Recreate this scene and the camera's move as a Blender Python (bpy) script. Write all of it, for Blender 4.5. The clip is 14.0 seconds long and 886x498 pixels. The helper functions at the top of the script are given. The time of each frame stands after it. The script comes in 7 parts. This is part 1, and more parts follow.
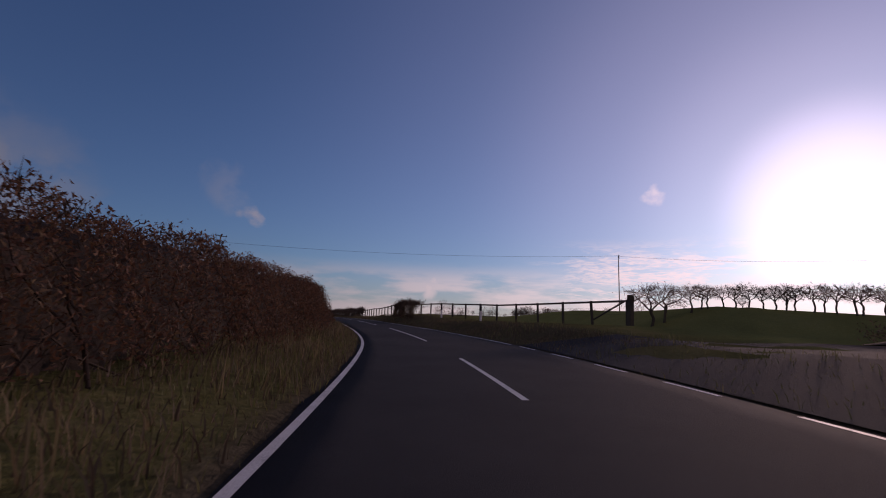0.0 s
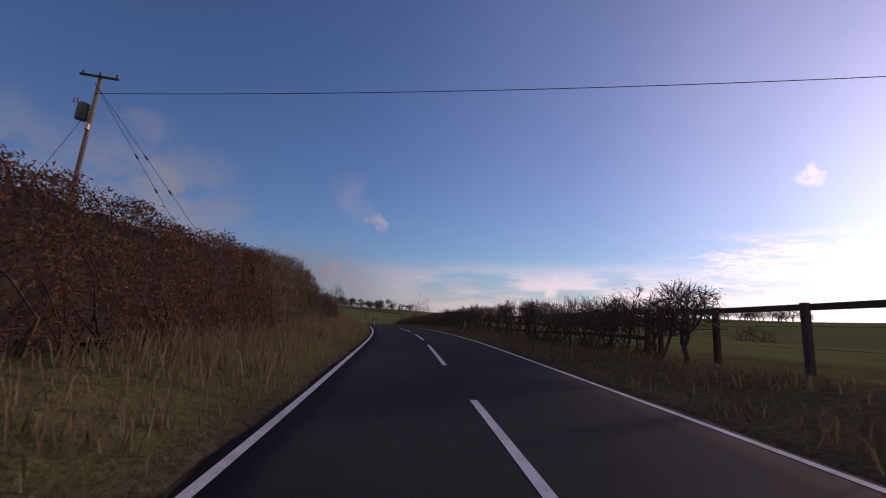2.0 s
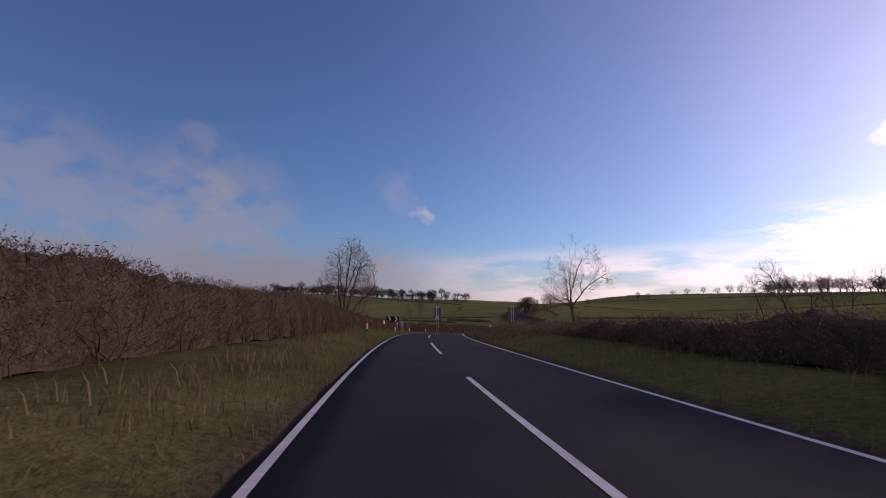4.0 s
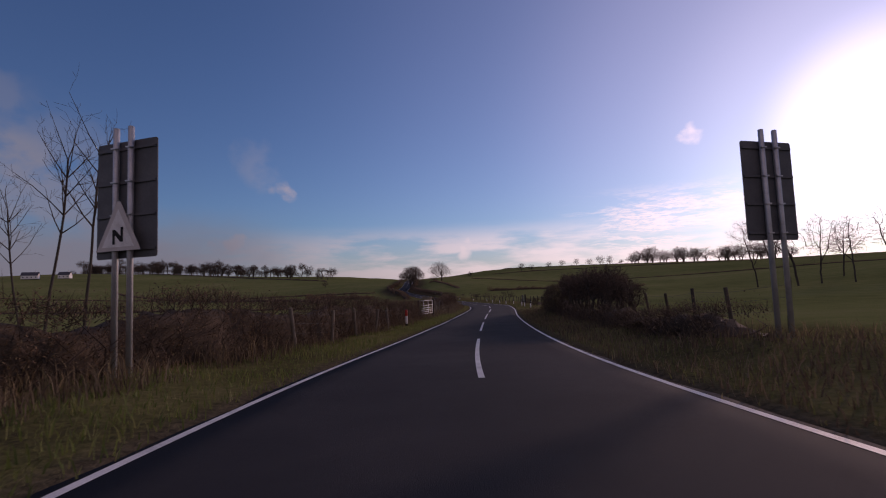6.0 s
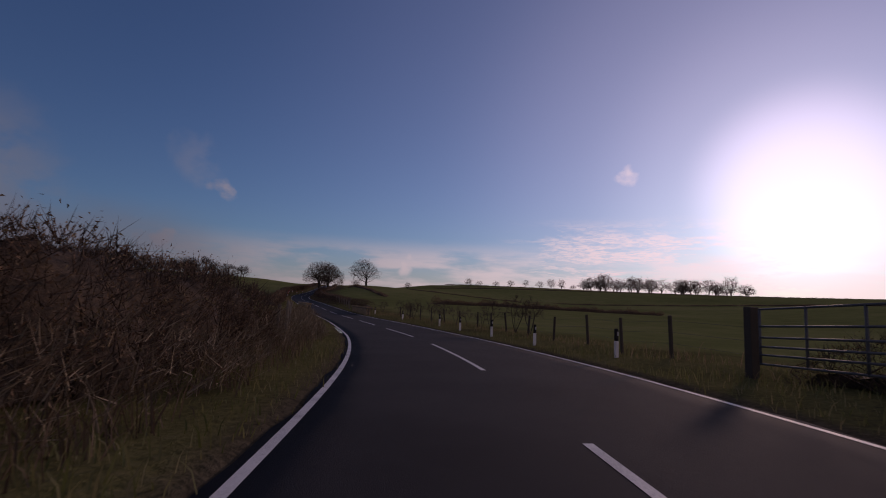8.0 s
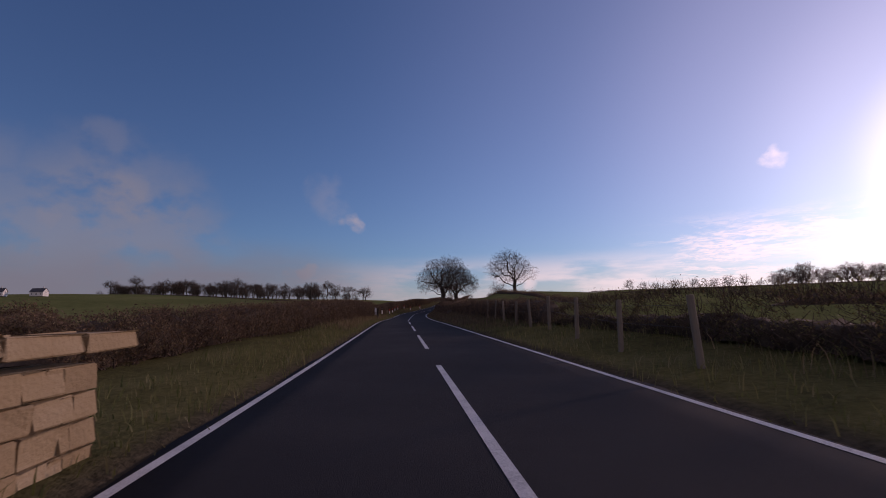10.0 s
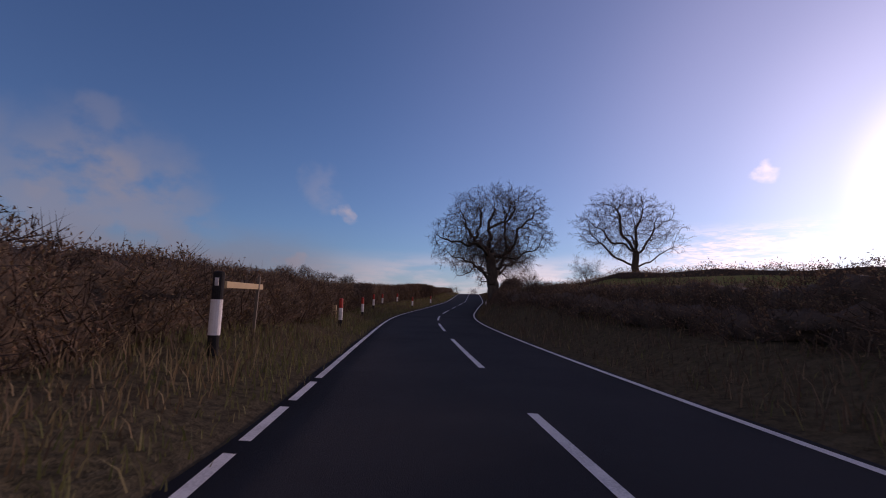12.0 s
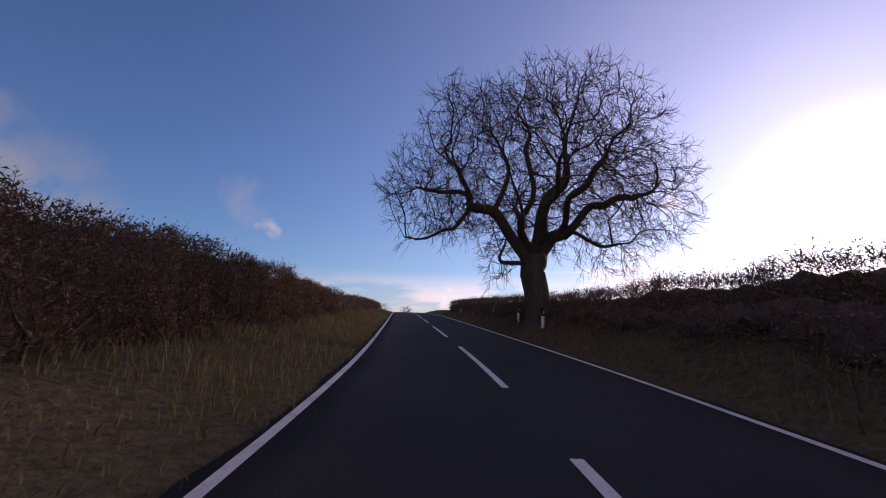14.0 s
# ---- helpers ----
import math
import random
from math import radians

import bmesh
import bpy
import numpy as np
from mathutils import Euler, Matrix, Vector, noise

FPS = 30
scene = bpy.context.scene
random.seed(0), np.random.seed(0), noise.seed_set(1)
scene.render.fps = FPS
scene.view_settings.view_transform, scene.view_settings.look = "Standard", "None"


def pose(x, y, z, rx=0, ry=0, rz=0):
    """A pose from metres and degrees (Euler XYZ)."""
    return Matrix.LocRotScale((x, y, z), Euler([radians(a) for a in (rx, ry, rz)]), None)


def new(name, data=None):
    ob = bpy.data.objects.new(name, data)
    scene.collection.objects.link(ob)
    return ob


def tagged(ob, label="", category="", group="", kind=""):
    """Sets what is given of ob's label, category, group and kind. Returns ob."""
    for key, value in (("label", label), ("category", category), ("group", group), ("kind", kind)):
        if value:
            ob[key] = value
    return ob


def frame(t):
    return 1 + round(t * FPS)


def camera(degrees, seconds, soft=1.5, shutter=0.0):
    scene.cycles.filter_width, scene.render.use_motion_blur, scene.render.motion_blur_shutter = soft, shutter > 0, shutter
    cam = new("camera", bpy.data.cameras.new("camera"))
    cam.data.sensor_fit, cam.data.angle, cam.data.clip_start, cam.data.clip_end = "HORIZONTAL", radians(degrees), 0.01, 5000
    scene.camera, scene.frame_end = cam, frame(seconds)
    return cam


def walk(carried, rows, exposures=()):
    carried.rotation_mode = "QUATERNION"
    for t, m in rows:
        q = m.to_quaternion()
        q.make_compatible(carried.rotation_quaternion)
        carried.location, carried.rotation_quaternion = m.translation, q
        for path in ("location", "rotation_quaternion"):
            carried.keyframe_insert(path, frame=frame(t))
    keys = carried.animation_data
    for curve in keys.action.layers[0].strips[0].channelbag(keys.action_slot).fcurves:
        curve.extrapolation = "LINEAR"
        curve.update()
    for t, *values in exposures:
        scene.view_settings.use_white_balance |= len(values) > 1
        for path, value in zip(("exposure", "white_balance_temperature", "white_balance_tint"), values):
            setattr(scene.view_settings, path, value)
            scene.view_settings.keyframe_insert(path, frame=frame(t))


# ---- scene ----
# ---- camera ----
cam = camera(85.1, 14.0, soft=1.05, shutter=0.02)
PATH = [
    (0, 0, 0, 1.06, -1.5, 9.05, -1.95),
    (0.3, -0.63, 10.71, 1.28, 1.31, 8.95, -1.78),
    (0.5, -1.68, 17.8, 1.43, 3.27, 9.2, -2.03),
    (0.6, -2.25, 21.32, 1.53, 4.27, 9.59, -2.45),
    (0.9, -4.21, 31.76, 1.9, 6.93, 10.13, -2.18),
    (1, -4.94, 35.22, 2.02, 7.74, 9.98, -2.3),
    (1.5, -9.2, 52.49, 2.43, 10.38, 9.66, -0.97),
    (1.8, -12.01, 62.84, 2.65, 11.6, 8.76, -2.06),
    (2, -14.06, 69.69, 2.79, 12.66, 8.53, -1.97),
    (2.1, -15.12, 73.11, 2.85, 13.15, 8.53, -1.86),
    (2.4, -18.43, 83.38, 3.01, 14.05, 8.35, -0.62),
    (2.5, -19.61, 86.79, 3.05, 15.39, 7.84, -0.93),
    (2.7, -22.09, 93.59, 3.11, 16.07, 8.13, 0.51),
    (3, -25.99, 103.92, 3.2, 17.03, 8.01, 0.9),
    (3.3, -30.53, 114.39, 3.21, 17.85, 7.84, 1),
    (3.6, -35.44, 124.92, 3.14, 18.43, 7.63, 0.91),
    (3.9, -40.43, 135.44, 3.02, 18.68, 7.38, 0.73),
    (4.2, -45.22, 145.89, 2.84, 18.49, 7.1, 0.55),
    (4.5, -49.52, 156.18, 2.61, 17.77, 6.78, 0.47),
    (4.8, -53.06, 166.26, 2.34, 16.43, 6.42, 0.58),
    (5, -55.41, 172.88, 2.2, 14.38, 6, 1.13),
    (5.2, -57.47, 179.49, 2, 11.95, 5.42, 1.22),
    (5.4, -59.18, 186.15, 1.76, 9.78, 4.98, 0.74),
    (5.5, -59.92, 189.51, 1.62, 8.81, 4.83, 0.98),
    (5.6, -60.6, 192.86, 1.46, 7.77, 4.65, 1.52),
    (5.8, -61.7, 199.56, 1.1, 5.61, 4.3, 2.28),
    (6, -62.6, 206.17, 0.71, 2.9, 4.41, 2.23),
    (6.2, -63.03, 212.86, 0.35, -0.03, 4.69, 1.36),
    (6.5, -63.12, 222.99, -0.09, -3.73, 5.16, 0.74),
    (6.7, -62.87, 229.76, -0.38, -5.71, 5.24, 0.37),
    (7, -62.47, 239.86, -0.69, -7.81, 5.69, 0.54),
    (7.2, -61.98, 246.57, -0.84, -7.95, 5.98, 0.8),
    (7.5, -61.4, 256.63, -1.03, -7.4, 6.17, -0.47),
    (7.7, -61.17, 263.31, -1.14, -6.15, 6.18, -0.57),
    (8, -61.24, 273.27, -1.33, -4.46, 6.42, -2.35),
    (8.2, -61.41, 279.81, -1.5, -2.83, 5.91, -1.66),
    (8.5, -62.02, 289.49, -1.82, 0.07, 5.98, -0.82),
    (8.7, -62.66, 295.86, -1.91, 1.77, 7.06, -0.64),
    (9, -64.15, 305.32, -1.99, 4.74, 7.33, -0.12),
    (9.2, -65.4, 311.54, -2.02, 6.42, 7.99, 0.45),
    (9.5, -67.25, 320.75, -2.04, 8.6, 8.15, 0.8),
    (9.8, -69.75, 329.5, -1.96, 10, 8.2, 1.1),
    (10.1, -72.2, 337.98, -1.79, 10.6, 8.15, 1.45),
    (10.4, -74.55, 346.24, -1.59, 10.75, 8.05, 1.69),
    (10.7, -77, 354.41, -1.36, 10.7, 7.96, 1.83),
    (11, -79.45, 362.61, -1.16, 10.5, 7.85, 1.83),
    (11.3, -81.98, 370.94, -1.01, 10.24, 7.81, 1.65),
    (11.5, -83.42, 376.58, -0.93, 10.14, 7.7, 1.51),
    (11.6, -84.13, 379.4, -0.89, 10.01, 7.81, 1.1),
    (11.9, -86.16, 387.82, -0.76, 9.38, 7.63, -0.97),
    (12, -86.79, 390.6, -0.71, 8.96, 7.71, -1.62),
    (12.2, -87.97, 396.12, -0.56, 7.93, 8.11, -1.23),
    (12.5, -89.5, 404.25, -0.34, 6.67, 8.3, 1.14),
    (12.7, -90.43, 409.53, -0.18, 5.52, 8.21, 1.97),
    (12.9, -91.25, 414.73, 0, 4.51, 8.45, 3.28),
    (13, -91.64, 417.32, 0.11, 4.08, 8.87, 4.07),
    (13.1, -91.99, 419.9, 0.22, 3.22, 9.22, 3.42),
    (13.4, -92.89, 427.68, 0.53, 1.64, 9.52, 2.26),
    (13.5, -93.14, 430.26, 0.65, 1.24, 9.63, 2.2),
    (13.7, -93.66, 435.39, 0.92, 0.81, 9.96, 0.42),
    (14, -94.32, 442.99, 1.43, 0.34, 10.17, -1.74),
]
EXPOSURES = [(t, e - 0.1, 7400, 53) for t, e in ((0.0, -0.42), (1.0, -0.05), (2.5, 0.22), (5.0, 0.48), (5.5, 0.2), (6.0, -0.05), (7.0, -0.6), (8.5, -0.55), (9.2, -0.28), (11.4, 0.1), (12.5, 0.25), (13.0, 0.52), (13.5, 0.68), (14.0, 0.45))]
walk(cam, [(t, pose(x, y, z, 90 + pitch, roll, yaw)) for t, x, y, z, yaw, pitch, roll in PATH], EXPOSURES)

# ---- world and sun ----
SUN_AZ, SUN_EL = -41.5, 12.3       # degrees from +y (left is positive), and above the horizon
SUN_DIR = Vector((-math.sin(radians(SUN_AZ)) * math.cos(radians(SUN_EL)),
                  math.cos(radians(SUN_AZ)) * math.cos(radians(SUN_EL)), math.sin(radians(SUN_EL))))


class Nodes:
    """Short notation for building node trees."""

    def __init__(self, tree):
        self.tree = tree
        tree.nodes.clear()

    def add(self, kind, operation="", use_clamp=False, data_type="", blend_type="", interpolation_type="", attribute_name="", sky_type=""):
        node = self.tree.nodes.new(kind)
        if operation:
            node.operation = operation
        if use_clamp:
            node.use_clamp = True
        if data_type:
            node.data_type, node.blend_type = data_type, blend_type
        if interpolation_type:
            node.interpolation_type = interpolation_type
        if attribute_name:
            node.attribute_name = attribute_name
        if sky_type:
            node.sky_type, node.sun_disc = sky_type, False
        return node

    def link(self, a, b):
        self.tree.links.new(a, b)

    def math(self, op, a, b=0.0, clamp=False):
        node = self.add("ShaderNodeMath", operation=op, use_clamp=clamp)
        for k, v in enumerate((a, b)):
            if isinstance(v, (int, float)):
                node.inputs[k].default_value = v
            else:
                self.link(v, node.inputs[k])
        return node.outputs[0]

    def noise(self, vec, scale, detail=4.0, rough=0.55, dist=0.0):
        node = self.add("ShaderNodeTexNoise")
        node.inputs["Scale"].default_value = scale
        node.inputs["Detail"].default_value = detail
        node.inputs["Roughness"].default_value = rough
        node.inputs["Distortion"].default_value = dist
        if vec is not None:
            self.link(vec, node.inputs["Vector"])
        return node.outputs["Fac"]

    def ramp(self, fac, stops, mode="LINEAR"):
        node = self.add("ShaderNodeValToRGB")
        node.color_ramp.interpolation = mode
        el = node.color_ramp.elements
        while len(el) < len(stops):
            el.new(0.5)
        for e, (at, col) in zip(el, stops):
            e.position = at
            e.color = (*col, 1) if len(col) == 3 else col
        self.link(fac, node.inputs[0])
        return node.outputs[0]

    def mix(self, fac, a, b, mode="MIX"):
        node = self.add("ShaderNodeMix", data_type="RGBA", blend_type=mode)
        for k, v in ((0, fac), (6, a), (7, b)):
            if isinstance(v, (int, float)):
                node.inputs[k].default_value = v
            elif isinstance(v, tuple):
                node.inputs[k].default_value = (*v, 1)
            else:
                self.link(v, node.inputs[k])
        return node.outputs[2]

    def mapped(self, vec, scale=(1, 1, 1), loc=(0, 0, 0)):
        node = self.add("ShaderNodeMapping")
        node.inputs["Scale"].default_value = scale
        node.inputs["Location"].default_value = loc
        self.link(vec, node.inputs["Vector"])
        return node.outputs[0]

    def step(self, value, lo, hi):
        node = self.add("ShaderNodeMapRange", interpolation_type="SMOOTHSTEP")
        node.inputs["From Min"].default_value = lo
        node.inputs["From Max"].default_value = hi
        self.link(value, node.inputs["Value"])
        return node.outputs[0]


world = bpy.data.worlds.new("sky")
scene.world = world
world.use_nodes = True
W = Nodes(world.node_tree)
sky = W.add("ShaderNodeTexSky", sky_type="NISHITA")
sky.sun_elevation, sky.sun_rotation = radians(SUN_EL), radians(-SUN_AZ)
sky.altitude, sky.air_density, sky.dust_density, sky.ozone_density = 80, 1.0, 0.3, 2.0
coord = W.add("ShaderNodeTexCoord").outputs["Generated"]
sep = W.add("ShaderNodeSeparateXYZ")
W.link(coord, sep.inputs[0])
height = sep.outputs[2]
# cloud layers: high streaks near the sun, a low bank along the horizon and a few loose puffs
flat = W.add("ShaderNodeVectorMath", operation="DIVIDE")
lift = W.math("MAXIMUM", W.math("ADD", height, 0.06), 0.02)
comb = W.add("ShaderNodeCombineXYZ")
for k in range(3):
    W.link(lift, comb.inputs[k])
W.link(coord, flat.inputs[0])
W.link(comb.outputs[0], flat.inputs[1])
plane = flat.outputs[0]
bank_noise = W.noise(W.mapped(coord, (3.0, 3.0, 16.0)), 2.2, 6, 0.55)
bank = W.math("MULTIPLY", W.step(bank_noise, 0.36, 0.62), W.math("SUBTRACT", 1.0, W.step(height, 0.075, 0.135)))


def toward(az, el):
    return (-math.sin(radians(az)) * math.cos(radians(el)), math.cos(radians(az)) * math.cos(radians(el)), math.sin(radians(el)))


def near_dir(az, el, inner, outer, ragged=None):
    dot = W.add("ShaderNodeVectorMath", operation="DOT_PRODUCT")
    nrm = W.add("ShaderNodeVectorMath", operation="NORMALIZE")
    W.link(coord if ragged is None else ragged, nrm.inputs[0])
    W.link(nrm.outputs[0], dot.inputs[0])
    dot.inputs[1].default_value = toward(az, el)
    return W.step(dot.outputs["Value"], math.cos(radians(outer)), math.cos(radians(inner)))


streak_noise = W.noise(W.mapped(plane, (1.0, 1.0, 0.2)), 1.35, 8, 0.62, 0.4)
ripple = W.step(W.noise(W.mapped(plane, (1.0, 1.0, 0.2)), 11.0, 5, 0.6, 0.6), 0.36, 0.6)
streak_body = W.math("MULTIPLY", W.step(streak_noise, 0.42, 0.55), W.math("ADD", W.math("MULTIPLY", ripple, 0.75), 0.25))
streak = W.math("MULTIPLY", streak_body,
                W.math("MULTIPLY", near_dir(-30, 6.5, 5, 20), W.math("SUBTRACT", 1.0, W.step(height, 0.12, 0.185))))
puff_noise = W.noise(W.mapped(coord, (1.0, 1.0, 1.5)), 13.0, 6, 0.5)
warp = W.add("ShaderNodeTexNoise")
warp.inputs["Scale"].default_value, warp.inputs["Detail"].default_value = 16.0, 5.0
W.link(coord, warp.inputs["Vector"])
shift = W.add("ShaderNodeVectorMath", operation="MULTIPLY_ADD")
shift.inputs[1].default_value, shift.inputs[2].default_value = (0.11, 0.11, 0.06), (-0.055, -0.055, -0.03)
W.link(warp.outputs["Color"], shift.inputs[0])
torn = W.add("ShaderNodeVectorMath", operation="ADD")
W.link(coord, torn.inputs[0])
W.link(shift.outputs[0], torn.inputs[1])
torn = torn.outputs[0]
puffs = None
for az, el, inner, outer, amount in ((21.1, 11.6, 0.1, 1.5, 0.75), (26.5, 5.6, 0.1, 1.5, 0.8), (-25.2, 14.7, 0.0, 1.2, 0.6),
                                     (44, 12.5, 0.3, 4.4, 0.75), (50, 10.5, 0.2, 3.0, 0.7), (23.5, 14.0, 0.2, 3.2, 0.22),
                                     (46, 17.5, 0.1, 3.0, 0.3), (46, 6.5, 1.0, 14.0, 0.62), (0.5, 4.5, 0.1, 2.0, 0.7),
                                     (60, 9, 1.0, 12.0, 0.5)):
    one = W.math("MULTIPLY", near_dir(az, el, inner, outer, torn), W.step(puff_noise, 0.30, 0.55))
    one = W.math("MULTIPLY", one, amount)
    puffs = one if puffs is None else W.math("MAXIMUM", puffs, one)
# a soft grey bank low over the far hills
low = W.math("ADD", height, W.math("MULTIPLY", W.noise(W.mapped(coord, (1.0, 1.0, 2.0)), 5.0, 4, 0.5), 0.10))
grey = W.math("MULTIPLY", near_dir(46, 3, 6, 30, torn), W.math("SUBTRACT", 1.0, W.step(low, 0.12, 0.22)))
cover = W.math("MAXIMUM", W.math("MULTIPLY", bank, 0.62), W.math("MAXIMUM", W.math("MULTIPLY", streak, 0.85), puffs), clamp=True)
# unseen broken cloud added behind the viewer, bright to fill the shaded faces
behind = W.math("MULTIPLY", W.step(W.math("MULTIPLY", sep.outputs[1], -1.0), -0.05, 0.4), W.step(height, -0.02, 0.08))
field = W.math("MULTIPLY", W.step(W.noise(W.mapped(coord, (1.0, 1.0, 1.8)), 3.2, 6, 0.55), 0.36, 0.58), behind)
sun_side = near_dir(SUN_AZ, SUN_EL, 4, 75)
cloud_col = W.mix(sun_side, (2.0, 2.6, 2.95), (9.6, 10.0, 9.4))
clear = W.mix(1.0, sky.outputs[0], (0.375, 0.77, 1.05), "MULTIPLY")
haze = W.math("MULTIPLY", W.math("SUBTRACT", 1.0, W.step(height, -0.01, 0.13)), 0.55)
hazy = W.mix(haze, clear, W.mix(sun_side, (2.6, 2.8, 3.25), (4.6, 4.75, 4.9)))
clouded = W.mix(cover, W.mix(field, hazy, (4.4, 4.2, 4.2)), cloud_col)
clouded = W.mix(W.math("MULTIPLY", grey, 0.8), clouded, (1.6, 2.05, 2.4))
# glow round the sun added to the sky colour, for haze and bloom
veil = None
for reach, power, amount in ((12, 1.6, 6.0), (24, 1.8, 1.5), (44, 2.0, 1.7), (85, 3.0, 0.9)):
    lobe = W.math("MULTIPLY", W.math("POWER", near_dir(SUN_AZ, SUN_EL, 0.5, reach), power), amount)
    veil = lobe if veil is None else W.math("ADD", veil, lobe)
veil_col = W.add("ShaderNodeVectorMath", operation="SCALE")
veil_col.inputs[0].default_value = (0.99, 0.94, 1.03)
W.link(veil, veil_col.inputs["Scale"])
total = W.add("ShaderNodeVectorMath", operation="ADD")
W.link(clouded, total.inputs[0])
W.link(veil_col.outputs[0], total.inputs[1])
back = W.add("ShaderNodeBackground")
W.link(total.outputs[0], back.inputs[0])
back.inputs[1].default_value = 0.095
W.link(back.outputs[0], W.add("ShaderNodeOutputWorld").inputs[0])

sun = new("sun", bpy.data.lights.new("sun", "SUN"))
sun.data.energy, sun.data.angle, sun.data.color = 1.35, radians(4.5), (1.0, 0.86, 0.68)
sun.matrix_world = Matrix.Translation((0, 0, 60)) @ SUN_DIR.to_track_quat("Z", "Y").to_matrix().to_4x4()


# ---- materials ----
def material(name, cols, scale=1.5, fine=30.0, rough=0.9, bump=0.3, metal=0.0, spec=0.3, rnd="", through_light=0.0, stretch=(1, 1, 1), amount=0.35):
    """A surface of several colours mixed at two scales, with relief. rnd: 'island' or 'object' shifts the colour piece by piece."""
    m = bpy.data.materials.new(name)
    m.use_nodes = True
    n = Nodes(m.node_tree)
    pos = n.mapped(n.add("ShaderNodeNewGeometry").outputs["Position"], stretch)
    big = n.noise(pos, scale, 5, 0.6)
    small = n.noise(pos, fine, 3, 0.6)
    fac = n.math("ADD", n.math("MULTIPLY", big, 1.0 - amount), n.math("MULTIPLY", small, amount))
    if rnd == "island":
        fac = n.math("ADD", n.math("MULTIPLY", fac, 0.45), n.math("MULTIPLY", n.add("ShaderNodeNewGeometry").outputs["Random Per Island"], 0.55))
    if rnd == "object":
        fac = n.math("ADD", n.math("MULTIPLY", fac, 0.7), n.math("MULTIPLY", n.add("ShaderNodeObjectInfo").outputs["Random"], 0.3))
    lo, hi = (0.12, 0.88) if rnd else (0.32, 0.68)
    stops = [(lo + (hi - lo) * k / max(1, len(cols) - 1), c) for k, c in enumerate(cols)]
    col = n.ramp(fac, stops)
    bsdf = n.add("ShaderNodeBsdfPrincipled")
    n.link(col, bsdf.inputs["Base Color"])
    n.link(n.math("ADD", n.math("MULTIPLY", small, 0.2), rough - 0.1, clamp=True), bsdf.inputs["Roughness"])
    bsdf.inputs["Metallic"].default_value = metal
    bsdf.inputs["Specular IOR Level"].default_value = spec
    if bump:
        b = n.add("ShaderNodeBump")
        b.inputs["Strength"].default_value = bump
        b.inputs["Distance"].default_value = 0.02
        n.link(small, b.inputs["Height"])
        n.link(b.outputs[0], bsdf.inputs["Normal"])
    out = n.add("ShaderNodeOutputMaterial")
    if through_light:
        tr = n.add("ShaderNodeBsdfTranslucent")
        n.link(col, tr.inputs[0])
        mx = n.add("ShaderNodeMixShader")
        mx.inputs[0].default_value = through_light
        n.link(bsdf.outputs[0], mx.inputs[1])
        n.link(tr.outputs[0], mx.inputs[2])
        n.link(mx.outputs[0], out.inputs[0])
    else:
        n.link(bsdf.outputs[0], out.inputs[0])
    return m


M_ASPHALT = material("asphalt", [(0.021, 0.021, 0.024), (0.033, 0.033, 0.037), (0.05, 0.048, 0.05)], 0.35, 130, 0.9, 0.5, spec=0.1, amount=0.5)
M_PAINT = material("road_paint", [(0.30, 0.30, 0.30), (0.62, 0.62, 0.60), (0.78, 0.78, 0.76)], 2.2, 60, 0.6, 0.25, amount=0.5)
M_BARK = material("bark", [(0.035, 0.028, 0.024), (0.063, 0.052, 0.042), (0.098, 0.091, 0.063)], 2.5, 26, 0.95, 0.8, stretch=(1, 1, 0.35))
M_TWIG = material("twig", [(0.049, 0.034, 0.027), (0.087, 0.058, 0.044), (0.146, 0.107, 0.073)], 2.0, 20, 0.9, 0, rnd="island")
M_PALE_TWIG = material("pale_twig", [(0.125, 0.094, 0.062), (0.213, 0.169, 0.112), (0.325, 0.275, 0.188)], 2.0, 20, 0.9, 0, rnd="island")
# hedge cores: browns kept dark so the colour carries the shade among the twigs
M_CORE = material("shaded_twig_core", [(0.035, 0.026, 0.019), (0.07, 0.05, 0.035), (0.116, 0.082, 0.053)], 5, 28, 1.0, 1.0)
# darker again, for the shaded gaps behind the beech leaves
M_DARK_CORE = material("shaded_leaf_core", [(0.018, 0.012, 0.009), (0.036, 0.023, 0.016), (0.062, 0.04, 0.026)], 4, 24, 0.9, 1.0)
M_RUSSET = material("russet_leaf", [(0.06, 0.028, 0.022), (0.128, 0.058, 0.037), (0.21, 0.10, 0.056), (0.16, 0.125, 0.062)], 0.6, 6, 0.75, 0, rnd="island", through_light=0.3)
M_BROWN = material("brown_leaf", [(0.068, 0.042, 0.032), (0.148, 0.088, 0.056), (0.235, 0.155, 0.09), (0.185, 0.168, 0.078)], 0.6, 6, 0.8, 0, rnd="island", through_light=0.25)
M_OLIVE = material("olive_leaf", [(0.05, 0.05, 0.024), (0.099, 0.091, 0.037), (0.184, 0.167, 0.066), (0.217, 0.124, 0.058)], 0.6, 6, 0.7, 0, rnd="island", through_light=0.3)
M_GRASS = material("grass_blade", [(0.066, 0.082, 0.026), (0.118, 0.132, 0.042), (0.19, 0.18, 0.075), (0.28, 0.225, 0.125)], 0.35, 5, 0.75, 0, rnd="island", through_light=0.35)
M_LUSH = material("green_verge_grass", [(0.062, 0.094, 0.022), (0.11, 0.152, 0.036), (0.165, 0.19, 0.056), (0.25, 0.225, 0.10)], 0.35, 5, 0.75, 0, rnd="island", through_light=0.4)
M_STRAW = material("dry_grass", [(0.105, 0.07, 0.042), (0.19, 0.135, 0.076), (0.31, 0.235, 0.13), (0.13, 0.115, 0.052)], 0.3, 5, 0.8, 0, rnd="island", through_light=0.35)
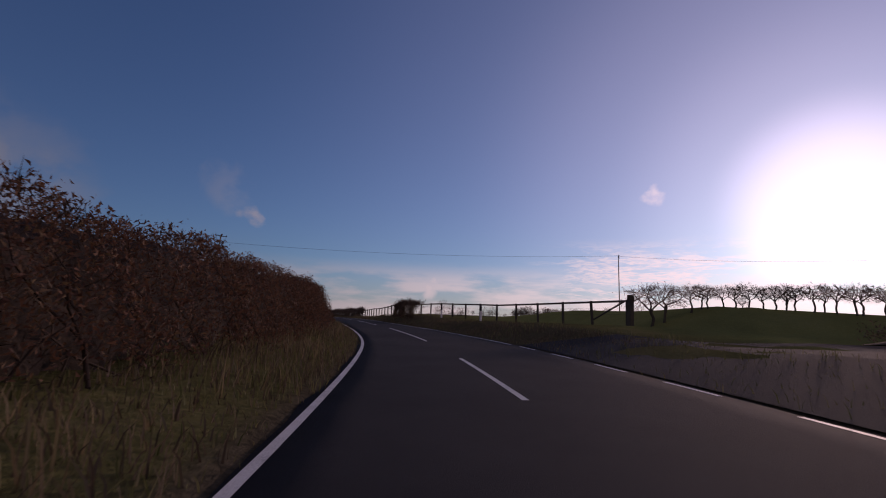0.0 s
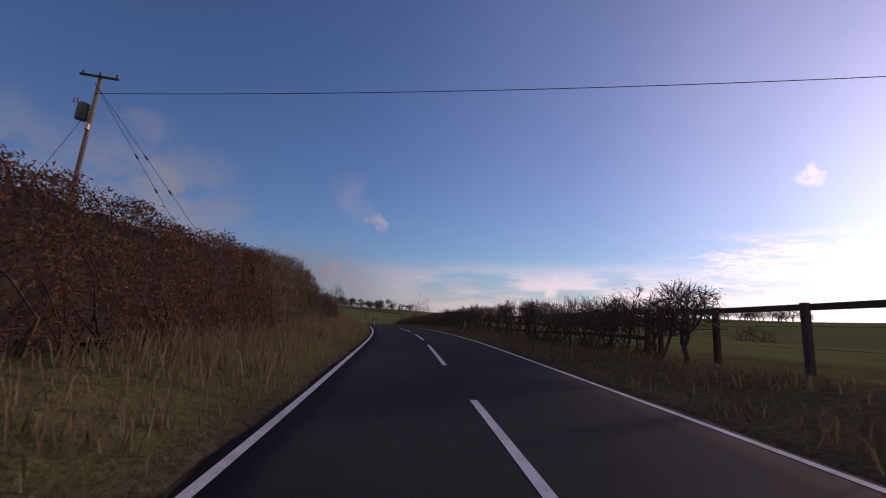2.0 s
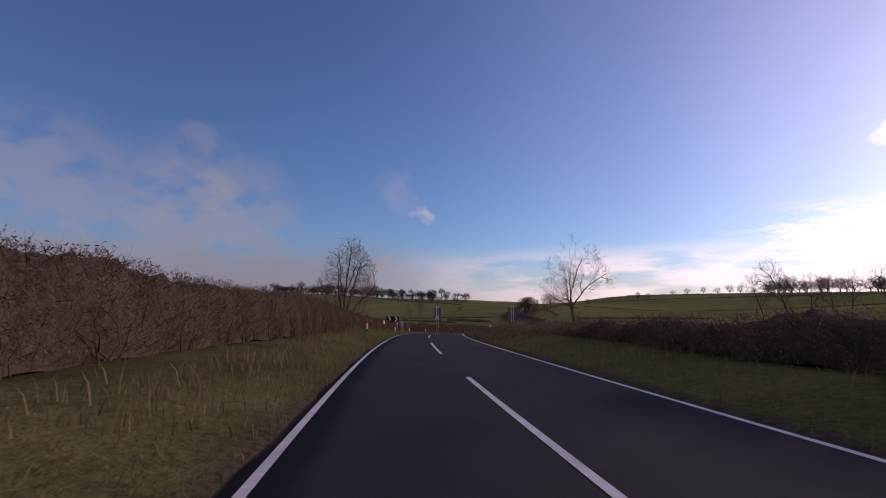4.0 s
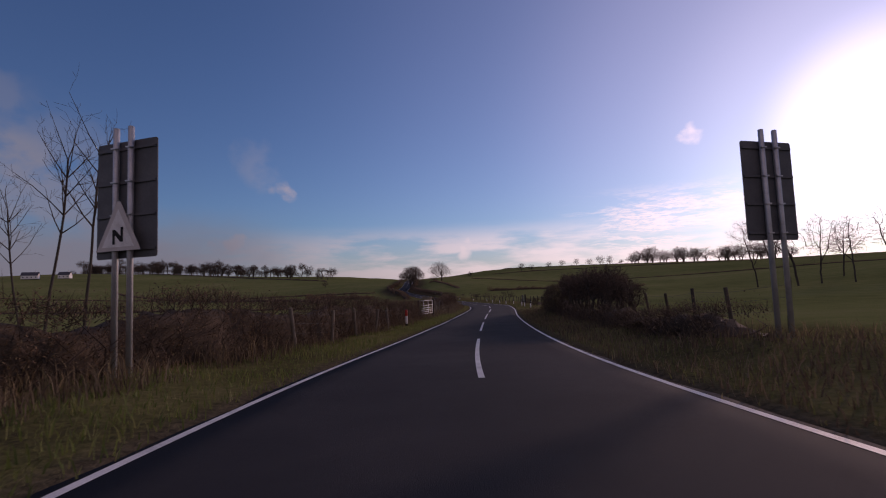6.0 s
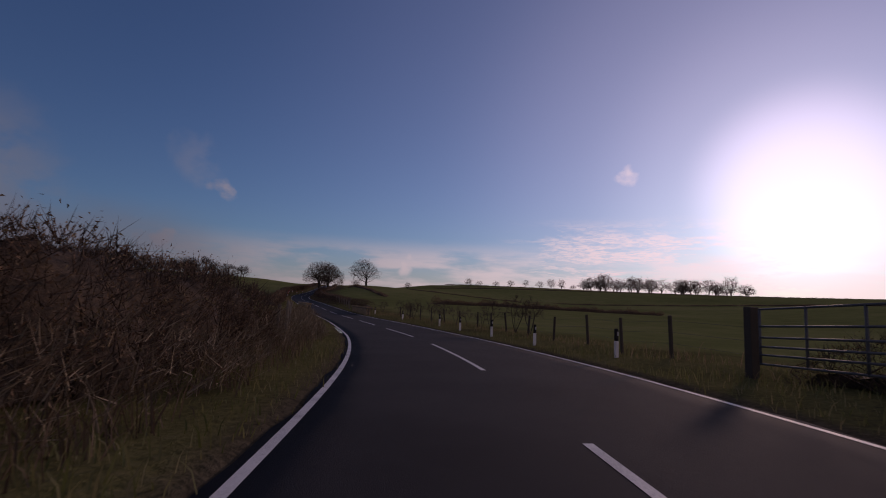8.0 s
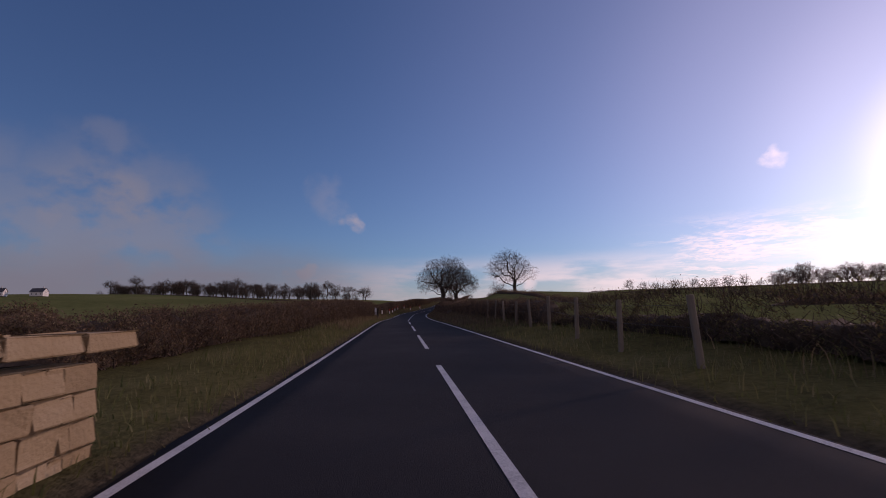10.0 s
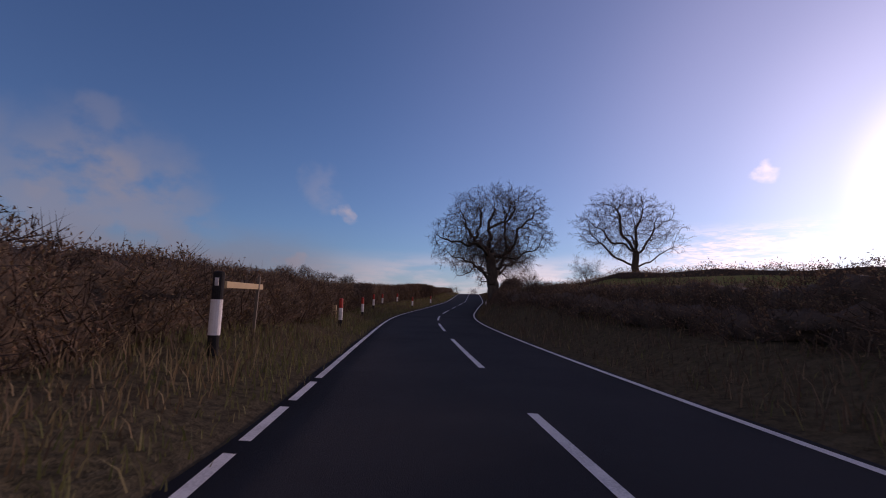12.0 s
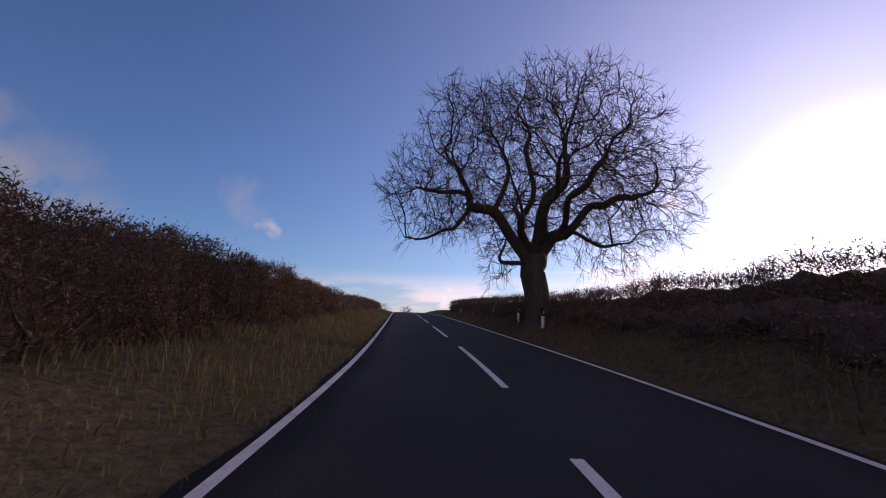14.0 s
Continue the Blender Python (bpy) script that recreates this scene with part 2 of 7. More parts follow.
M_DEAD = material("dead_weed", [(0.055, 0.038, 0.028), (0.10, 0.07, 0.047), (0.165, 0.12, 0.075), (0.25, 0.195, 0.12)], 0.3, 5, 0.85, 0, rnd="island", through_light=0.25)
M_WOOD = material("weathered_wood", [(0.10, 0.085, 0.07), (0.17, 0.145, 0.115), (0.26, 0.225, 0.175)], 1.2, 40, 0.9, 0.6, rnd="object", stretch=(1, 1, 0.2))
M_NEW_WOOD = material("new_wood", [(0.36, 0.26, 0.14), (0.50, 0.38, 0.22), (0.60, 0.48, 0.30)], 1.2, 40, 0.8, 0.4, rnd="object", stretch=(1, 1, 0.3))
M_DARK_WOOD = material("creosoted_wood", [(0.035, 0.028, 0.022), (0.06, 0.05, 0.04), (0.10, 0.085, 0.065)], 1.2, 40, 0.9, 0.6, rnd="object", stretch=(1, 1, 0.2))
M_STEEL = material("galvanised_steel", [(0.34, 0.35, 0.36), (0.48, 0.49, 0.50), (0.58, 0.58, 0.57)], 4, 40, 0.5, 0.15, metal=0.6, spec=0.5)
M_SIGN_BACK = material("grey_sign_back", [(0.075, 0.078, 0.085), (0.10, 0.105, 0.11), (0.14, 0.14, 0.145)], 2, 30, 0.6, 0.1, metal=0.1)
M_WHITE = material("white_plastic", [(0.50, 0.50, 0.48), (0.72, 0.72, 0.70), (0.80, 0.80, 0.79)], 5, 50, 0.5, 0.15)
M_BLACK = material("black_plastic", [(0.012, 0.012, 0.013), (0.022, 0.022, 0.024), (0.04, 0.038, 0.035)], 5, 50, 0.75, 0.15, spec=0.1)
M_RED = material("red_plastic", [(0.28, 0.02, 0.015), (0.48, 0.035, 0.022), (0.55, 0.07, 0.04)], 5, 50, 0.45, 0.15)
M_BLUE = material("faded_blue_plastic", [(0.05, 0.06, 0.12), (0.09, 0.10, 0.18), (0.13, 0.13, 0.20)], 5, 40, 0.6, 0.2)
M_STONE = material("sandstone", [(0.20, 0.14, 0.08), (0.33, 0.24, 0.14), (0.42, 0.33, 0.22)], 1.5, 22, 0.95, 0.9, rnd="object")
M_MORTAR = material("mortar", [(0.10, 0.085, 0.065), (0.16, 0.135, 0.10)], 3, 30, 1.0, 0.6)
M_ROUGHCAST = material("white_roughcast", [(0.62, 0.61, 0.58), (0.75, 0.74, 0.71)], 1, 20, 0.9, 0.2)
M_SLATE = material("slate", [(0.05, 0.052, 0.06), (0.09, 0.09, 0.10)], 2, 20, 0.7, 0.4)
M_CERAMIC = material("ceramic", [(0.10, 0.05, 0.035), (0.16, 0.09, 0.06)], 3, 30, 0.25, 0.0, spec=0.6)
M_WIRE = material("cable", [(0.02, 0.02, 0.022), (0.05, 0.05, 0.05)], 3, 30, 0.5, 0)
M_GLASS = material("dark_glass", [(0.02, 0.022, 0.026), (0.04, 0.042, 0.05)], 3, 30, 0.1, 0, spec=0.8)
M_WATER = material("puddle_water", [(0.02, 0.02, 0.02), (0.035, 0.033, 0.03)], 3, 30, 0.06, 0, spec=0.8)


def ground_material():
    """Pasture, verge and mud in one sheet; the attribute verge is 1 beside the road and 0 in the fields."""
    m = bpy.data.materials.new("grassland")
    m.use_nodes = True
    n = Nodes(m.node_tree)
    pos = n.add("ShaderNodeNewGeometry").outputs["Position"]
    big = n.noise(pos, 0.012, 5, 0.6)
    mid = n.noise(pos, 0.25, 5, 0.65)
    small = n.noise(pos, 9.0, 4, 0.7)
    mixed = n.math("ADD", n.math("MULTIPLY", big, 0.45), n.math("ADD", n.math("MULTIPLY", mid, 0.33), n.math("MULTIPLY", small, 0.22)))
    field = n.ramp(mixed, [(0.36, (0.095, 0.11, 0.042)), (0.5, (0.15, 0.168, 0.062)), (0.62, (0.205, 0.2, 0.09))])
    edge = n.ramp(n.math("ADD", n.math("MULTIPLY", mid, 0.55), n.math("MULTIPLY", small, 0.45)),
                  [(0.35, (0.06, 0.05, 0.031)), (0.48, (0.11, 0.105, 0.041)), (0.66, (0.185, 0.16, 0.076))])
    at = n.add("ShaderNodeAttribute", attribute_name="verge")
    col = n.mix(at.outputs["Fac"], field, edge)
    mud = n.add("ShaderNodeAttribute", attribute_name="mud")
    col = n.mix(mud.outputs["Fac"], col, n.ramp(small, [(0.35, (0.05, 0.042, 0.03)), (0.65, (0.11, 0.09, 0.062))]))
    bsdf = n.add("ShaderNodeBsdfPrincipled")
    n.link(col, bsdf.inputs["Base Color"])
    bsdf.inputs["Roughness"].default_value = 0.95
    bsdf.inputs["Specular IOR Level"].default_value = 0.0
    b = n.add("ShaderNodeBump")
    b.inputs["Strength"].default_value = 0.7
    b.inputs["Distance"].default_value = 0.08
    n.link(small, b.inputs["Height"])
    n.link(b.outputs[0], bsdf.inputs["Normal"])
    n.link(bsdf.outputs[0], n.add("ShaderNodeOutputMaterial").inputs[0])
    return m


M_GROUND = ground_material()

# ---- road alignment and lie of the land ----
CENTRE = [(-200, 6), (-60, 2.2), (-20, 2.0), (0, 1.7), (7, 1.3), (12.4, 0.85), (19, 0.1), (29, -2.0), (39.4, -4.7), (60, -10.4), (70, -13.15), (83, -17.25), (90, -19.4),
          (101, -23.4), (114.4, -28.9), (125, -33.8), (135.4, -38.9), (146, -43.8), (156.2, -48.2), (166, -52.1), (172.7, -54.65), (183.3, -58.1),
          (193, -60.4), (206, -62.15), (214.5, -62.6), (229.6, -62.05), (246, -61.2), (263, -59.95), (283, -59.4), (295.7, -60.45), (312, -64.2),
          (318, -65.9), (337, -71.2), (377, -82.3), (402, -88.2), (415.5, -91.1), (424, -92.2), (441, -93.2), (450, -93.45), (470, -95.3), (600, -108), (900, -130)]
WIDTHS = [(-200, 2.6, 2.7), (0, 2.7, 3.2), (20, 2.5, 3.5), (29, 2.6, 3.0), (40, 2.5, 2.45), (70, 2.2, 2.5), (101, 2.5, 2.4), (168, 2.65, 2.8), (178, 2.8, 2.85), (193, 2.85, 2.9),
          (206, 3.15, 2.5), (220, 2.75, 2.35), (246, 2.5, 2.5), (270, 2.5, 2.85), (296, 3.2, 3.35), (312, 2.85, 3.4), (326, 2.75, 2.65), (340, 2.5, 2.5),
          (377, 2.55, 2.25), (402, 2.45, 1.95), (424, 2.65, 2.2), (441, 2.3, 2.25), (600, 2.4, 2.3), (900, 2.4, 2.3)]
LEVELS = [(-200, -4), (0, 0.0), (10.7, 0.22), (21, 0.47), (32, 0.84), (52, 1.37), (70, 1.73), (93.6, 2.05), (114, 2.15), (135, 1.96), (156, 1.55), (166, 1.28),
          (180, 0.94), (193, 0.4), (206, -0.35), (223, -1.15), (240, -1.75), (263, -2.2), (280, -2.56), (295, -2.97), (311, -3.08), (330, -3.02), (346, -2.65),
          (371, -2.07), (391, -1.77), (404, -1.4), (415, -1.06), (428, -0.53), (443, 0.37), (460, 1.45), (490, 3.4), (530, 5.4), (570, 6.2), (620, 6.0), (900, 12)]
MARKS = [(6.5, 12.4), (19.3, 31), (36.8, 48.5), (53.7, 63.2), (67.3, 76), (80, 86.5), (89.5, 95), (99, 109), (113.7, 122), (127, 135), (140, 148),
         (154, 162), (169, 177.5), (183, 192), (197.5, 207.8), (213.7, 222.8), (227.6, 236.5), (241.3, 250.5), (254.9, 263.4), (268.8, 277.6), (283.2, 291.6),
         (296.4, 303.8), (308, 314.8), (318, 324.5), (328.3, 334.2), (338, 344), (347.5, 353.5), (357, 363), (366, 371.5), (374.5, 378.5), (382.2, 387.5),
         (390.5, 395.5), (398.6, 404.2), (407.5, 412.4), (415.4, 420.8), (424.3, 430.4), (434, 438.2), (441.4, 446.6), (449.5, 455.5), (459, 466)]
GY = np.arange(-200.0, 901.0, 1.0)


def smooth_table(pairs, k, soft):
    raw = np.interp(GY, [p[0] for p in pairs], [p[k] for p in pairs])
    kern = np.exp(-0.5 * (np.arange(-20, 21) / soft) ** 2)
    return np.convolve(np.pad(raw, 20, mode="reflect", reflect_type="odd"), kern / kern.sum(), "valid")


T_X, T_Z = smooth_table(CENTRE, 1, 4.0), smooth_table(LEVELS, 1, 5.0)
T_L, T_R = smooth_table(WIDTHS, 1, 5.0), smooth_table(WIDTHS, 2, 5.0)


def xc(y): return np.interp(y, GY, T_X)
def zr(y): return np.interp(y, GY, T_Z)
def wl(y): return np.interp(y, GY, T_L)
def wr(y): return np.interp(y, GY, T_R)
def lin(y, *pairs): return np.interp(y, [p[0] for p in pairs], [p[1] for p in pairs])


def ease(a, b, v):
    t = np.clip((v - a) / (b - a), 0, 1)
    return t * t * (3 - 2 * t)


def far_land(x, y):
    r = np.hypot(x + 60, y - 280)
    return (-3 + 24 * ease(130, 620, r) - 0.02 * np.maximum(r - 800, 0)
            + 15 * np.exp(-((x + 660) / 260) ** 2 - ((y - 940) / 260) ** 2)
            + 20 * np.exp(-(((x - 215) * 0.857 + (y - 212) * 0.515) / 40) ** 2 - (((y - 212) * 0.857 - (x - 215) * 0.515) / 105) ** 2)
            + 10 * np.exp(-((x - 130) / 75) ** 2 - ((y - 340) / 110) ** 2)
            + ease(180, 420, r) * (2.2 * np.sin(x * 0.011 + 1.3) + 1.8 * np.sin(y * 0.013 + x * 0.004)))


def land(x, y):
    """Height of the ground at x, y."""
    x, y = np.asarray(x, float), np.asarray(y, float)
    o, z = x - xc(y), zr(y)
    left = o < 0
    e = np.where(left, -wl(y) - 0.11 - o, o - wr(y) - 0.11)
    rise_l = lin(y, (0, 0.35), (60, 0.4), (110, 0.45), (165, 0.25), (200, 0.1), (250, -0.05), (340, 0.05), (375, 0.35), (480, 0.4))
    rise_r = lin(y, (0, 0.45), (16, 0.5), (24, 0.78), (32, 0.6), (36, 0.54), (40, 0.64), (45.6, 0.76), (55, 0.68), (61, 0.62), (66, 0.42), (71, 0.26), (79, 0.26), (86, 0.16), (102, 0.1), (112, 0.25), (165, 0.35), (200, 0.45), (225, 0.2), (330, 0.05), (372, 0.35), (400, 0.7), (412, 1.1), (420, 1.3), (436, 1.28), (446, 0.95), (460, 0.8), (500, 0.5))
    high_r = lin(y, (330, 0), (390, 0.4), (415, 1.4), (440, 2.1), (470, 1.5), (520, 0.5))
    near = z + np.where(left, rise_l * ease(0.2, 2.2, e), rise_r * ease(0.2, lin(y, (385, 3.0), (412, 2.0), (465, 2.0), (490, 3.0)), e) + high_r * ease(4, 15, e))
    near = near + np.where(left, 0.0, 1.05 * ease(8.6, 11.5, e) * (1 - ease(40, 60, e)) * ease(19, 23.5, y) * (1 - ease(32, 54, y)))
    near = near + 0.05 * np.sin(x * 1.7 + y * 0.9) * ease(0.3, 2, e) + 0.04 * np.sin(y * 2.3 - x * 1.1) * ease(0.3, 2, e)
    w = ease(12, 110, e)
    out = near * (1 - w) + far_land(x, y) * w
    return np.where(e < 0.2, z - 0.06 + 0.05 * ease(0.0, 0.2, e), out)


def land1(x, y): return float(land(np.array([x]), np.array([y]))[0])


# ---- building helpers ----
def mesh_from(name, verts, faces, mats):
    """A mesh from arrays; faces is an (n, k) array of corners."""
    verts, faces = np.asarray(verts, np.float32), np.asarray(faces, np.int32)
    me = bpy.data.meshes.new(name)
    n, k = faces.shape
    me.vertices.add(len(verts))
    me.vertices.foreach_set("co", verts.ravel())
    me.loops.add(n * k)
    me.loops.foreach_set("vertex_index", faces.ravel())
    me.polygons.add(n)
    me.polygons.foreach_set("loop_start", np.arange(0, n * k, k, dtype=np.int32))
    me.update(calc_edges=True)
    for m in mats:
        me.materials.append(m)
    return me


def thing(name, label, category, group="", kind="", at=(0, 0, 0)):
    ob = new(name)
    ob.location = at
    ob.empty_display_size = 0.2
    return tagged(ob, label, category, group, kind)


def child(ob, parent):
    ob.parent = parent
    return ob


def part(name, bm, mat, parent, label="", smooth=False):
    me = bpy.data.meshes.new(name)
    if smooth:
        for f in bm.faces:
            f.smooth = True
    bm.to_mesh(me)
    bm.free()
    me.materials.append(mat)
    ob = new(name, me)
    if parent is not None:
        ob.parent = parent
    if label:
        tagged(ob, label)
    return ob


def array_part(name, verts, faces, mat, parent, label="", smooth=False, kind=""):
    me = mesh_from(name, verts, faces, [mat])
    if smooth:
        me.polygons.foreach_set("use_smooth", np.ones(len(me.polygons), bool))
    ob = new(name, me)
    if parent is not None:
        ob.parent = parent
    return tagged(ob, label, kind=kind)


def box(bm, size, m, bevel=0.0):
    made = bmesh.ops.create_cube(bm, size=1.0, matrix=m @ Matrix.Diagonal((*size, 1)))
    if bevel:
        edges = {e for v in made["verts"] for e in v.link_edges}
        bmesh.ops.bevel(bm, geom=list(edges), offset=bevel, segments=2, affect="EDGES", profile=0.6)


def boxed(size, m, bevel=0.0):
    bm = bmesh.new()
    box(bm, size, m, bevel)
    return bm


def rod(bm, a, b, r0, r1=None, sides=8):
    a, b = Vector(a), Vector(b)
    q = (b - a).to_track_quat("Z", "Y").to_matrix().to_4x4()
    bmesh.ops.create_cone(bm, cap_ends=True, segments=sides, radius1=r0, radius2=r0 if r1 is None else r1, depth=(b - a).length,
                          matrix=Matrix.Translation((a + b) / 2) @ q)


def rodded(*args, **kw):
    bm = bmesh.new()
    rod(bm, *args, **kw)
    return bm


def lathe(profile, sides=16):
    """A turned form from (radius, height) pairs."""
    bm = bmesh.new()
    rings = [[bm.verts.new((r * math.cos(a), r * math.sin(a), h)) for a in (2 * math.pi * k / sides for k in range(sides))] for r, h in profile]
    for lo, hi in zip(rings, rings[1:]):
        for k in range(sides):
            bm.faces.new((lo[k], lo[(k + 1) % sides], hi[(k + 1) % sides], hi[k]))
    bm.faces.new(rings[0][::-1])
    bm.faces.new(rings[-1])
    return bm


def cable(name, points, radius, mat, parent=None):
    cu = bpy.data.curves.new(name, "CURVE")
    cu.dimensions, cu.bevel_depth, cu.bevel_resolution = "3D", radius, 1
    sp = cu.splines.new("POLY")
    sp.points.add(len(points) - 1)
    for p, co in zip(sp.points, points):
        p.co = (*co, 1)
    cu.materials.append(mat)
    ob = new(name, cu)
    if parent is not None:
        ob.parent = parent
    return ob


def sag(a, b, drop, n=24):
    a, b = Vector(a), Vector(b)
    return [a.lerp(b, k / n) - Vector((0, 0, drop * 4 * (k / n) * (1 - k / n))) for k in range(n + 1)]


# ---- ground, road, markings ----
def build_ground():
    ys = np.concatenate([[-3000, -1800, -1000, -600, -400, -280, -220], np.arange(-180, 660, 2.0),
                         [670, 690, 715, 745, 780, 820, 870, 950, 1050, 1200, 1450, 1800, 2300, 3000]])
    out = np.array([0, .1, .2, .5, 1, 1.6, 2.3, 3.1, 4.2, 5.5, 7, 9, 12, 16, 21, 28, 37, 50, 66, 88, 120, 165, 230, 320, 440, 600, 850, 1200, 1900, 3000.0])
    cols = []
    for y in ys:
        L, R = -wl(y) - 0.11, wr(y) + 0.11
        cols.append(np.concatenate([(L - out)[::-1], np.linspace(L, R, 5)[1:-1], R + out]) + xc(y))
    X = np.array(cols)
    Y = np.repeat(ys[:, None], X.shape[1], 1)
    Z = land(X, Y)
    n, k = X.shape
    idx = np.arange(n * k).reshape(n, k)
    faces = np.stack([idx[:-1, :-1], idx[:-1, 1:], idx[1:, 1:], idx[1:, :-1]], -1).reshape(-1, 4)
    me = mesh_from("ground", np.stack([X, Y, Z], -1).reshape(-1, 3), faces, [M_GROUND])
    me.polygons.foreach_set("use_smooth", np.ones(len(faces), bool))
    o = X - xc(Y)
    e = np.where(o < 0, -wl(Y) - 0.11 - o, o - wr(Y) - 0.11)
    verge = 1 - ease(4.5, 9, e)
    mud = np.maximum(1 - ease(0.05, 0.55, e), 0.85 * ease(352, 372, Y) * (1 - ease(4, 9, e)) * (1 - ease(500, 520, Y)))
    mud = np.maximum(mud, 0.75 * (o > 0) * (1 - ease(2.6, 4.5, e)) * ease(10, 20, Y) * (1 - ease(100, 125, Y)))
    for name, v in (("verge", verge), ("mud", mud)):
        at = me.attributes.new(name, "FLOAT", "POINT")
        at.data.foreach_set("value", v.ravel().astype(np.float32))
    tagged(new("ground", me), "rolling green pasture and grassy verge beside the road", "ground", kind="structure")


def strip(ya, yb, offa, offb, lift, step=1.0):
    """A ribbon that follows the road between two offsets from its centre line."""
    ys = np.linspace(ya, yb, max(2, int(math.ceil(abs(yb - ya) / step)) + 1))
    a, b = offa(ys), offb(ys)
    z = zr(ys)
    v = []
    for f in np.linspace(0, 1, 2):
        o = a * (1 - f) + b * f
        v.append(np.stack([xc(ys) + o, ys, z + lift - 0.018 * np.abs(o) * 0.5], -1))
    n = len(ys)
    V = np.concatenate(v)
    i = np.arange(n - 1)
    F = np.stack([i, i + n, i + n + 1, i + 1], -1)
    return V, F


def build_road():
    ys = np.arange(-180, 860, 1.0)
    fr = np.linspace(-1, 1, 9)
    L, R = wl(ys) + 0.13, wr(ys) + 0.13
    rag = 0.04 * np.sin(ys * 1.3) + 0.03 * np.sin(ys * 3.1 + 1)
    O = np.where(fr[None, :] < 0, fr[None, :] * (L + rag)[:, None], fr[None, :] * (R - rag)[:, None])
    X = xc(ys)[:, None] + O
    Z = zr(ys)[:, None] - 0.009 * np.abs(O) + 0.0
    Y = np.repeat(ys[:, None], 9, 1)
    n, k = X.shape
    top = np.stack([X, Y, Z], -1).reshape(-1, 3)
    low = top - (0, 0, 0.16)
    idx = np.arange(n * k).reshape(n, k)
    F = [np.stack([idx[:-1, :-1], idx[:-1, 1:], idx[1:, 1:], idx[1:, :-1]], -1).reshape(-1, 4)]
    for c, s in ((0, 1), (k - 1, -1)):
        a, b = idx[:-1, c], idx[1:, c]
        F.append(np.stack([a, b, b + n * k, a + n * k][::s], -1))
    road = array_part("road", np.concatenate([top, low]), np.concatenate(F), M_ASPHALT, None, "dark worn asphalt country road with a slight camber", True, "structure")
    tagged(road, category="road")
    # mouth of the side road
    ya = np.linspace(2, 19, 12)
    V, F = [], []
    for y in ya:
        far = 26 + 3 * math.sin(y)
        flare = 1 + 0.5 * abs((y - 10.5) / 8.5) ** 3
        yy = 10.5 + (y - 10.5) / flare
        for f in np.linspace(0, 1, 10):
            x = xc(y) + wr(y) + 0.2 + f * far
            yb = y * (1 - min(1, f * 5)) + yy * min(1, f * 5) - 5.0 * f
            V.append((x, yb, max(float(land1(x, yb)), float(zr(y)) - 0.05) + 0.035))
    for i in range(len(ya) - 1):
        for j in range(9):
            F.append((i * 10 + j, i * 10 + j + 1, (i + 1) * 10 + j + 1, (i + 1) * 10 + j))
    tagged(array_part("side_road", V, F, M_ASPHALT, None, "asphalt mouth of a side road joining the main road", True, "structure"), category="road")
    # centre line: 6 m marks with 3 m gaps
    for ya, yb in MARKS + [(470 + 9 * k, 476 + 9 * k) for k in range(18)] + [(-4 - 10 * k, 2 - 10 * k) for k in range(10)]:
        V, F = strip(ya, yb, lambda t: t * 0 - 0.05, lambda t: t * 0 + 0.05, 0.004)
        array_part("centre_mark", V, F, M_PAINT, road)
    for ya, yb in ((-120, 241), (245.4, 392.4), (397.0, 640)):
        V, F = strip(ya, yb, lambda t: -wl(t) - 0.05, lambda t: -wl(t) + 0.05, 0.004)
        array_part("edge_line", V, F, M_PAINT, road)
    for ya, yb in ((-120, 3), (19.5, 640)):
        V, F = strip(ya, yb, lambda t: wr(t) - 0.05, lambda t: wr(t) + 0.05, 0.004)
        array_part("edge_line", V, F, M_PAINT, road)
    for ya in (4.5, 7.6, 10.7, 13.8, 16.9):
        V, F = strip(ya, ya + 1.6, lambda t: wr(t) - 0.05, lambda t: wr(t) + 0.05, 0.004)
        array_part("give_way_mark", V, F, M_PAINT, road)
    for ya in (241.6, 243.6, 392.65, 394.1, 395.55):
        V, F = strip(ya, ya + 1.15, lambda t: -wl(t) - 0.05, lambda t: -wl(t) + 0.05, 0.004)
        array_part("edge_mark", V, F, M_PAINT, road)


build_ground()
build_road()


# ---- plants ----
def tubes(polys):
    """Tapered tubes along polylines: list of (points, radii, sides)."""
    V, F, at = [], [], 0
    for pts, rad, sides in polys:
        n = len(pts)
        tang = np.gradient(pts, axis=0)
        tang /= np.linalg.norm(tang, axis=1)[:, None] + 1e-9
        ref = np.array([1.0, 0, 0]) if abs(tang[0][0]) < 0.8 else np.array([0, 1.0, 0])
        u = np.cross(tang, ref)
        u /= np.linalg.norm(u, axis=1)[:, None] + 1e-9
        v = np.cross(tang, u)
        a = np.arange(sides) * (2 * math.pi / sides)
        ring = pts[:, None, :] + rad[:, None, None] * (np.cos(a)[None, :, None] * u[:, None, :] + np.sin(a)[None, :, None] * v[:, None, :])
        V.append(ring.reshape(-1, 3))
        i = at + np.arange(n * sides).reshape(n, sides)
        j = np.roll(i, -1, 1)
        F.append(np.stack([i[:-1], j[:-1], j[1:], i[1:]], -1).reshape(-1, 4))
        at += n * sides
    return np.concatenate(V), np.concatenate(F)


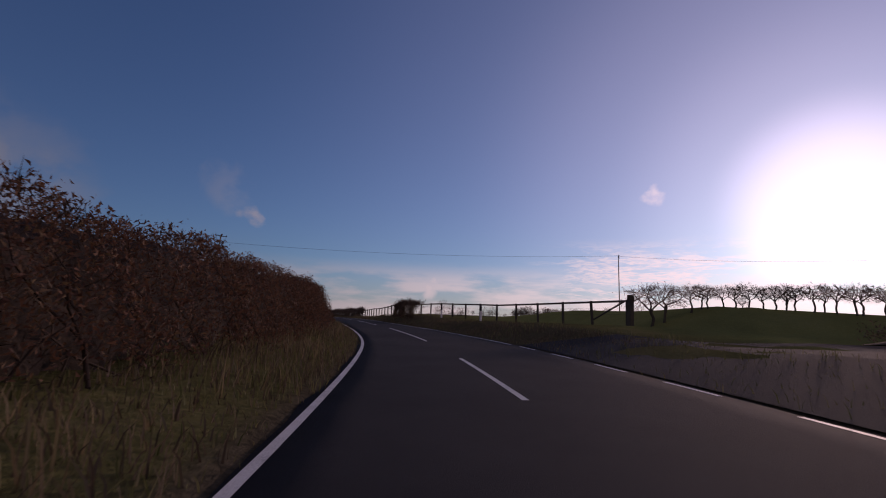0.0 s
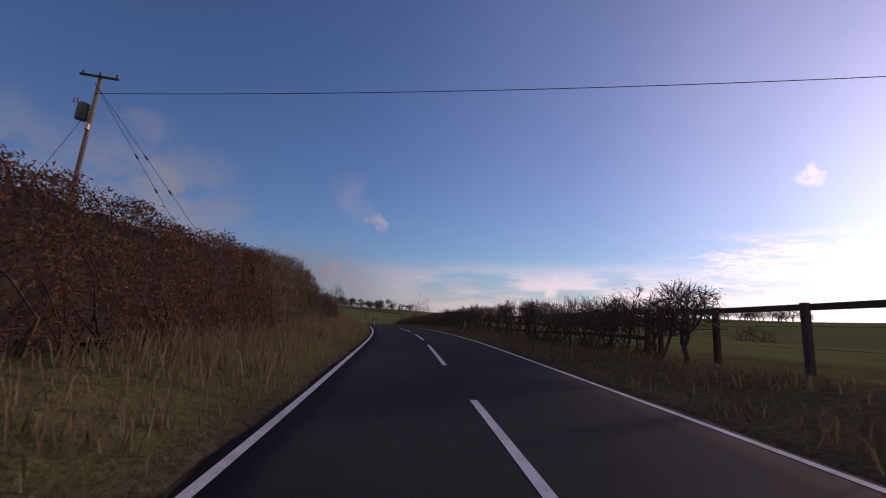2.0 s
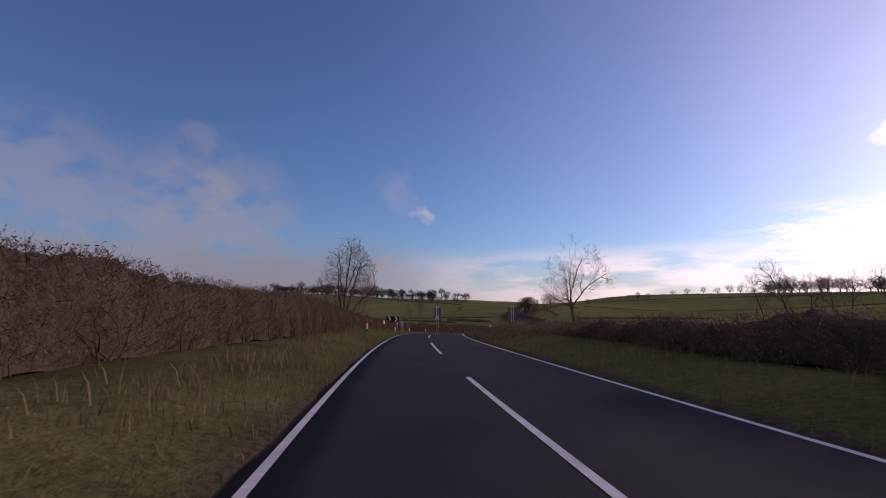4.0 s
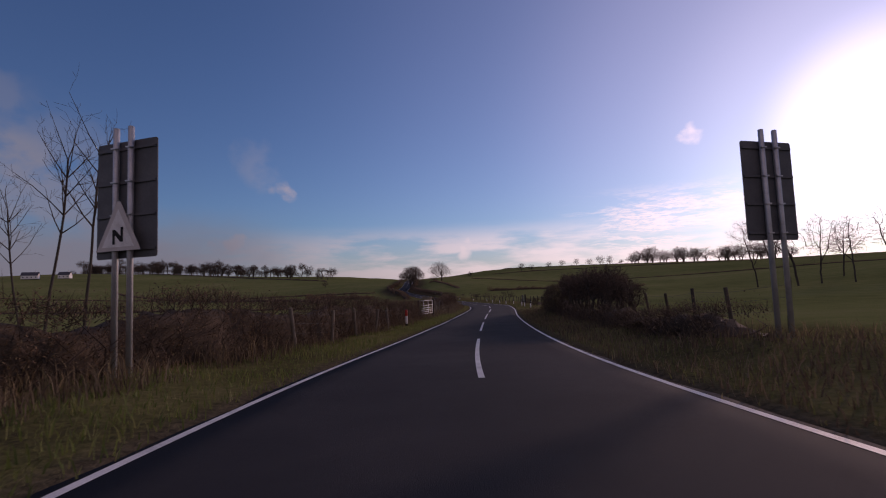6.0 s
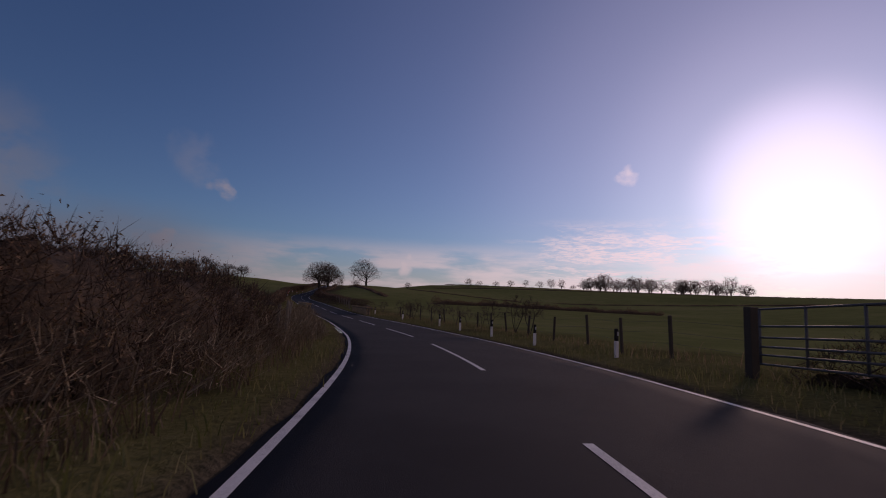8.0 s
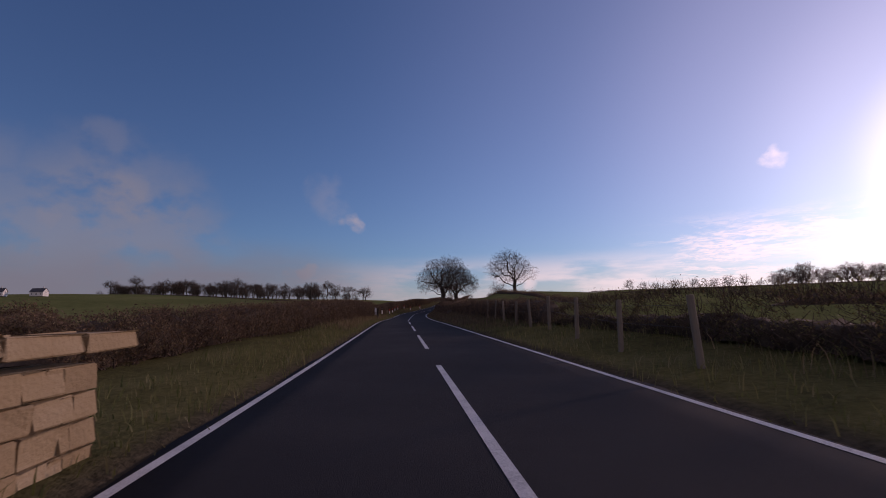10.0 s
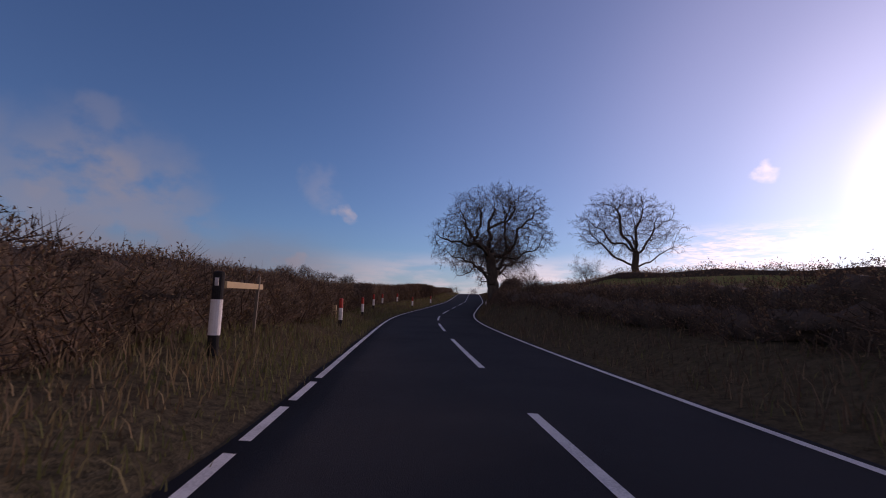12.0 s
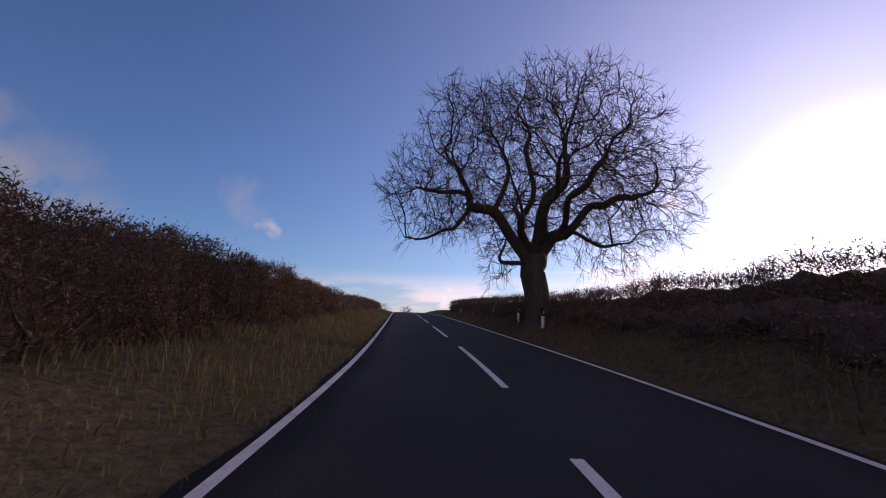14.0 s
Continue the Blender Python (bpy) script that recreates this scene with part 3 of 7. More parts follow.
def grow(seed, trunk_h, trunk_r, centre, radii, counts, limb_len, lift, wobble, angle=(35, 65), lean=(0, 0), forks=1):
    """Branches of a bare tree whose crown fills an uneven ellipsoid round centre. Returns thick and thin polylines."""
    rng = np.random.default_rng(seed)
    cen, rad = np.array(centre, float), np.array(radii, float)
    ph = rng.uniform(0, 6.28, 4)
    thick, thin = [], []

    def inside(p):
        q = (p - cen) / rad
        az = math.atan2(q[1], q[0])
        bump = 1 + 0.10 * math.sin(3 * az + ph[0]) + 0.08 * math.sin(5 * az + ph[1] + 3 * q[2]) + 0.07 * math.sin(7 * q[2] + ph[2])
        return np.linalg.norm(q) < bump

    def branch(p, d, length, r, lvl):
        n = max(3, int(length / (0.55, 0.5, 0.34, 0.24, 0.17, 0.12)[lvl]))
        pts, rs, ds = [p], [r], [d]
        for k in range(n):
            d = d + rng.normal(0, wobble[lvl], 3) + np.array([0, 0, lift[lvl]])
            d /= np.linalg.norm(d)
            p = p + d * length / n
            if lvl > 0 and not inside(p) and k > 1:
                break
            pts.append(p)
            rs.append(max(0.004, r * (1 - (0.45 if lvl == 0 else 0.72) * (k + 1) / n)))
            ds.append(d)
        pts, rs = np.array(pts), np.array(rs)
        if lvl == 0:
            rs[0] *= 1.35
        sides = 12 if lvl == 0 else 7 if lvl == 1 else 5 if lvl == 2 else 3
        (thick if lvl < 3 else thin).append((pts, rs, sides))
        if lvl + 1 >= len(limb_len):
            return
        m = counts[lvl]
        az0 = rng.uniform(0, 6.28)
        for k in range(m):
            if lvl == 0:
                f = 0.62 + 0.38 * (k + 0.5) / m
            else:
                f = 0.22 + 0.78 * (k + rng.uniform(0, 1)) / m
            i = min(len(pts) - 1, max(1, int(f * (len(pts) - 1) + 0.5)))
            dd = ds[i]
            side = np.cross(dd, rng.normal(0, 1, 3))
            if lvl == 0:
                az = az0 + k * 2.4
                side = np.array([math.cos(az), math.sin(az), 0])
                side = side - dd * side.dot(dd)
            side /= np.linalg.norm(side) + 1e-9
            th = radians(rng.uniform(*angle)) * (0.55 if (lvl == 0 and k >= m - 2) else 1.0)
            nd = dd * math.cos(th) + side * math.sin(th)
            branch(pts[i], nd, limb_len[lvl + 1] * rng.uniform(0.6, 1.15), rs[i] * (0.72 if lvl == 0 else 0.62) * rng.uniform(0.75, 1.05), lvl + 1)

    for k in range(forks):
        d0 = np.array([lean[0] + (0.28 * math.cos(2.4 * k) if forks > 1 else 0), lean[1] + (0.28 * math.sin(2.4 * k) if forks > 1 else 0), 1.0])
        branch(np.zeros(3) + (0, 0, -0.15), d0 / np.linalg.norm(d0), trunk_h, trunk_r, 0)
    return thick, thin


def colony(seed, lobes, stems, trunk_r, attract=1500, step=0.28, kill=0.62, reach=3.2, wander=0.22, tropism=(0, 0, 0.0), shell=0.35, floor_z=1.5,
           tip_r=0.011, power=2.35, twigs=3, twig_len=(0.45, 0.95), twig_bend=0.0, twig_out=0.5, side_r=0.05, girth=(), gnarl=0.0, most=9000, keys=0):
    """A bare tree grown towards points spread through the lobes of its crown, from stems given as polylines.
    girth: the first and last radius of each stem. gnarl: metres by which all branches wind. Returns thick and thin tapered polylines."""
    rng = np.random.default_rng(seed)
    pts, least = [], []
    share = np.array([l[3] * l[4] * l[5] for l in lobes])
    for l, s in zip(lobes, share / share.sum()):
        n = int(attract * s)
        d = rng.normal(0, 1, (n, 3))
        d /= np.linalg.norm(d, axis=1)[:, None]
        q = np.array(l[:3]) + d * np.array(l[3:]) * (shell + (1 - shell) * rng.uniform(0, 1, n)[:, None] ** 0.55)
        az = np.arctan2(d[:, 1], d[:, 0])
        q = np.array(l[:3]) + (q - np.array(l[:3])) * (1 + 0.07 * np.sin(3 * az + seed) + 0.06 * np.sin(7 * d[:, 2] + 5 * az + seed))[:, None]
        pts.append(q[q[:, 2] > floor_z])
    pts = np.concatenate(pts)
    nodes, parent = [], []
    for number, line in enumerate(stems):
        line = np.array(line, float)
        seg = np.linalg.norm(np.diff(line, axis=0), axis=1)
        cum = np.concatenate([[0], np.cumsum(seg)])
        s = np.linspace(0, cum[-1], max(2, int(cum[-1] / step)))
        p = np.stack([np.interp(s, cum, line[:, k]) for k in range(3)], -1)
        p[1:-1] += rng.normal(0, 0.025, p[1:-1].shape)
        at = -1
        if nodes:
            at = int(np.argmin(np.linalg.norm(np.array(nodes) - p[0], axis=1)))
            p = p[1:]
        wide = girth[number] if number < len(girth) else (0, 0)
        for q, r in zip(p, np.linspace(*wide, len(p))):
            nodes.append(q)
            least.append(r)
            parent.append(at)
            at = len(nodes) - 1
    free = len(nodes)
    N = np.zeros((most, 3))
    N[:free] = nodes
    cnt = free
    best, which = np.full(len(pts), 1e9), np.zeros(len(pts), int)
    heading = np.zeros((most, 3))
    for k in range(free):
        heading[k] = N[k] - N[parent[k]] if parent[k] >= 0 else (0, 0, 1)
    new_from = 0
    trop = np.array(tropism, float)
    for turn in range(110):
        for k in range(new_from, cnt, 400):
            d = np.linalg.norm(pts[:, None, :] - N[None, k:min(cnt, k + 400)], axis=2)
            i = d.argmin(1)
            m = d[np.arange(len(pts)), i]
            up = m < best
            best[up], which[up] = m[up], i[up] + k
        keep = best > kill
        pts, best, which = pts[keep], best[keep], which[keep]
        use = best < (reach if turn > 4 else 9.0)
        if not use.any() or cnt > most - 400:
            break
        dirs = pts[use] - N[which[use]]
        dirs /= np.linalg.norm(dirs, axis=1)[:, None]
        acc = np.zeros((cnt, 3))
        np.add.at(acc, which[use], dirs)
        act = np.unique(which[use])
        new_from, first = cnt, cnt
        for i in act:
            if cnt > most - 100:
                break
            h = heading[i] / (np.linalg.norm(heading[i]) + 1e-9)
            d = acc[i] / (np.linalg.norm(acc[i]) + 1e-9) + 0.45 * h + rng.normal(0, wander, 3) + trop
            d /= np.linalg.norm(d) + 1e-9
            N[cnt] = N[i] + d * step
            heading[cnt] = d
            parent.append(int(i))
            cnt += 1
        if cnt == first:
            break
    if gnarl:
        waves = rng.normal(0, 1, (14, 3)) * np.array([2.2] * 5 + [5.0] * 5 + [11.0] * 4)[:, None]
        size = np.array([1.0] * 5 + [0.5] * 5 + [0.22] * 4) * gnarl * 0.6
        way = rng.normal(0, 1, (14, 3))
        N[:cnt] += (np.sin(N[:cnt] @ waves.T + rng.uniform(0, 6.28, 14)) * size) @ way * np.clip(N[:cnt, 2:] / 2.5, 0, 1)
    par = np.array(parent[:cnt])
    kids = [[] for _ in range(cnt)]
    for i in range(cnt):
        if par[i] >= 0:
            kids[par[i]].append(i)
    rad = np.zeros(cnt)
    for i in range(cnt - 1, -1, -1):
        rad[i] = tip_r if not kids[i] else sum(rad[c] ** power for c in kids[i]) ** (1 / power)
    # flush the base to the trunk's real girth
    scale_r = trunk_r / rad[0]
    grade = np.clip((rad - tip_r) / (rad[0] - tip_r + 1e-9), 0, 1)
    rad = rad * (1 + (scale_r - 1) * grade ** 0.7)
    rad[:free] = np.maximum(rad[:free], least)
    thick, thin = [], []
    seen = np.zeros(cnt, bool)
    order = [0] + [i for i in range(cnt) if par[i] >= 0]
    for i in order:
        if seen[i]:
            continue
        line = [par[i]] if par[i] >= 0 else []
        j = i
        while True:
            line.append(j)
            seen[j] = True
            c = [k for k in kids[j] if not seen[k]]
            if not c:
                break
            j = max(c, key=lambda k: rad[k])
        if len(line) < 2:
            continue
        p, r = N[line].copy(), rad[line].copy()
        if par[i] >= 0:
            r[0] = min(r[0], r[1] * 1.25)
        else:
            r[0], r[1] = r[0] * 1.5, r[1] * 1.18
        r[-1] *= 0.6
        if len(p) > 4:
            p[1:-1] = 0.25 * p[:-2] + 0.5 * p[1:-1] + 0.25 * p[2:]
        m = r[1]
        (thick if m > 0.03 else thin).append((p, r, 12 if m > 0.2 else 8 if m > 0.08 else 6 if m > 0.03 else 4))
    # fine twigs at the ends and along the thin branches
    mid = N[:cnt].mean(0)
    for i in range(free, cnt):
        if rad[i] > side_r:
            continue
        ends = not kids[i]
        m = twigs + 1 if ends else int(rng.uniform(0, 1) < 0.32 * twigs)
        for _ in range(m):
            h = heading[i] / (np.linalg.norm(heading[i]) + 1e-9)
            out = N[i] - mid
            out /= np.linalg.norm(out) + 1e-9
            d = h * (0.9 if ends else 0.5) + out * twig_out + rng.normal(0, 0.5, 3)
            d /= np.linalg.norm(d)
            ln = rng.uniform(*twig_len)
            p = [N[i]]
            for k in range(4):
                d = d + rng.normal(0, 0.16, 3) + np.array([0, 0, twig_bend if k < 2 else -0.6 * twig_bend])
                d /= np.linalg.norm(d)
                p.append(p[-1] + d * ln / 4)
                if k == 1 and rng.uniform() < 0.7:
                    dd = d + rng.normal(0, 0.55, 3)
                    dd /= np.linalg.norm(dd)
                    q = p[-1] + dd * ln * 0.22
                    thin.append((np.array([p[-1], q, q + (dd + np.array([0, 0, 0.25])) * ln * 0.2]), np.array([0.007, 0.0055, 0.003]), 3))
            r0 = min(rad[i], tip_r)
            thin.append((np.array(p), np.linspace(r0, 0.0035, 5), 3))
    return thick, thin


def tree(label, x, y, spec, z=None, group="", twig=M_TWIG, turn=0.0, bark=M_BARK, close=False):
    thick, thin = colony(**spec) if "lobes" in spec else grow(**spec)
    at = (x, y, land1(x, y) if z is None else z)
    ob = thing("tree", label, "tree", group, at=at)
    ob.rotation_euler = (0, 0, turn)
    V, F = tubes(thick)
    array_part("trunk", V, F, bark, ob, "", True)
    thin = [(p[::2], r[::2], q) if len(p) == 5 and q == 3 and not close else (p, r, q) for p, r, q in thin]
    V, F = tubes(thin)
    if "lobes" in spec:
        # the finest twigs, feathering the ends
        rng = np.random.default_rng(spec["seed"] + 900)
        tips = np.concatenate([p[-2:-1] for p, r, _ in thin] + [p[-1:] for p, r, _ in thin])
        way = np.concatenate([p[-1:] - p[-2:-1] for p, r, _ in thin] * 2)
        way = way / (np.linalg.norm(way, axis=1)[:, None] + 1e-9) + rng.normal(0, 0.5, way.shape)
        V2, F2 = spikes(rng, tips, way * rng.uniform(0.08, 0.24, len(way))[:, None] * (1.0 if spec["trunk_r"] > 0.2 else 0.6), 0.004 if close else 0.0055)
        F = np.concatenate([F[:, :3], F[:, [0, 2, 3]], F2 + len(V)])
        V = np.concatenate([V, V2])
    if spec.get("keys"):
        rng = np.random.default_rng(spec["seed"] + 950)
        ends = np.array([p[-1] for p, r, _ in thin if p[-1][2] > 4.5])
        ends = ends[np.sin(ends[:, 0] * 2.1) + np.sin(ends[:, 2] * 2.7 + ends[:, 1]) > 0.35]
        ends = ends[rng.integers(0, len(ends), len(ends) // 6)]
        ends = np.repeat(ends, spec["keys"], 0)
        V2, F2 = rand_quads(rng, ends + rng.normal(0, 0.06, ends.shape), 0.05)
        array_part("seed_clusters", V2, F2, M_DEAD, ob, "hanging bunches of dark ash keys", kind="stuff")
    array_part("crown", V, F, twig, ob, "")
    return ob


def rand_quads(rng, pos, size, flat=0.0):
    """Small leaf blades at the given places, turned at random."""
    n = len(pos)
    a = rng.normal(0, 1, (n, 3))
    a[:, 2] *= 1 - flat
    a /= np.linalg.norm(a, axis=1)[:, None]
    b = np.cross(a, rng.normal(0, 1, (n, 3)))
    b /= np.linalg.norm(b, axis=1)[:, None] + 1e-9
    s = (size * rng.uniform(0.55, 1.35, n))[:, None]
    V = np.stack([pos - a * s + b * s * 0.25, pos + b * s * 0.75, pos + a * s * 1.1 - b * s * 0.3], 1).reshape(-1, 3)
    return V, np.arange(3 * n).reshape(n, 3)


def spikes(rng, pos, dirs, width):
    """Thin three-sided twigs from pos along dirs."""
    n = len(pos)
    d = dirs / (np.linalg.norm(dirs, axis=1)[:, None] + 1e-9)
    u = np.cross(d, rng.normal(0, 1, (n, 3)))
    u /= np.linalg.norm(u, axis=1)[:, None] + 1e-9
    v = np.cross(d, u)
    w = np.broadcast_to(np.asarray(width), (n,))[:, None]
    base = [pos + w * (math.cos(k) * u + math.sin(k) * v) for k in (0, 2.094, 4.189)]
    V = np.stack(base + [pos + dirs], 1).reshape(-1, 3)
    i = np.arange(n)[:, None] * 4
    F = np.concatenate([i + np.array([[0, 1, 3]]), i + np.array([[1, 2, 3]])])
    return V, F


def hedge(label, y0, y1, off, depth, top, leaf, twig, leaves=200, twigs=60, stems=3.0, size=0.03, side=-1, seed=1, rough_top=0.12, core_drop=0.12,
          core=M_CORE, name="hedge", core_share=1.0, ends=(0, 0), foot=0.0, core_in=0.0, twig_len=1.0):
    """A roadside hedge: off(y) places the face that looks at the road, top(y) its height over the road."""
    rng = np.random.default_rng(seed)
    ob = thing(name, label, "hedge", at=(0, 0, 0))
    L = y1 - y0

    def place(y, across, up):
        """across 0..1 from the road face to the back, up 0..1 from the ground to the top."""
        wav = 0.14 * np.sin(y * 1.9 + up * 3 + seed) + 0.10 * np.sin(y * 4.3 - up * 5) + 0.08 * np.sin(y * 0.6 + seed)
        o = off(y) + side * (across * depth + 0.22 * up * up - foot * (1 - up) ** 1.3 * (1 - across)) + wav * (1 - across * 1.6)
        x = xc(y) + o
        g = land(x, y)
        t = zr(y) + top(y) + 0.07 * np.sin(y * 1.3 + seed) + 0.05 * np.sin(y * 3.7 + across * 6)
        return np.stack([x, y, g + up * np.maximum(t - g, 0.4)], -1)

    hm = float(np.mean(top(np.linspace(y0, y1, 30)))) - 0.2
    area = L * (hm + 0.7 * depth + 0.4 * hm)
    n = int(area * leaves)
    u = rng.uniform(0, 1, n)
    y = rng.uniform(y0, y1, n)
    front, topp = u < 0.68, (u >= 0.68) & (u < 0.95)
    across = np.where(front, np.abs(rng.normal(0, 0.10 + 0.4 * core_in, n)), np.where(topp, rng.uniform(0, 1, n), 1 - np.abs(rng.normal(0, 0.1, n))))
    up = np.where(topp, 1 - np.abs(rng.normal(0, 0.05, n)), rng.uniform(0.06, 1, n) ** 0.85)
    pos = place(y, across, up)
    pos += rng.normal(0, 0.05, pos.shape) + np.stack([np.zeros(n), np.zeros(n), np.where(topp, np.abs(rng.normal(0, rough_top * 0.35, n)), 0)], -1)
    keep = np.sin(pos[:, 1] * 2.1 + pos[:, 2] * 3.3) + np.sin(pos[:, 1] * 5.3 - pos[:, 2] * 4.1) + rng.normal(0, 0.9, n) > -1.5
    V, F = rand_quads(rng, pos[keep], size)
    array_part("foliage", V, F, leaf, ob, "", kind="stuff")
    n = int(area * twigs * 0.52)
    u = rng.uniform(0, 1, n)
    y = rng.uniform(y0, y1, n)
    topp = u > 0.6
    across = np.where(topp, rng.uniform(0, 1, n), np.abs(rng.normal(0, 0.12, n)))
    up = np.where(topp, rng.uniform(0.85, 1.0, n), rng.uniform(0.02, 0.95, n))
    pos = place(y, across, up)
    ln = twig_len * rng.uniform(0.12, 0.5, n) * np.where(topp, 0.7 * min(1.0, 0.25 + rough_top * 3), 1.0)
    d = np.stack([-side * rng.uniform(-0.2, 0.9, n) * np.where(topp, 0.4, 1), rng.normal(0, 0.6, n), rng.uniform(0.1, 1.0, n) * np.where(topp, 1.4, 0.9)], -1)
    d /= np.linalg.norm(d, axis=1)[:, None]
    V, F = spikes(rng, pos, d * ln[:, None], rng.uniform(0.004, 0.009, n))
    array_part("twig_mass", V, F, twig, ob, "", kind="stuff")
    n = int(L * stems * 0.8)
    y = rng.uniform(y0, y1, n)
    kinks = []
    for k in range(n):
        yy = y[k] + np.cumsum(np.concatenate([[0], rng.normal(0, 0.16, 4)]))
        aa = np.clip(rng.uniform(0.08, 0.45) + np.cumsum(np.concatenate([[0], rng.normal(0, 0.06, 4)])), 0.03, 0.6)
        kinks.append((place(yy, aa, np.linspace(0, rng.uniform(0.4, 0.92), 5)), np.linspace(rng.uniform(0.012, 0.028), 0.006, 5), 3))
    V, F = tubes(kinks)
    array_part("stem_mass", V, F, twig, ob, "", kind="stuff")
    # a solid dark sheet within the leaves stands in for the hedge's shaded inside
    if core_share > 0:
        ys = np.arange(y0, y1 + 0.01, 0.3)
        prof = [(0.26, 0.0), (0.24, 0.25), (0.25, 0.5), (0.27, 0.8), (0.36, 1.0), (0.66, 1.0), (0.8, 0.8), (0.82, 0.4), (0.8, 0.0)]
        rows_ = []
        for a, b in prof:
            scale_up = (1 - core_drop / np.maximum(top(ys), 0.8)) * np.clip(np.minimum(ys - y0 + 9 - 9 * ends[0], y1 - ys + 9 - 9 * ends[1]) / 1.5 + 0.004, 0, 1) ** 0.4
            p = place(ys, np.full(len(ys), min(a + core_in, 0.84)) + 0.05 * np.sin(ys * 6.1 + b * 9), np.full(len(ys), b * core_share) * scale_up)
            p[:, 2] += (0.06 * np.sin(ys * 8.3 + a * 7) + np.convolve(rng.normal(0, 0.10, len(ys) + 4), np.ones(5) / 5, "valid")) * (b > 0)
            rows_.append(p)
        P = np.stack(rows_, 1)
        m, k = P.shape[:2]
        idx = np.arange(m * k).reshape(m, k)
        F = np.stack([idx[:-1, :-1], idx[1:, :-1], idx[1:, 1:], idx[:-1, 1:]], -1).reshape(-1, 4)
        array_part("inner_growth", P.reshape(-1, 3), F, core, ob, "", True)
    return ob


def grass(label, y0, y1, near, far, side, density, hmin, hmax, mat, seed, name="grass", lean=0.35, patch=0.0):
    """Blades of grass between two distances from the asphalt's edge."""
    rng = np.random.default_rng(seed)
    n = int((y1 - y0) * (far - near) * density * 0.52)
    y = rng.uniform(y0, y1, n)
    e = near + (far - near) * rng.uniform(0, 1, n)
    if patch:
        ok = np.sin(y * 0.7 + seed) + np.sin(y * 1.9 + e * 2.2) + rng.normal(0, 0.5, n) > patch
        y, e = y[ok], e[ok]
        n = len(y)
    dry = (side > 0) | (y < 292.5) | (y > 302) | (e > 0.8)
    y, e = y[dry], e[dry]
    n = len(y)
    # gather blades into tufts
    ty = np.round(y * 2.2) / 2.2 + rng.normal(0, 0.10, n) if hmax < 0.5 else y + 0.12 * np.sin(y * 9.0 + e * 5.0)
    te = e + rng.normal(0, 0.08, n)
    x = xc(ty) + (np.where(side < 0, -wl(ty), wr(ty)) + side * (0.16 + te))
    z = land(x, ty) - 0.02
    h = rng.uniform(hmin, hmax, n) * (0.75 + 0.35 * np.sin(ty * 1.1 + seed) * np.sin(ty * 0.37))
    ang = rng.uniform(0, 6.28, n)
    w = rng.uniform(0.0045, 0.0095, n) * (1 + 0.5 * h)
    dx, dy = np.cos(ang), np.sin(ang)
    bend = h * rng.uniform(0.1, lean * 2, n)
    b2 = rng.uniform(0, 6.28, n)
    p = np.stack([x, ty, z], -1)
    off = np.stack([dx * w, dy * w, np.zeros(n)], -1)
    mid = p + np.stack([np.cos(b2) * bend * 0.35, np.sin(b2) * bend * 0.35, h * 0.62], -1)
    tip = p + np.stack([np.cos(b2) * bend, np.sin(b2) * bend, h], -1)
    V = np.stack([p - off, p + off, mid + off * 0.75, mid - off * 0.75, tip], 1).reshape(-1, 3)
    i = np.arange(n)[:, None] * 5
    F = np.concatenate([i + np.array([[0, 1, 2]]), i + np.array([[0, 2, 3]]), i + np.array([[3, 2, 4]])])
    me = mesh_from(name, V, F, [mat])
    return tagged(new(name, me), label, "grass", kind="stuff")


# left side, first stretch: tall clipped hedge with russet leaves
def off_l1(y): return lin(y, (-40, -6.0), (0, -5.2), (12, -4.7), (27, -4.4), (40, -4.7), (60, -5.1), (72, -5.3), (90, -5.8), (100, -6.1), (130, -6.0), (165, -7.6))
def top_l1(y): return lin(y, (-40, 2.5), (5, 2.2), (20, 2.2), (30, 2.35), (40, 2.5), (60, 2.68), (80, 2.75), (88, 3.25), (95, 3.05), (99, 2.4))
hedge("tall clipped beech hedge with brown leaves on the bank", -10, 26, off_l1, 1.7, top_l1, M_RUSSET, M_TWIG, 520, 150, 4, 0.036, seed=3, core=M_DARK_CORE, core_drop=0.16, core_in=0.2, twig_len=0.55, rough_top=0.05, foot=0.8)
hedge("tall clipped beech hedge with dry russet leaves", 26, 84, off_l1, 1.7, top_l1, M_RUSSET, M_TWIG, 520, 150, 4, 0.036, seed=4, core=M_DARK_CORE, core_drop=0.16, core_in=0.2, twig_len=0.55, rough_top=0.05, foot=0.8)
hedge("untrimmed hawthorn hedge with bare pale twigs", 84, 98, off_l1, 1.8, top_l1, M_OLIVE, M_PALE_TWIG, 330, 160, 5, 0.03, seed=5, rough_top=0.25, core_drop=0.2)
hedge("low tangled hedge in front of a pale wooden fence", 98, 113, off_l1, 1.4, lambda y: lin(y, (98, 1.9), (101, 1.45), (108, 1.3), (113, 1.7)), M_BROWN, M_TWIG, 120, 110, 5, 0.026, seed=6, rough_top=0.2)
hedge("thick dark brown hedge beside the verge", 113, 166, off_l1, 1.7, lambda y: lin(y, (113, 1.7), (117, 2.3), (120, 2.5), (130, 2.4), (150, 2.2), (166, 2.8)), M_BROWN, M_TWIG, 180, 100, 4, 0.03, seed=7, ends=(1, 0))


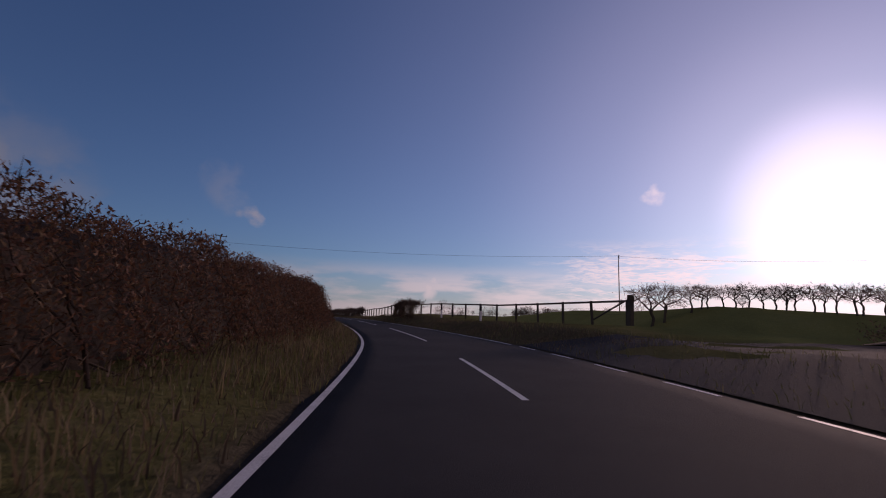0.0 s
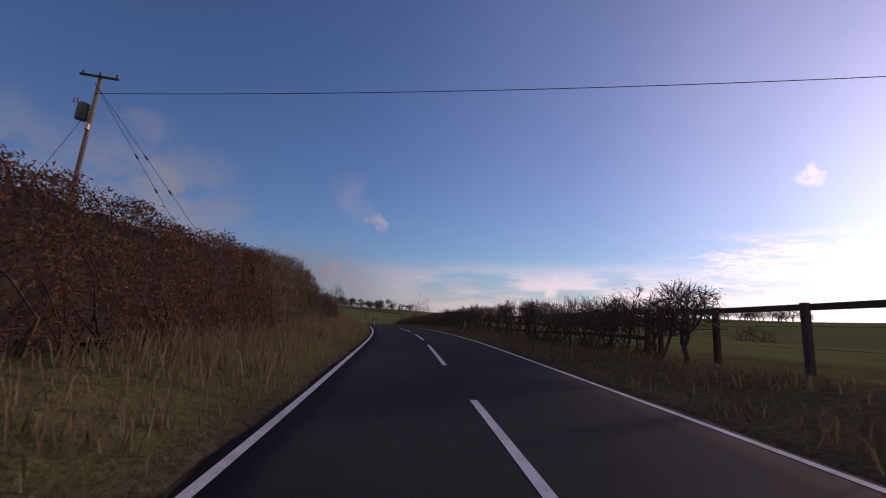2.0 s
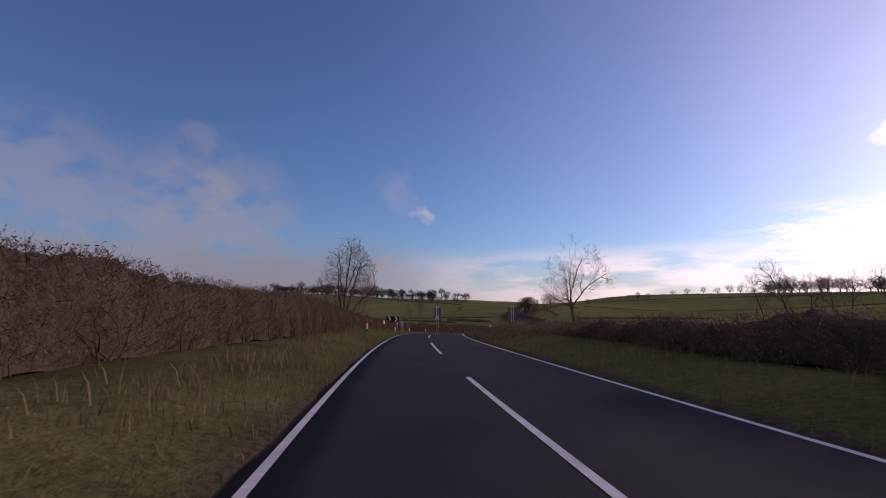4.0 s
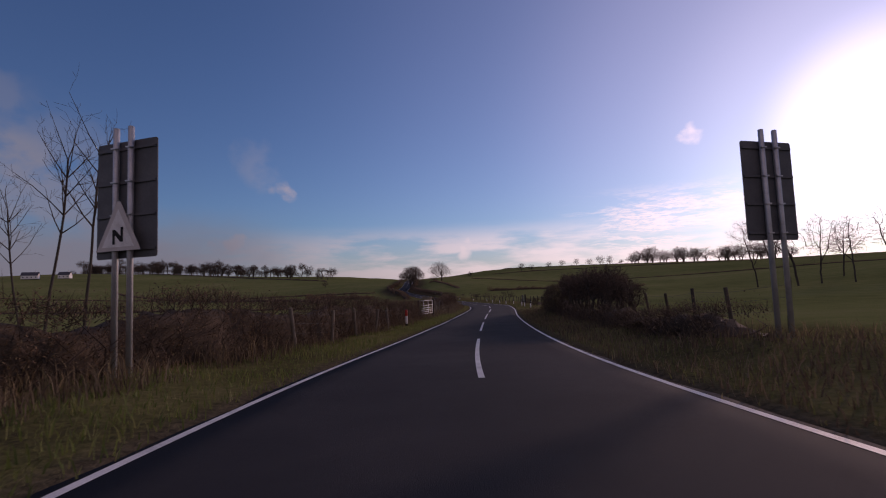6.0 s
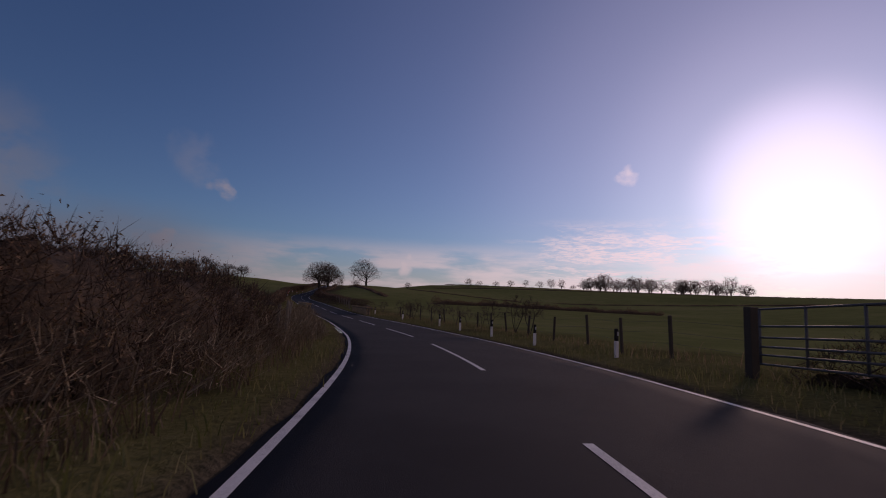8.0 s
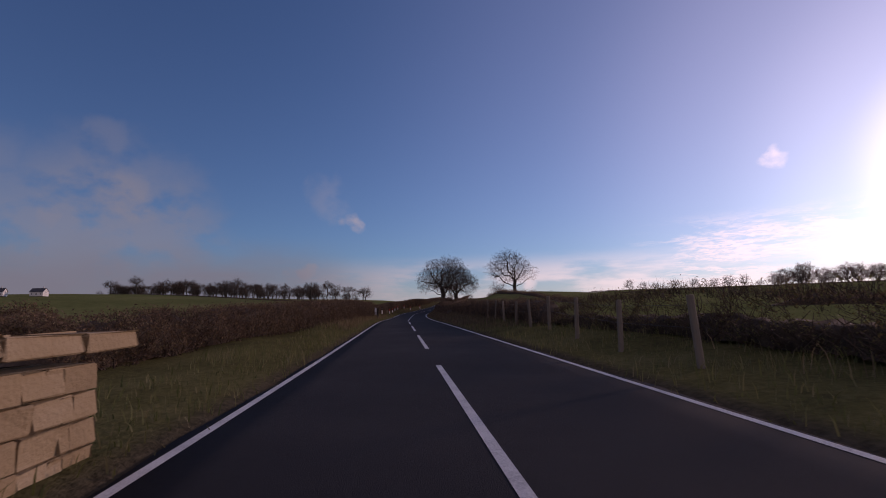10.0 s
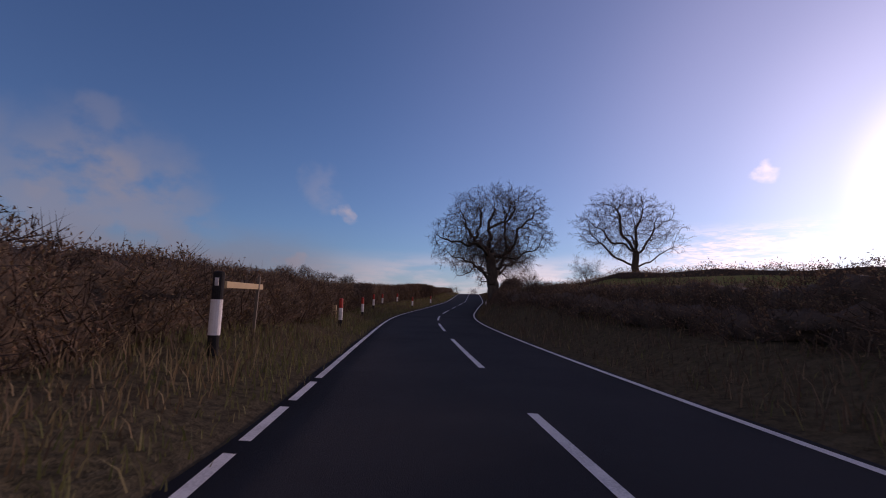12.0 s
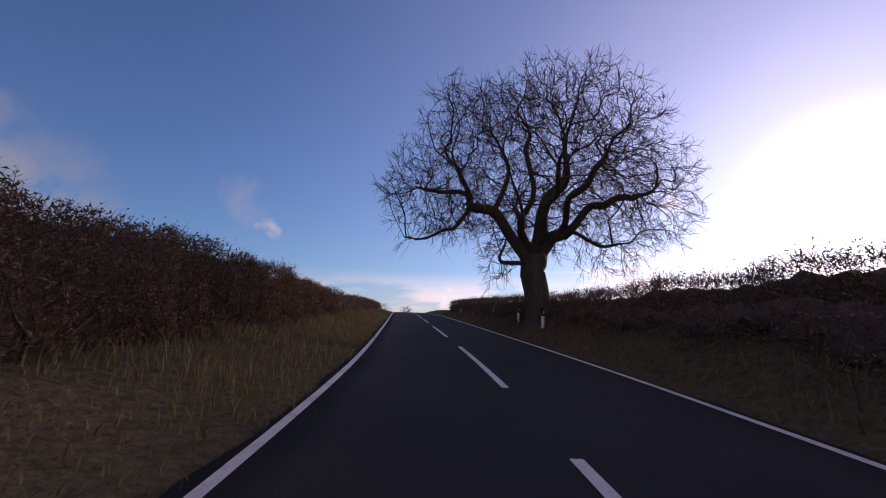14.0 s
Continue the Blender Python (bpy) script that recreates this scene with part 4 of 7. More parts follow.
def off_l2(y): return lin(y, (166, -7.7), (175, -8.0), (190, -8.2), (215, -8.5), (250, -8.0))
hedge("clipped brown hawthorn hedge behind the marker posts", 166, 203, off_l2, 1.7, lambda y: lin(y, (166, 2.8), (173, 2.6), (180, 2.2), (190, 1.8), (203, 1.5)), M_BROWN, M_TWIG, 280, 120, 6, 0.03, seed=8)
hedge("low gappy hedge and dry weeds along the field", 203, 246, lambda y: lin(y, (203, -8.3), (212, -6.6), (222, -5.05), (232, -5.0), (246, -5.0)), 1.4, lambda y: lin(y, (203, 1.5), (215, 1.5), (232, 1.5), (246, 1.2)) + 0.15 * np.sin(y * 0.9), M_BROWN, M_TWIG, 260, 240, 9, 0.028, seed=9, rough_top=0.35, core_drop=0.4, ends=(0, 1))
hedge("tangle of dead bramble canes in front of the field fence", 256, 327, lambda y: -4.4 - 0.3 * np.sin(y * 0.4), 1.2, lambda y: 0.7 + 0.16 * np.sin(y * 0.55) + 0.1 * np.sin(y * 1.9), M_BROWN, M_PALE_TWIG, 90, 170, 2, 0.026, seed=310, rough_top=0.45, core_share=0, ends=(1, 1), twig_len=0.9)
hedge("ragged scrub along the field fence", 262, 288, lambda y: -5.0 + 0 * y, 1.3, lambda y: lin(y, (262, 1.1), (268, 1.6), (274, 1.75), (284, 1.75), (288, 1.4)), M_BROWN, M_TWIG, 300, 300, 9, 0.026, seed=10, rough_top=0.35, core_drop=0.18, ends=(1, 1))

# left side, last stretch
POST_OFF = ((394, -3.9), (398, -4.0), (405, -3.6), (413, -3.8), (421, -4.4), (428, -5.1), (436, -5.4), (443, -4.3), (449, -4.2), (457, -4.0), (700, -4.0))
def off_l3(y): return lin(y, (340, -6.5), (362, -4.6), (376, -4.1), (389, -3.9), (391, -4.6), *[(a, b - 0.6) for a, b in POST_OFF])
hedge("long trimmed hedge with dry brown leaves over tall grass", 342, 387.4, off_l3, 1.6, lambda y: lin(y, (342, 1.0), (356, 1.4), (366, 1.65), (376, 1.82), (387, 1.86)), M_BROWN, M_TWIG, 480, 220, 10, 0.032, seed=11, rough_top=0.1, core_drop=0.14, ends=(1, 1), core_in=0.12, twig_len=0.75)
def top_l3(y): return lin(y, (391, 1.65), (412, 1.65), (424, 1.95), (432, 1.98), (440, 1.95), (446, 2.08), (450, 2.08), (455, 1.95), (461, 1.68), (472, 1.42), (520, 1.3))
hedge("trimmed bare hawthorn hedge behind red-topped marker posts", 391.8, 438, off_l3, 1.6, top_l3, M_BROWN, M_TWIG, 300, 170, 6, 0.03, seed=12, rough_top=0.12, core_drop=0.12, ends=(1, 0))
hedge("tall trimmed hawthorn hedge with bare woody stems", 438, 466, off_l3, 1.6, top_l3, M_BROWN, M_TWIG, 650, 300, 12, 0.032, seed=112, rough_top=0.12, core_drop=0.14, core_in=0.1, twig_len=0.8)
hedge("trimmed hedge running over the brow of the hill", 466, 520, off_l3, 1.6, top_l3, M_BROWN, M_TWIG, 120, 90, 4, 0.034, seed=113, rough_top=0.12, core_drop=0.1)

# right side, first stretch
hedge("loose hawthorn hedge leaning over the rail fence", 44.3, 53.0, lambda y: 4.3 + 0 * y, 1.0, lambda y: lin(y, (44.3, 1.75), (46, 1.98), (49, 2.05), (53, 1.8)), M_BROWN, M_TWIG, 620, 480, 10, 0.028, side=1, seed=13, rough_top=0.3, core_share=0)
hedge("straggling bare hawthorn hedge in front of a rail fence", 82, 113, lambda y: lin(y, (82, 5.0), (113, 4.6)), 1.3, lambda y: 1.5 + 0.14 * np.sin(y * 0.8), M_BROWN, M_TWIG, 45, 120, 9, 0.024, side=1, seed=14, rough_top=0.3, core_share=0)
hedge("dark field hedge beside the road", 113, 160, lambda y: lin(y, (113, 4.6), (160, 6.0)), 1.5, lambda y: lin(y, (113, 1.6), (135, 1.3), (160, 1.0)), M_BROWN, M_TWIG, 150, 110, 4, 0.03, side=1, seed=15, ends=(1, 1))
hedge("dark rough bank of brambles and dead weeds", 160, 212, lambda y: lin(y, (160, 6.2), (180, 6.4), (212, 4.6)), 2.6, lambda y: 0.85 + 0.15 * np.sin(y * 0.7), M_OLIVE, M_PALE_TWIG, 70, 80, 3, 0.03, side=1, seed=16, rough_top=0.25, ends=(0, 1))

# right side, middle: a thicket by the road
hedge("overgrown dark thicket beside the road", 240, 251, lambda y: lin(y, (240, 4.9), (251, 5.0)), 1.9, lambda y: lin(y, (240, 1.7), (243, 2.2), (248, 2.2), (251, 1.2)), M_OLIVE, M_TWIG, 240, 300, 6, 0.028, side=1, seed=17, rough_top=0.35, core_drop=0.35, core_share=0.5, ends=(1, 1))
hedge("low dark brambles under the gnarled hawthorns", 216, 241, lambda y: lin(y, (216, 4.4), (241, 4.9)), 1.6, lambda y: 0.75 + 0.16 * np.sin(y * 0.9), M_DEAD, M_TWIG, 240, 240, 4, 0.028, side=1, seed=217, rough_top=0.3, core_drop=0.3, ends=(1, 1))
for ya, yb, h in ((268, 271.5, 1.0), (279, 282, 0.9), (341, 356, 1.3)):
    hedge("low dark bush by the field fence", ya, yb, lambda y: 5.6 + 0 * y, 1.4, lambda y, a=ya, b=yb, t=h: t - 0.6 * t * ((y - (a + b) / 2) / ((b - a) / 2)) ** 2 * 0.5, M_OLIVE, M_TWIG, 240, 260, 6, 0.03, side=1, seed=int(ya), rough_top=0.25, core_share=0.45, ends=(1, 1))

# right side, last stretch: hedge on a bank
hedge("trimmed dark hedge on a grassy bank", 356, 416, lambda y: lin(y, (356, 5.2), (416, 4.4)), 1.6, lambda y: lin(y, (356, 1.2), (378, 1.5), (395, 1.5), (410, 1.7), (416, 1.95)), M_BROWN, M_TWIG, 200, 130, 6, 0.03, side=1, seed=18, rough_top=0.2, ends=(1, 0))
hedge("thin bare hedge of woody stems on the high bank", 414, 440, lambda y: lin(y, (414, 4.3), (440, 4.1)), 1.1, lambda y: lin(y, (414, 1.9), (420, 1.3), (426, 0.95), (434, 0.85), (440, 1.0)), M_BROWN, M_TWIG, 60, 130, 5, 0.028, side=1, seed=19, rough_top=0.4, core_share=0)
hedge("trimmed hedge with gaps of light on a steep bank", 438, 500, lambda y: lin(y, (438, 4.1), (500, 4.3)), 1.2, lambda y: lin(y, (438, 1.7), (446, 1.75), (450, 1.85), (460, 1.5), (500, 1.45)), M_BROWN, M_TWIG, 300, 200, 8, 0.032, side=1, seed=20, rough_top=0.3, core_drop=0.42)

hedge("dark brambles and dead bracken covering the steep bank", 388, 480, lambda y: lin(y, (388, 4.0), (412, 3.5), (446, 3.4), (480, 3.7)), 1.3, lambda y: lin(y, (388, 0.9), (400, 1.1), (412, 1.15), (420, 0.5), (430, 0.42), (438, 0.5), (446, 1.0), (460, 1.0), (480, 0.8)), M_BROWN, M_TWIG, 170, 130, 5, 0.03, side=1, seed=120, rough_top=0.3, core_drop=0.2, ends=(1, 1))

# grasses of the verge
grass("dark dead brambles and weeds on the slope below the fence", 14, 112, 0.2, 2.4, 1, 190, 0.08, 0.32, M_DEAD, 133, patch=-0.8, lean=0.45)
grass("rough green and yellow verge grass", -10, 166, 0.02, 2.4, -1, 100, 0.08, 0.32, M_GRASS, 31)
grass("tall dry grass at the foot of the hedge", 8, 166, 1.2, 2.6, -1, 40, 0.2, 0.5, M_STRAW, 32, patch=0.0)
grass("tall dry yellow grass in front of the hedge", 48, 128, 0.5, 2.5, -1, 150, 0.2, 0.7, M_STRAW, 131, patch=-0.3, lean=0.28)
grass("long green grass under the hedge", 30, 128, 0.3, 1.8, -1, 70, 0.2, 0.5, M_GRASS, 231, patch=-0.6, lean=0.3)
grass("dry grass climbing into the hedge foot", -8, 48, 0.5, 1.9, -1, 50, 0.2, 0.6, M_STRAW, 232, patch=-0.1, lean=0.3)
grass("dead brown grass and fallen leaves under the hedge", -8, 48, 0.1, 1.9, -1, 150, 0.1, 0.4, M_DEAD, 332, lean=0.4)
grass("rough verge grass", -10, 166, 0.04, 3.5, 1, 40, 0.10, 0.32, M_GRASS, 33)
grass("short green verge grass", 166, 250, 0.02, 5.0, -1, 170, 0.07, 0.24, M_LUSH, 34)
grass("tufts of straw and dead weeds on the verge", 172, 216, 2.8, 5.0, -1, 70, 0.15, 0.5, M_STRAW, 335, patch=0.5, lean=0.4)
grass("low dead weeds on the verge", 172, 216, 3.4, 5.2, -1, 90, 0.1, 0.4, M_DEAD, 336, patch=0.3, lean=0.4)
grass("tall straw-coloured grass along the hedge", 175, 246, 3.6, 5.4, -1, 60, 0.3, 0.8, M_STRAW, 35, patch=-0.2)
grass("dead stalks and straw in front of the gappy hedge", 208, 245, 2.3, 3.6, -1, 70, 0.2, 0.75, M_STRAW, 236, patch=0.0, lean=0.28)
grass("brown dead weeds in front of the gappy hedge", 206, 254, 1.6, 3.8, -1, 130, 0.15, 0.7, M_DEAD, 237, patch=-0.6, lean=0.35)
grass("tall dry rushes and straw along the field fence", 255, 328, 1.8, 4.6, -1, 70, 0.25, 0.85, M_STRAW, 36, patch=0.1, lean=0.4)
grass("dead brown stalks of last year's weeds along the fence", 254, 328, 0.9, 4.4, -1, 170, 0.12, 0.6, M_DEAD, 136, patch=-0.8, lean=0.5)
grass("rough verge grass", 250, 360, 0.02, 2.2, -1, 90, 0.08, 0.3, M_GRASS, 37)
grass("coarse grass on the bank", 166, 250, 0.04, 4.5, 1, 60, 0.06, 0.22, M_GRASS, 38)
# dense dark blades put the bank's own shade into the verge colour
grass("dark dead weeds standing in for shade along the bank", 164, 216, 0.1, 3.4, 1, 190, 0.1, 0.38, M_DEAD, 238, lean=0.4)
grass("dark dead weeds below the gnarled hawthorns", 216, 256, 0.2, 3.0, 1, 150, 0.1, 0.38, M_DEAD, 239, lean=0.4)
grass("tufts of dry grass on the bank", 160, 225, 2.6, 6.5, 1, 30, 0.2, 0.5, M_STRAW, 39, patch=0.4)
grass("short rough grass", 250, 360, 0.04, 4.2, 1, 70, 0.08, 0.32, M_GRASS, 40)
grass("dry tufts in the rough grass", 250, 345, 1.6, 4.5, 1, 30, 0.2, 0.6, M_STRAW, 41, patch=0.3)
grass("yellowed verge grass below the hedge", 356, 480, 0.02, 2.4, -1, 150, 0.08, 0.32, M_GRASS, 42)
grass("dead brown grass and weeds below the hedge", 356, 480, 0.5, 2.6, -1, 60, 0.12, 0.45, M_DEAD, 142)
grass("tall dry grass at the foot of the hedge", 358, 396, 0.6, 2.4, -1, 110, 0.2, 0.5, M_STRAW, 43)
grass("dark rough grass on the bank", 356, 490, 0.04, 3.2, 1, 25, 0.08, 0.3, M_GRASS, 44)
grass("dark dead grass and weeds on the bank", 356, 490, 0.2, 3.4, 1, 110, 0.12, 0.4, M_DEAD, 144)

# ---- trees ----
tree("large bare old tree with twisted limbs beside the road bank", -89.3, 432.2, dict(seed=5, trunk_r=0.46,
     lobes=[(-0.2, 0, 7.3, 3.9, 4.2, 3.2), (2.2, 0.4, 8.3, 2.6, 3.0, 2.5), (-3.2, -0.4, 6.3, 1.9, 2.4, 1.9), (3.5, 0.2, 6.1, 1.8, 2.6, 1.6), (2.1, -0.4, 4.3, 1.8, 1.8, 0.8), (-3.4, -1.2, 4.5, 1.4, 1.8, 0.9), (-1.7, 3.2, 5.45, 1.9, 2.0, 1.15), (0.8, 3.6, 5.45, 2.2, 2.0, 1.4), (0.3, 3.7, 3.8, 1.1, 1.0, 0.85)], floor_z=2.4,
     stems=[[(0.35, 0, -0.4), (0.28, 0, 1.4), (0.05, 0, 2.6), (-0.1, 0, 4.0), (-0.12, 0.05, 5.1), (-0.08, 0, 6.2), (-0.1, 0.1, 7.3), (0.1, 0.1, 8.6)],
            [(-0.12, 0, 4.7), (-0.55, -0.2, 5.2), (-0.95, -0.3, 5.4), (-1.45, -0.4, 6.2), (-2.0, -0.4, 6.9), (-2.4, -0.5, 7.9)],
            [(-0.95, -0.3, 5.4), (-1.7, -0.9, 5.3), (-2.6, -1.2, 5.6), (-3.5, -1.3, 5.7), (-4.3, -1.4, 6.0)],
            [(-1.3, -0.4, 6.0), (-0.85, -0.1, 7.0), (-0.8, 0.1, 7.8), (-1.0, 0.1, 8.9)],
            [(0.0, 0, 3.5), (0.45, -0.3, 3.45), (0.8, -0.4, 3.75), (1.3, -0.4, 4.2), (2.1, -0.5, 4.3), (2.9, -0.4, 4.8), (3.7, -0.4, 5.1)],
            [(0.8, -0.4, 3.75), (1.2, -0.8, 3.45), (1.9, -0.9, 3.75)],
            [(-0.1, 0, 4.2), (0.5, 0.3, 4.5), (1.2, 0.5, 4.9), (1.9, 0.7, 5.8), (2.4, 0.8, 7.1), (3.3, 0.9, 8.3)],
            [(1.2, 0.5, 4.9), (1.05, 0.7, 6.4), (1.45, 0.7, 7.8), (2.2, 0.7, 9.0)],
            [(-0.1, 0, 6.6), (0.7, -0.6, 7.3), (1.3, -0.8, 8.2)],
            [(-0.1, 0, 4.4), (-0.3, -1.0, 4.9), (-0.7, -2.2, 5.2), (-1.5, -3.0, 5.3)],
            [(-0.1, 0, 4.4), (0.15, 1.4, 5.0), (0.2, 2.9, 5.3), (-0.2, 4.2, 5.7)], [(0.2, 2.8, 5.3), (0.3, 3.0, 4.3), (0.2, 3.1, 3.6)], [(0.2, 2.4, 5.2), (-0.8, 2.9, 5.2), (-1.8, 3.4, 4.95), (-2.7, 3.7, 4.5)],
            [(-0.1, 0, 3.0), (-0.5, -0.7, 3.1), (-1.3, -1.6, 3.8), (-2.2, -2.1, 4.2), (-3.2, -2.2, 4.2)]],
     girth=[(0.405, 0.07), (0.2, 0.0592), (0.111, 0.037), (0.0962, 0.037), (0.148, 0.0444), (0.074, 0.0296), (0.17, 0.0518), (0.104, 0.037), (0.0888, 0.037), (0.118, 0.0444), (0.16, 0.06), (0.085, 0.06), (0.075, 0.03), (0.0962, 0.037)],
     attract=7500, step=0.22, kill=0.34, wander=0.34, tropism=(0.05, 0, 0.05), twig_bend=-0.22, twig_len=(0.25, 0.6), twig_out=0.35, tip_r=0.0085, gnarl=0.13, most=13000), z=-0.14, close=True)
ash = tree("wide bare ash tree with crooked limbs and drooping twigs", -90.9, 461.2, dict(seed=11, trunk_r=0.5,
     lobes=[(0, 0, 6.1, 5.2, 5.2, 3.2), (-4.3, 0, 4.7, 2.2, 2.6, 1.9), (4.5, 0.2, 5.0, 2.0, 2.6, 2.2), (-1.6, -0.6, 2.2, 1.0, 1.1, 1.0), (3.0, -0.4, 2.9, 1.7, 1.6, 1.0)], floor_z=1.2,
     stems=[[(0, 0, -0.4), (-0.1, 0, 0.9), (-0.22, 0, 2.0), (-0.1, 0, 2.7), (0.15, -0.1, 3.5), (0.3, -0.2, 4.2), (0.65, -0.3, 4.9), (0.95, -0.3, 5.8), (1.2, -0.3, 7.3)],
            [(-0.35, 0, 2.0), (-0.75, 0.05, 2.6), (-1.2, 0.1, 3.3), (-1.45, 0.1, 4.1), (-1.9, 0.1, 4.5), (-2.4, 0.1, 4.35), (-2.75, 0.1, 4.4), (-3.1, 0.1, 5.1), (-3.4, 0.2, 5.9)],
            [(-1.5, 0.1, 4.2), (-1.35, 0.2, 5.1), (-1.2, 0.3, 5.9), (-1.6, 0.4, 6.8)],
            [(-2.7, 0.1, 4.4), (-3.3, -0.2, 3.7), (-4.2, -0.4, 3.2), (-5.0, -0.4, 2.95), (-5.7, -0.3, 3.0)], [(-3.1, 0.1, 5.0), (-3.9, 0.4, 5.2), (-4.9, 0.6, 5.2)],
            [(-0.1, 0.1, 2.7), (-0.25, 0.5, 3.9), (-0.1, 0.6, 5.1), (-0.35, 0.6, 6.2), (-0.4, 0.6, 7.6)], [(-0.2, 0.3, 3.4), (-0.6, -0.2, 4.0), (-0.75, -0.4, 4.4), (-1.0, -0.5, 4.9)],
            [(0.0, 0, 2.8), (0.5, 0.3, 3.2), (1.1, 0.4, 3.3), (1.85, 0.5, 3.8), (2.5, 0.6, 4.4), (3.5, 0.6, 4.8), (4.4, 0.5, 5.0), (5.0, 0.4, 5.4), (5.3, 0.4, 6.0)],
            [(1.0, 0.4, 3.3), (1.25, -0.4, 4.5), (2.1, -0.7, 5.3), (2.6, -0.8, 6.6)], [(1.6, 0.45, 3.7), (2.2, -0.6, 3.1), (3.0, -1.0, 2.8)],
            [(-0.3, 0, 2.1), (-1.0, -0.5, 2.15), (-1.55, -0.6, 2.1), (-1.6, -0.6, 2.6), (-1.3, -0.5, 2.95)],
            [(-0.1, 0, 2.8), (0.2, -1.4, 3.8), (0.3, -2.7, 4.8)], [(-0.1, 0, 3.0), (-0.4, 1.6, 4.2), (-0.5, 2.9, 5.0)]],
     girth=[(0.47, 0.0666), (0.222, 0.0518), (0.111, 0.0444), (0.0962, 0.0296), (0.0814, 0.037), (0.148, 0.0518), (0.0888, 0.0518), (0.192, 0.0444), (0.118, 0.0444), (0.074, 0.0296), (0.0962, 0.0444), (0.118, 0.0444), (0.118, 0.0444)],
     attract=7000, step=0.23, kill=0.36, wander=0.4, tropism=(0, 0, 0.0), twig_bend=-0.12, twig_len=(0.25, 0.65), twig_out=0.2, tip_r=0.0095, gnarl=0.14, most=13000), z=1.87)
ash.scale = (0.95, 0.95, 1.05)
tree("round-headed bare ash hung with dark seed clusters", -75.1, 442.6, dict(seed=23, trunk_r=0.38,
     lobes=[(-0.9, 0, 6.4, 5.0, 5.0, 3.3), (-1.2, 0, 7.7, 3.3, 3.8, 2.8), (3.4, 0, 5.2, 1.8, 2.0, 1.7), (-4.0, 0, 5.4, 1.7, 2.0, 1.4)], floor_z=2.4,
     stems=[[(0, 0, -0.3), (0.05, 0, 2.0), (0.0, 0, 4.0)], [(0.0, 0, 4.0), (-0.5, 0.1, 4.9), (-1.1, 0.2, 5.5), (-1.2, 0.2, 7.0), (-1.6, 0.3, 8.4)], [(0, 0, 3.9), (0.3, -0.2, 5.2), (0.2, -0.3, 6.6), (0.7, -0.3, 8.0)], [(0, 0, 3.6), (-1.0, 0.3, 4.6), (-2.0, 0.5, 5.0), (-2.9, 0.6, 6.1)],
            [(0, 0, 3.4), (1.2, 0.2, 4.5), (1.8, 0.3, 5.6), (2.2, 0.3, 6.9)], [(0, 0, 3.7), (0.2, 1.6, 5.3)], [(0, 0, 3.7), (-0.2, -1.6, 5.3)], [(0, 0, 2.4), (-1.2, -0.2, 2.9), (-2.6, -0.2, 3.6), (-3.6, -0.2, 4.7)], [(0, 0, 2.2), (1.3, 0.2, 2.8), (2.4, 0.3, 3.6), (3.2, 0.3, 4.2)]],
     girth=[(0.31, 0.18), (0.12, 0.0418), (0.115, 0.0418), (0.09, 0.036), (0.095, 0.036), (0.104, 0.0444), (0.104, 0.0444), (0.0962, 0.037), (0.0962, 0.037)],
     attract=3600, step=0.25, kill=0.42, wander=0.34, twigs=2, twig_len=(0.3, 0.75), gnarl=0.12, most=10000, keys=4), z=2.4)
tree("small bare thorn tree behind the hedge", -79.2, 448.3, dict(seed=29, trunk_h=1.1, trunk_r=0.09, centre=(0, 0, 2.5), radii=(2.3, 2.3, 2.1), lift=(0.0, 0.08, 0.06, 0.03, 0.0, 0.0),
     wobble=(0.1, 0.16, 0.2, 0.24, 0.28, 0.3), counts=(7, 6, 5, 4, 2), limb_len=(1.1, 2.5, 1.4, 0.8, 0.5, 0.3)), z=2.6)
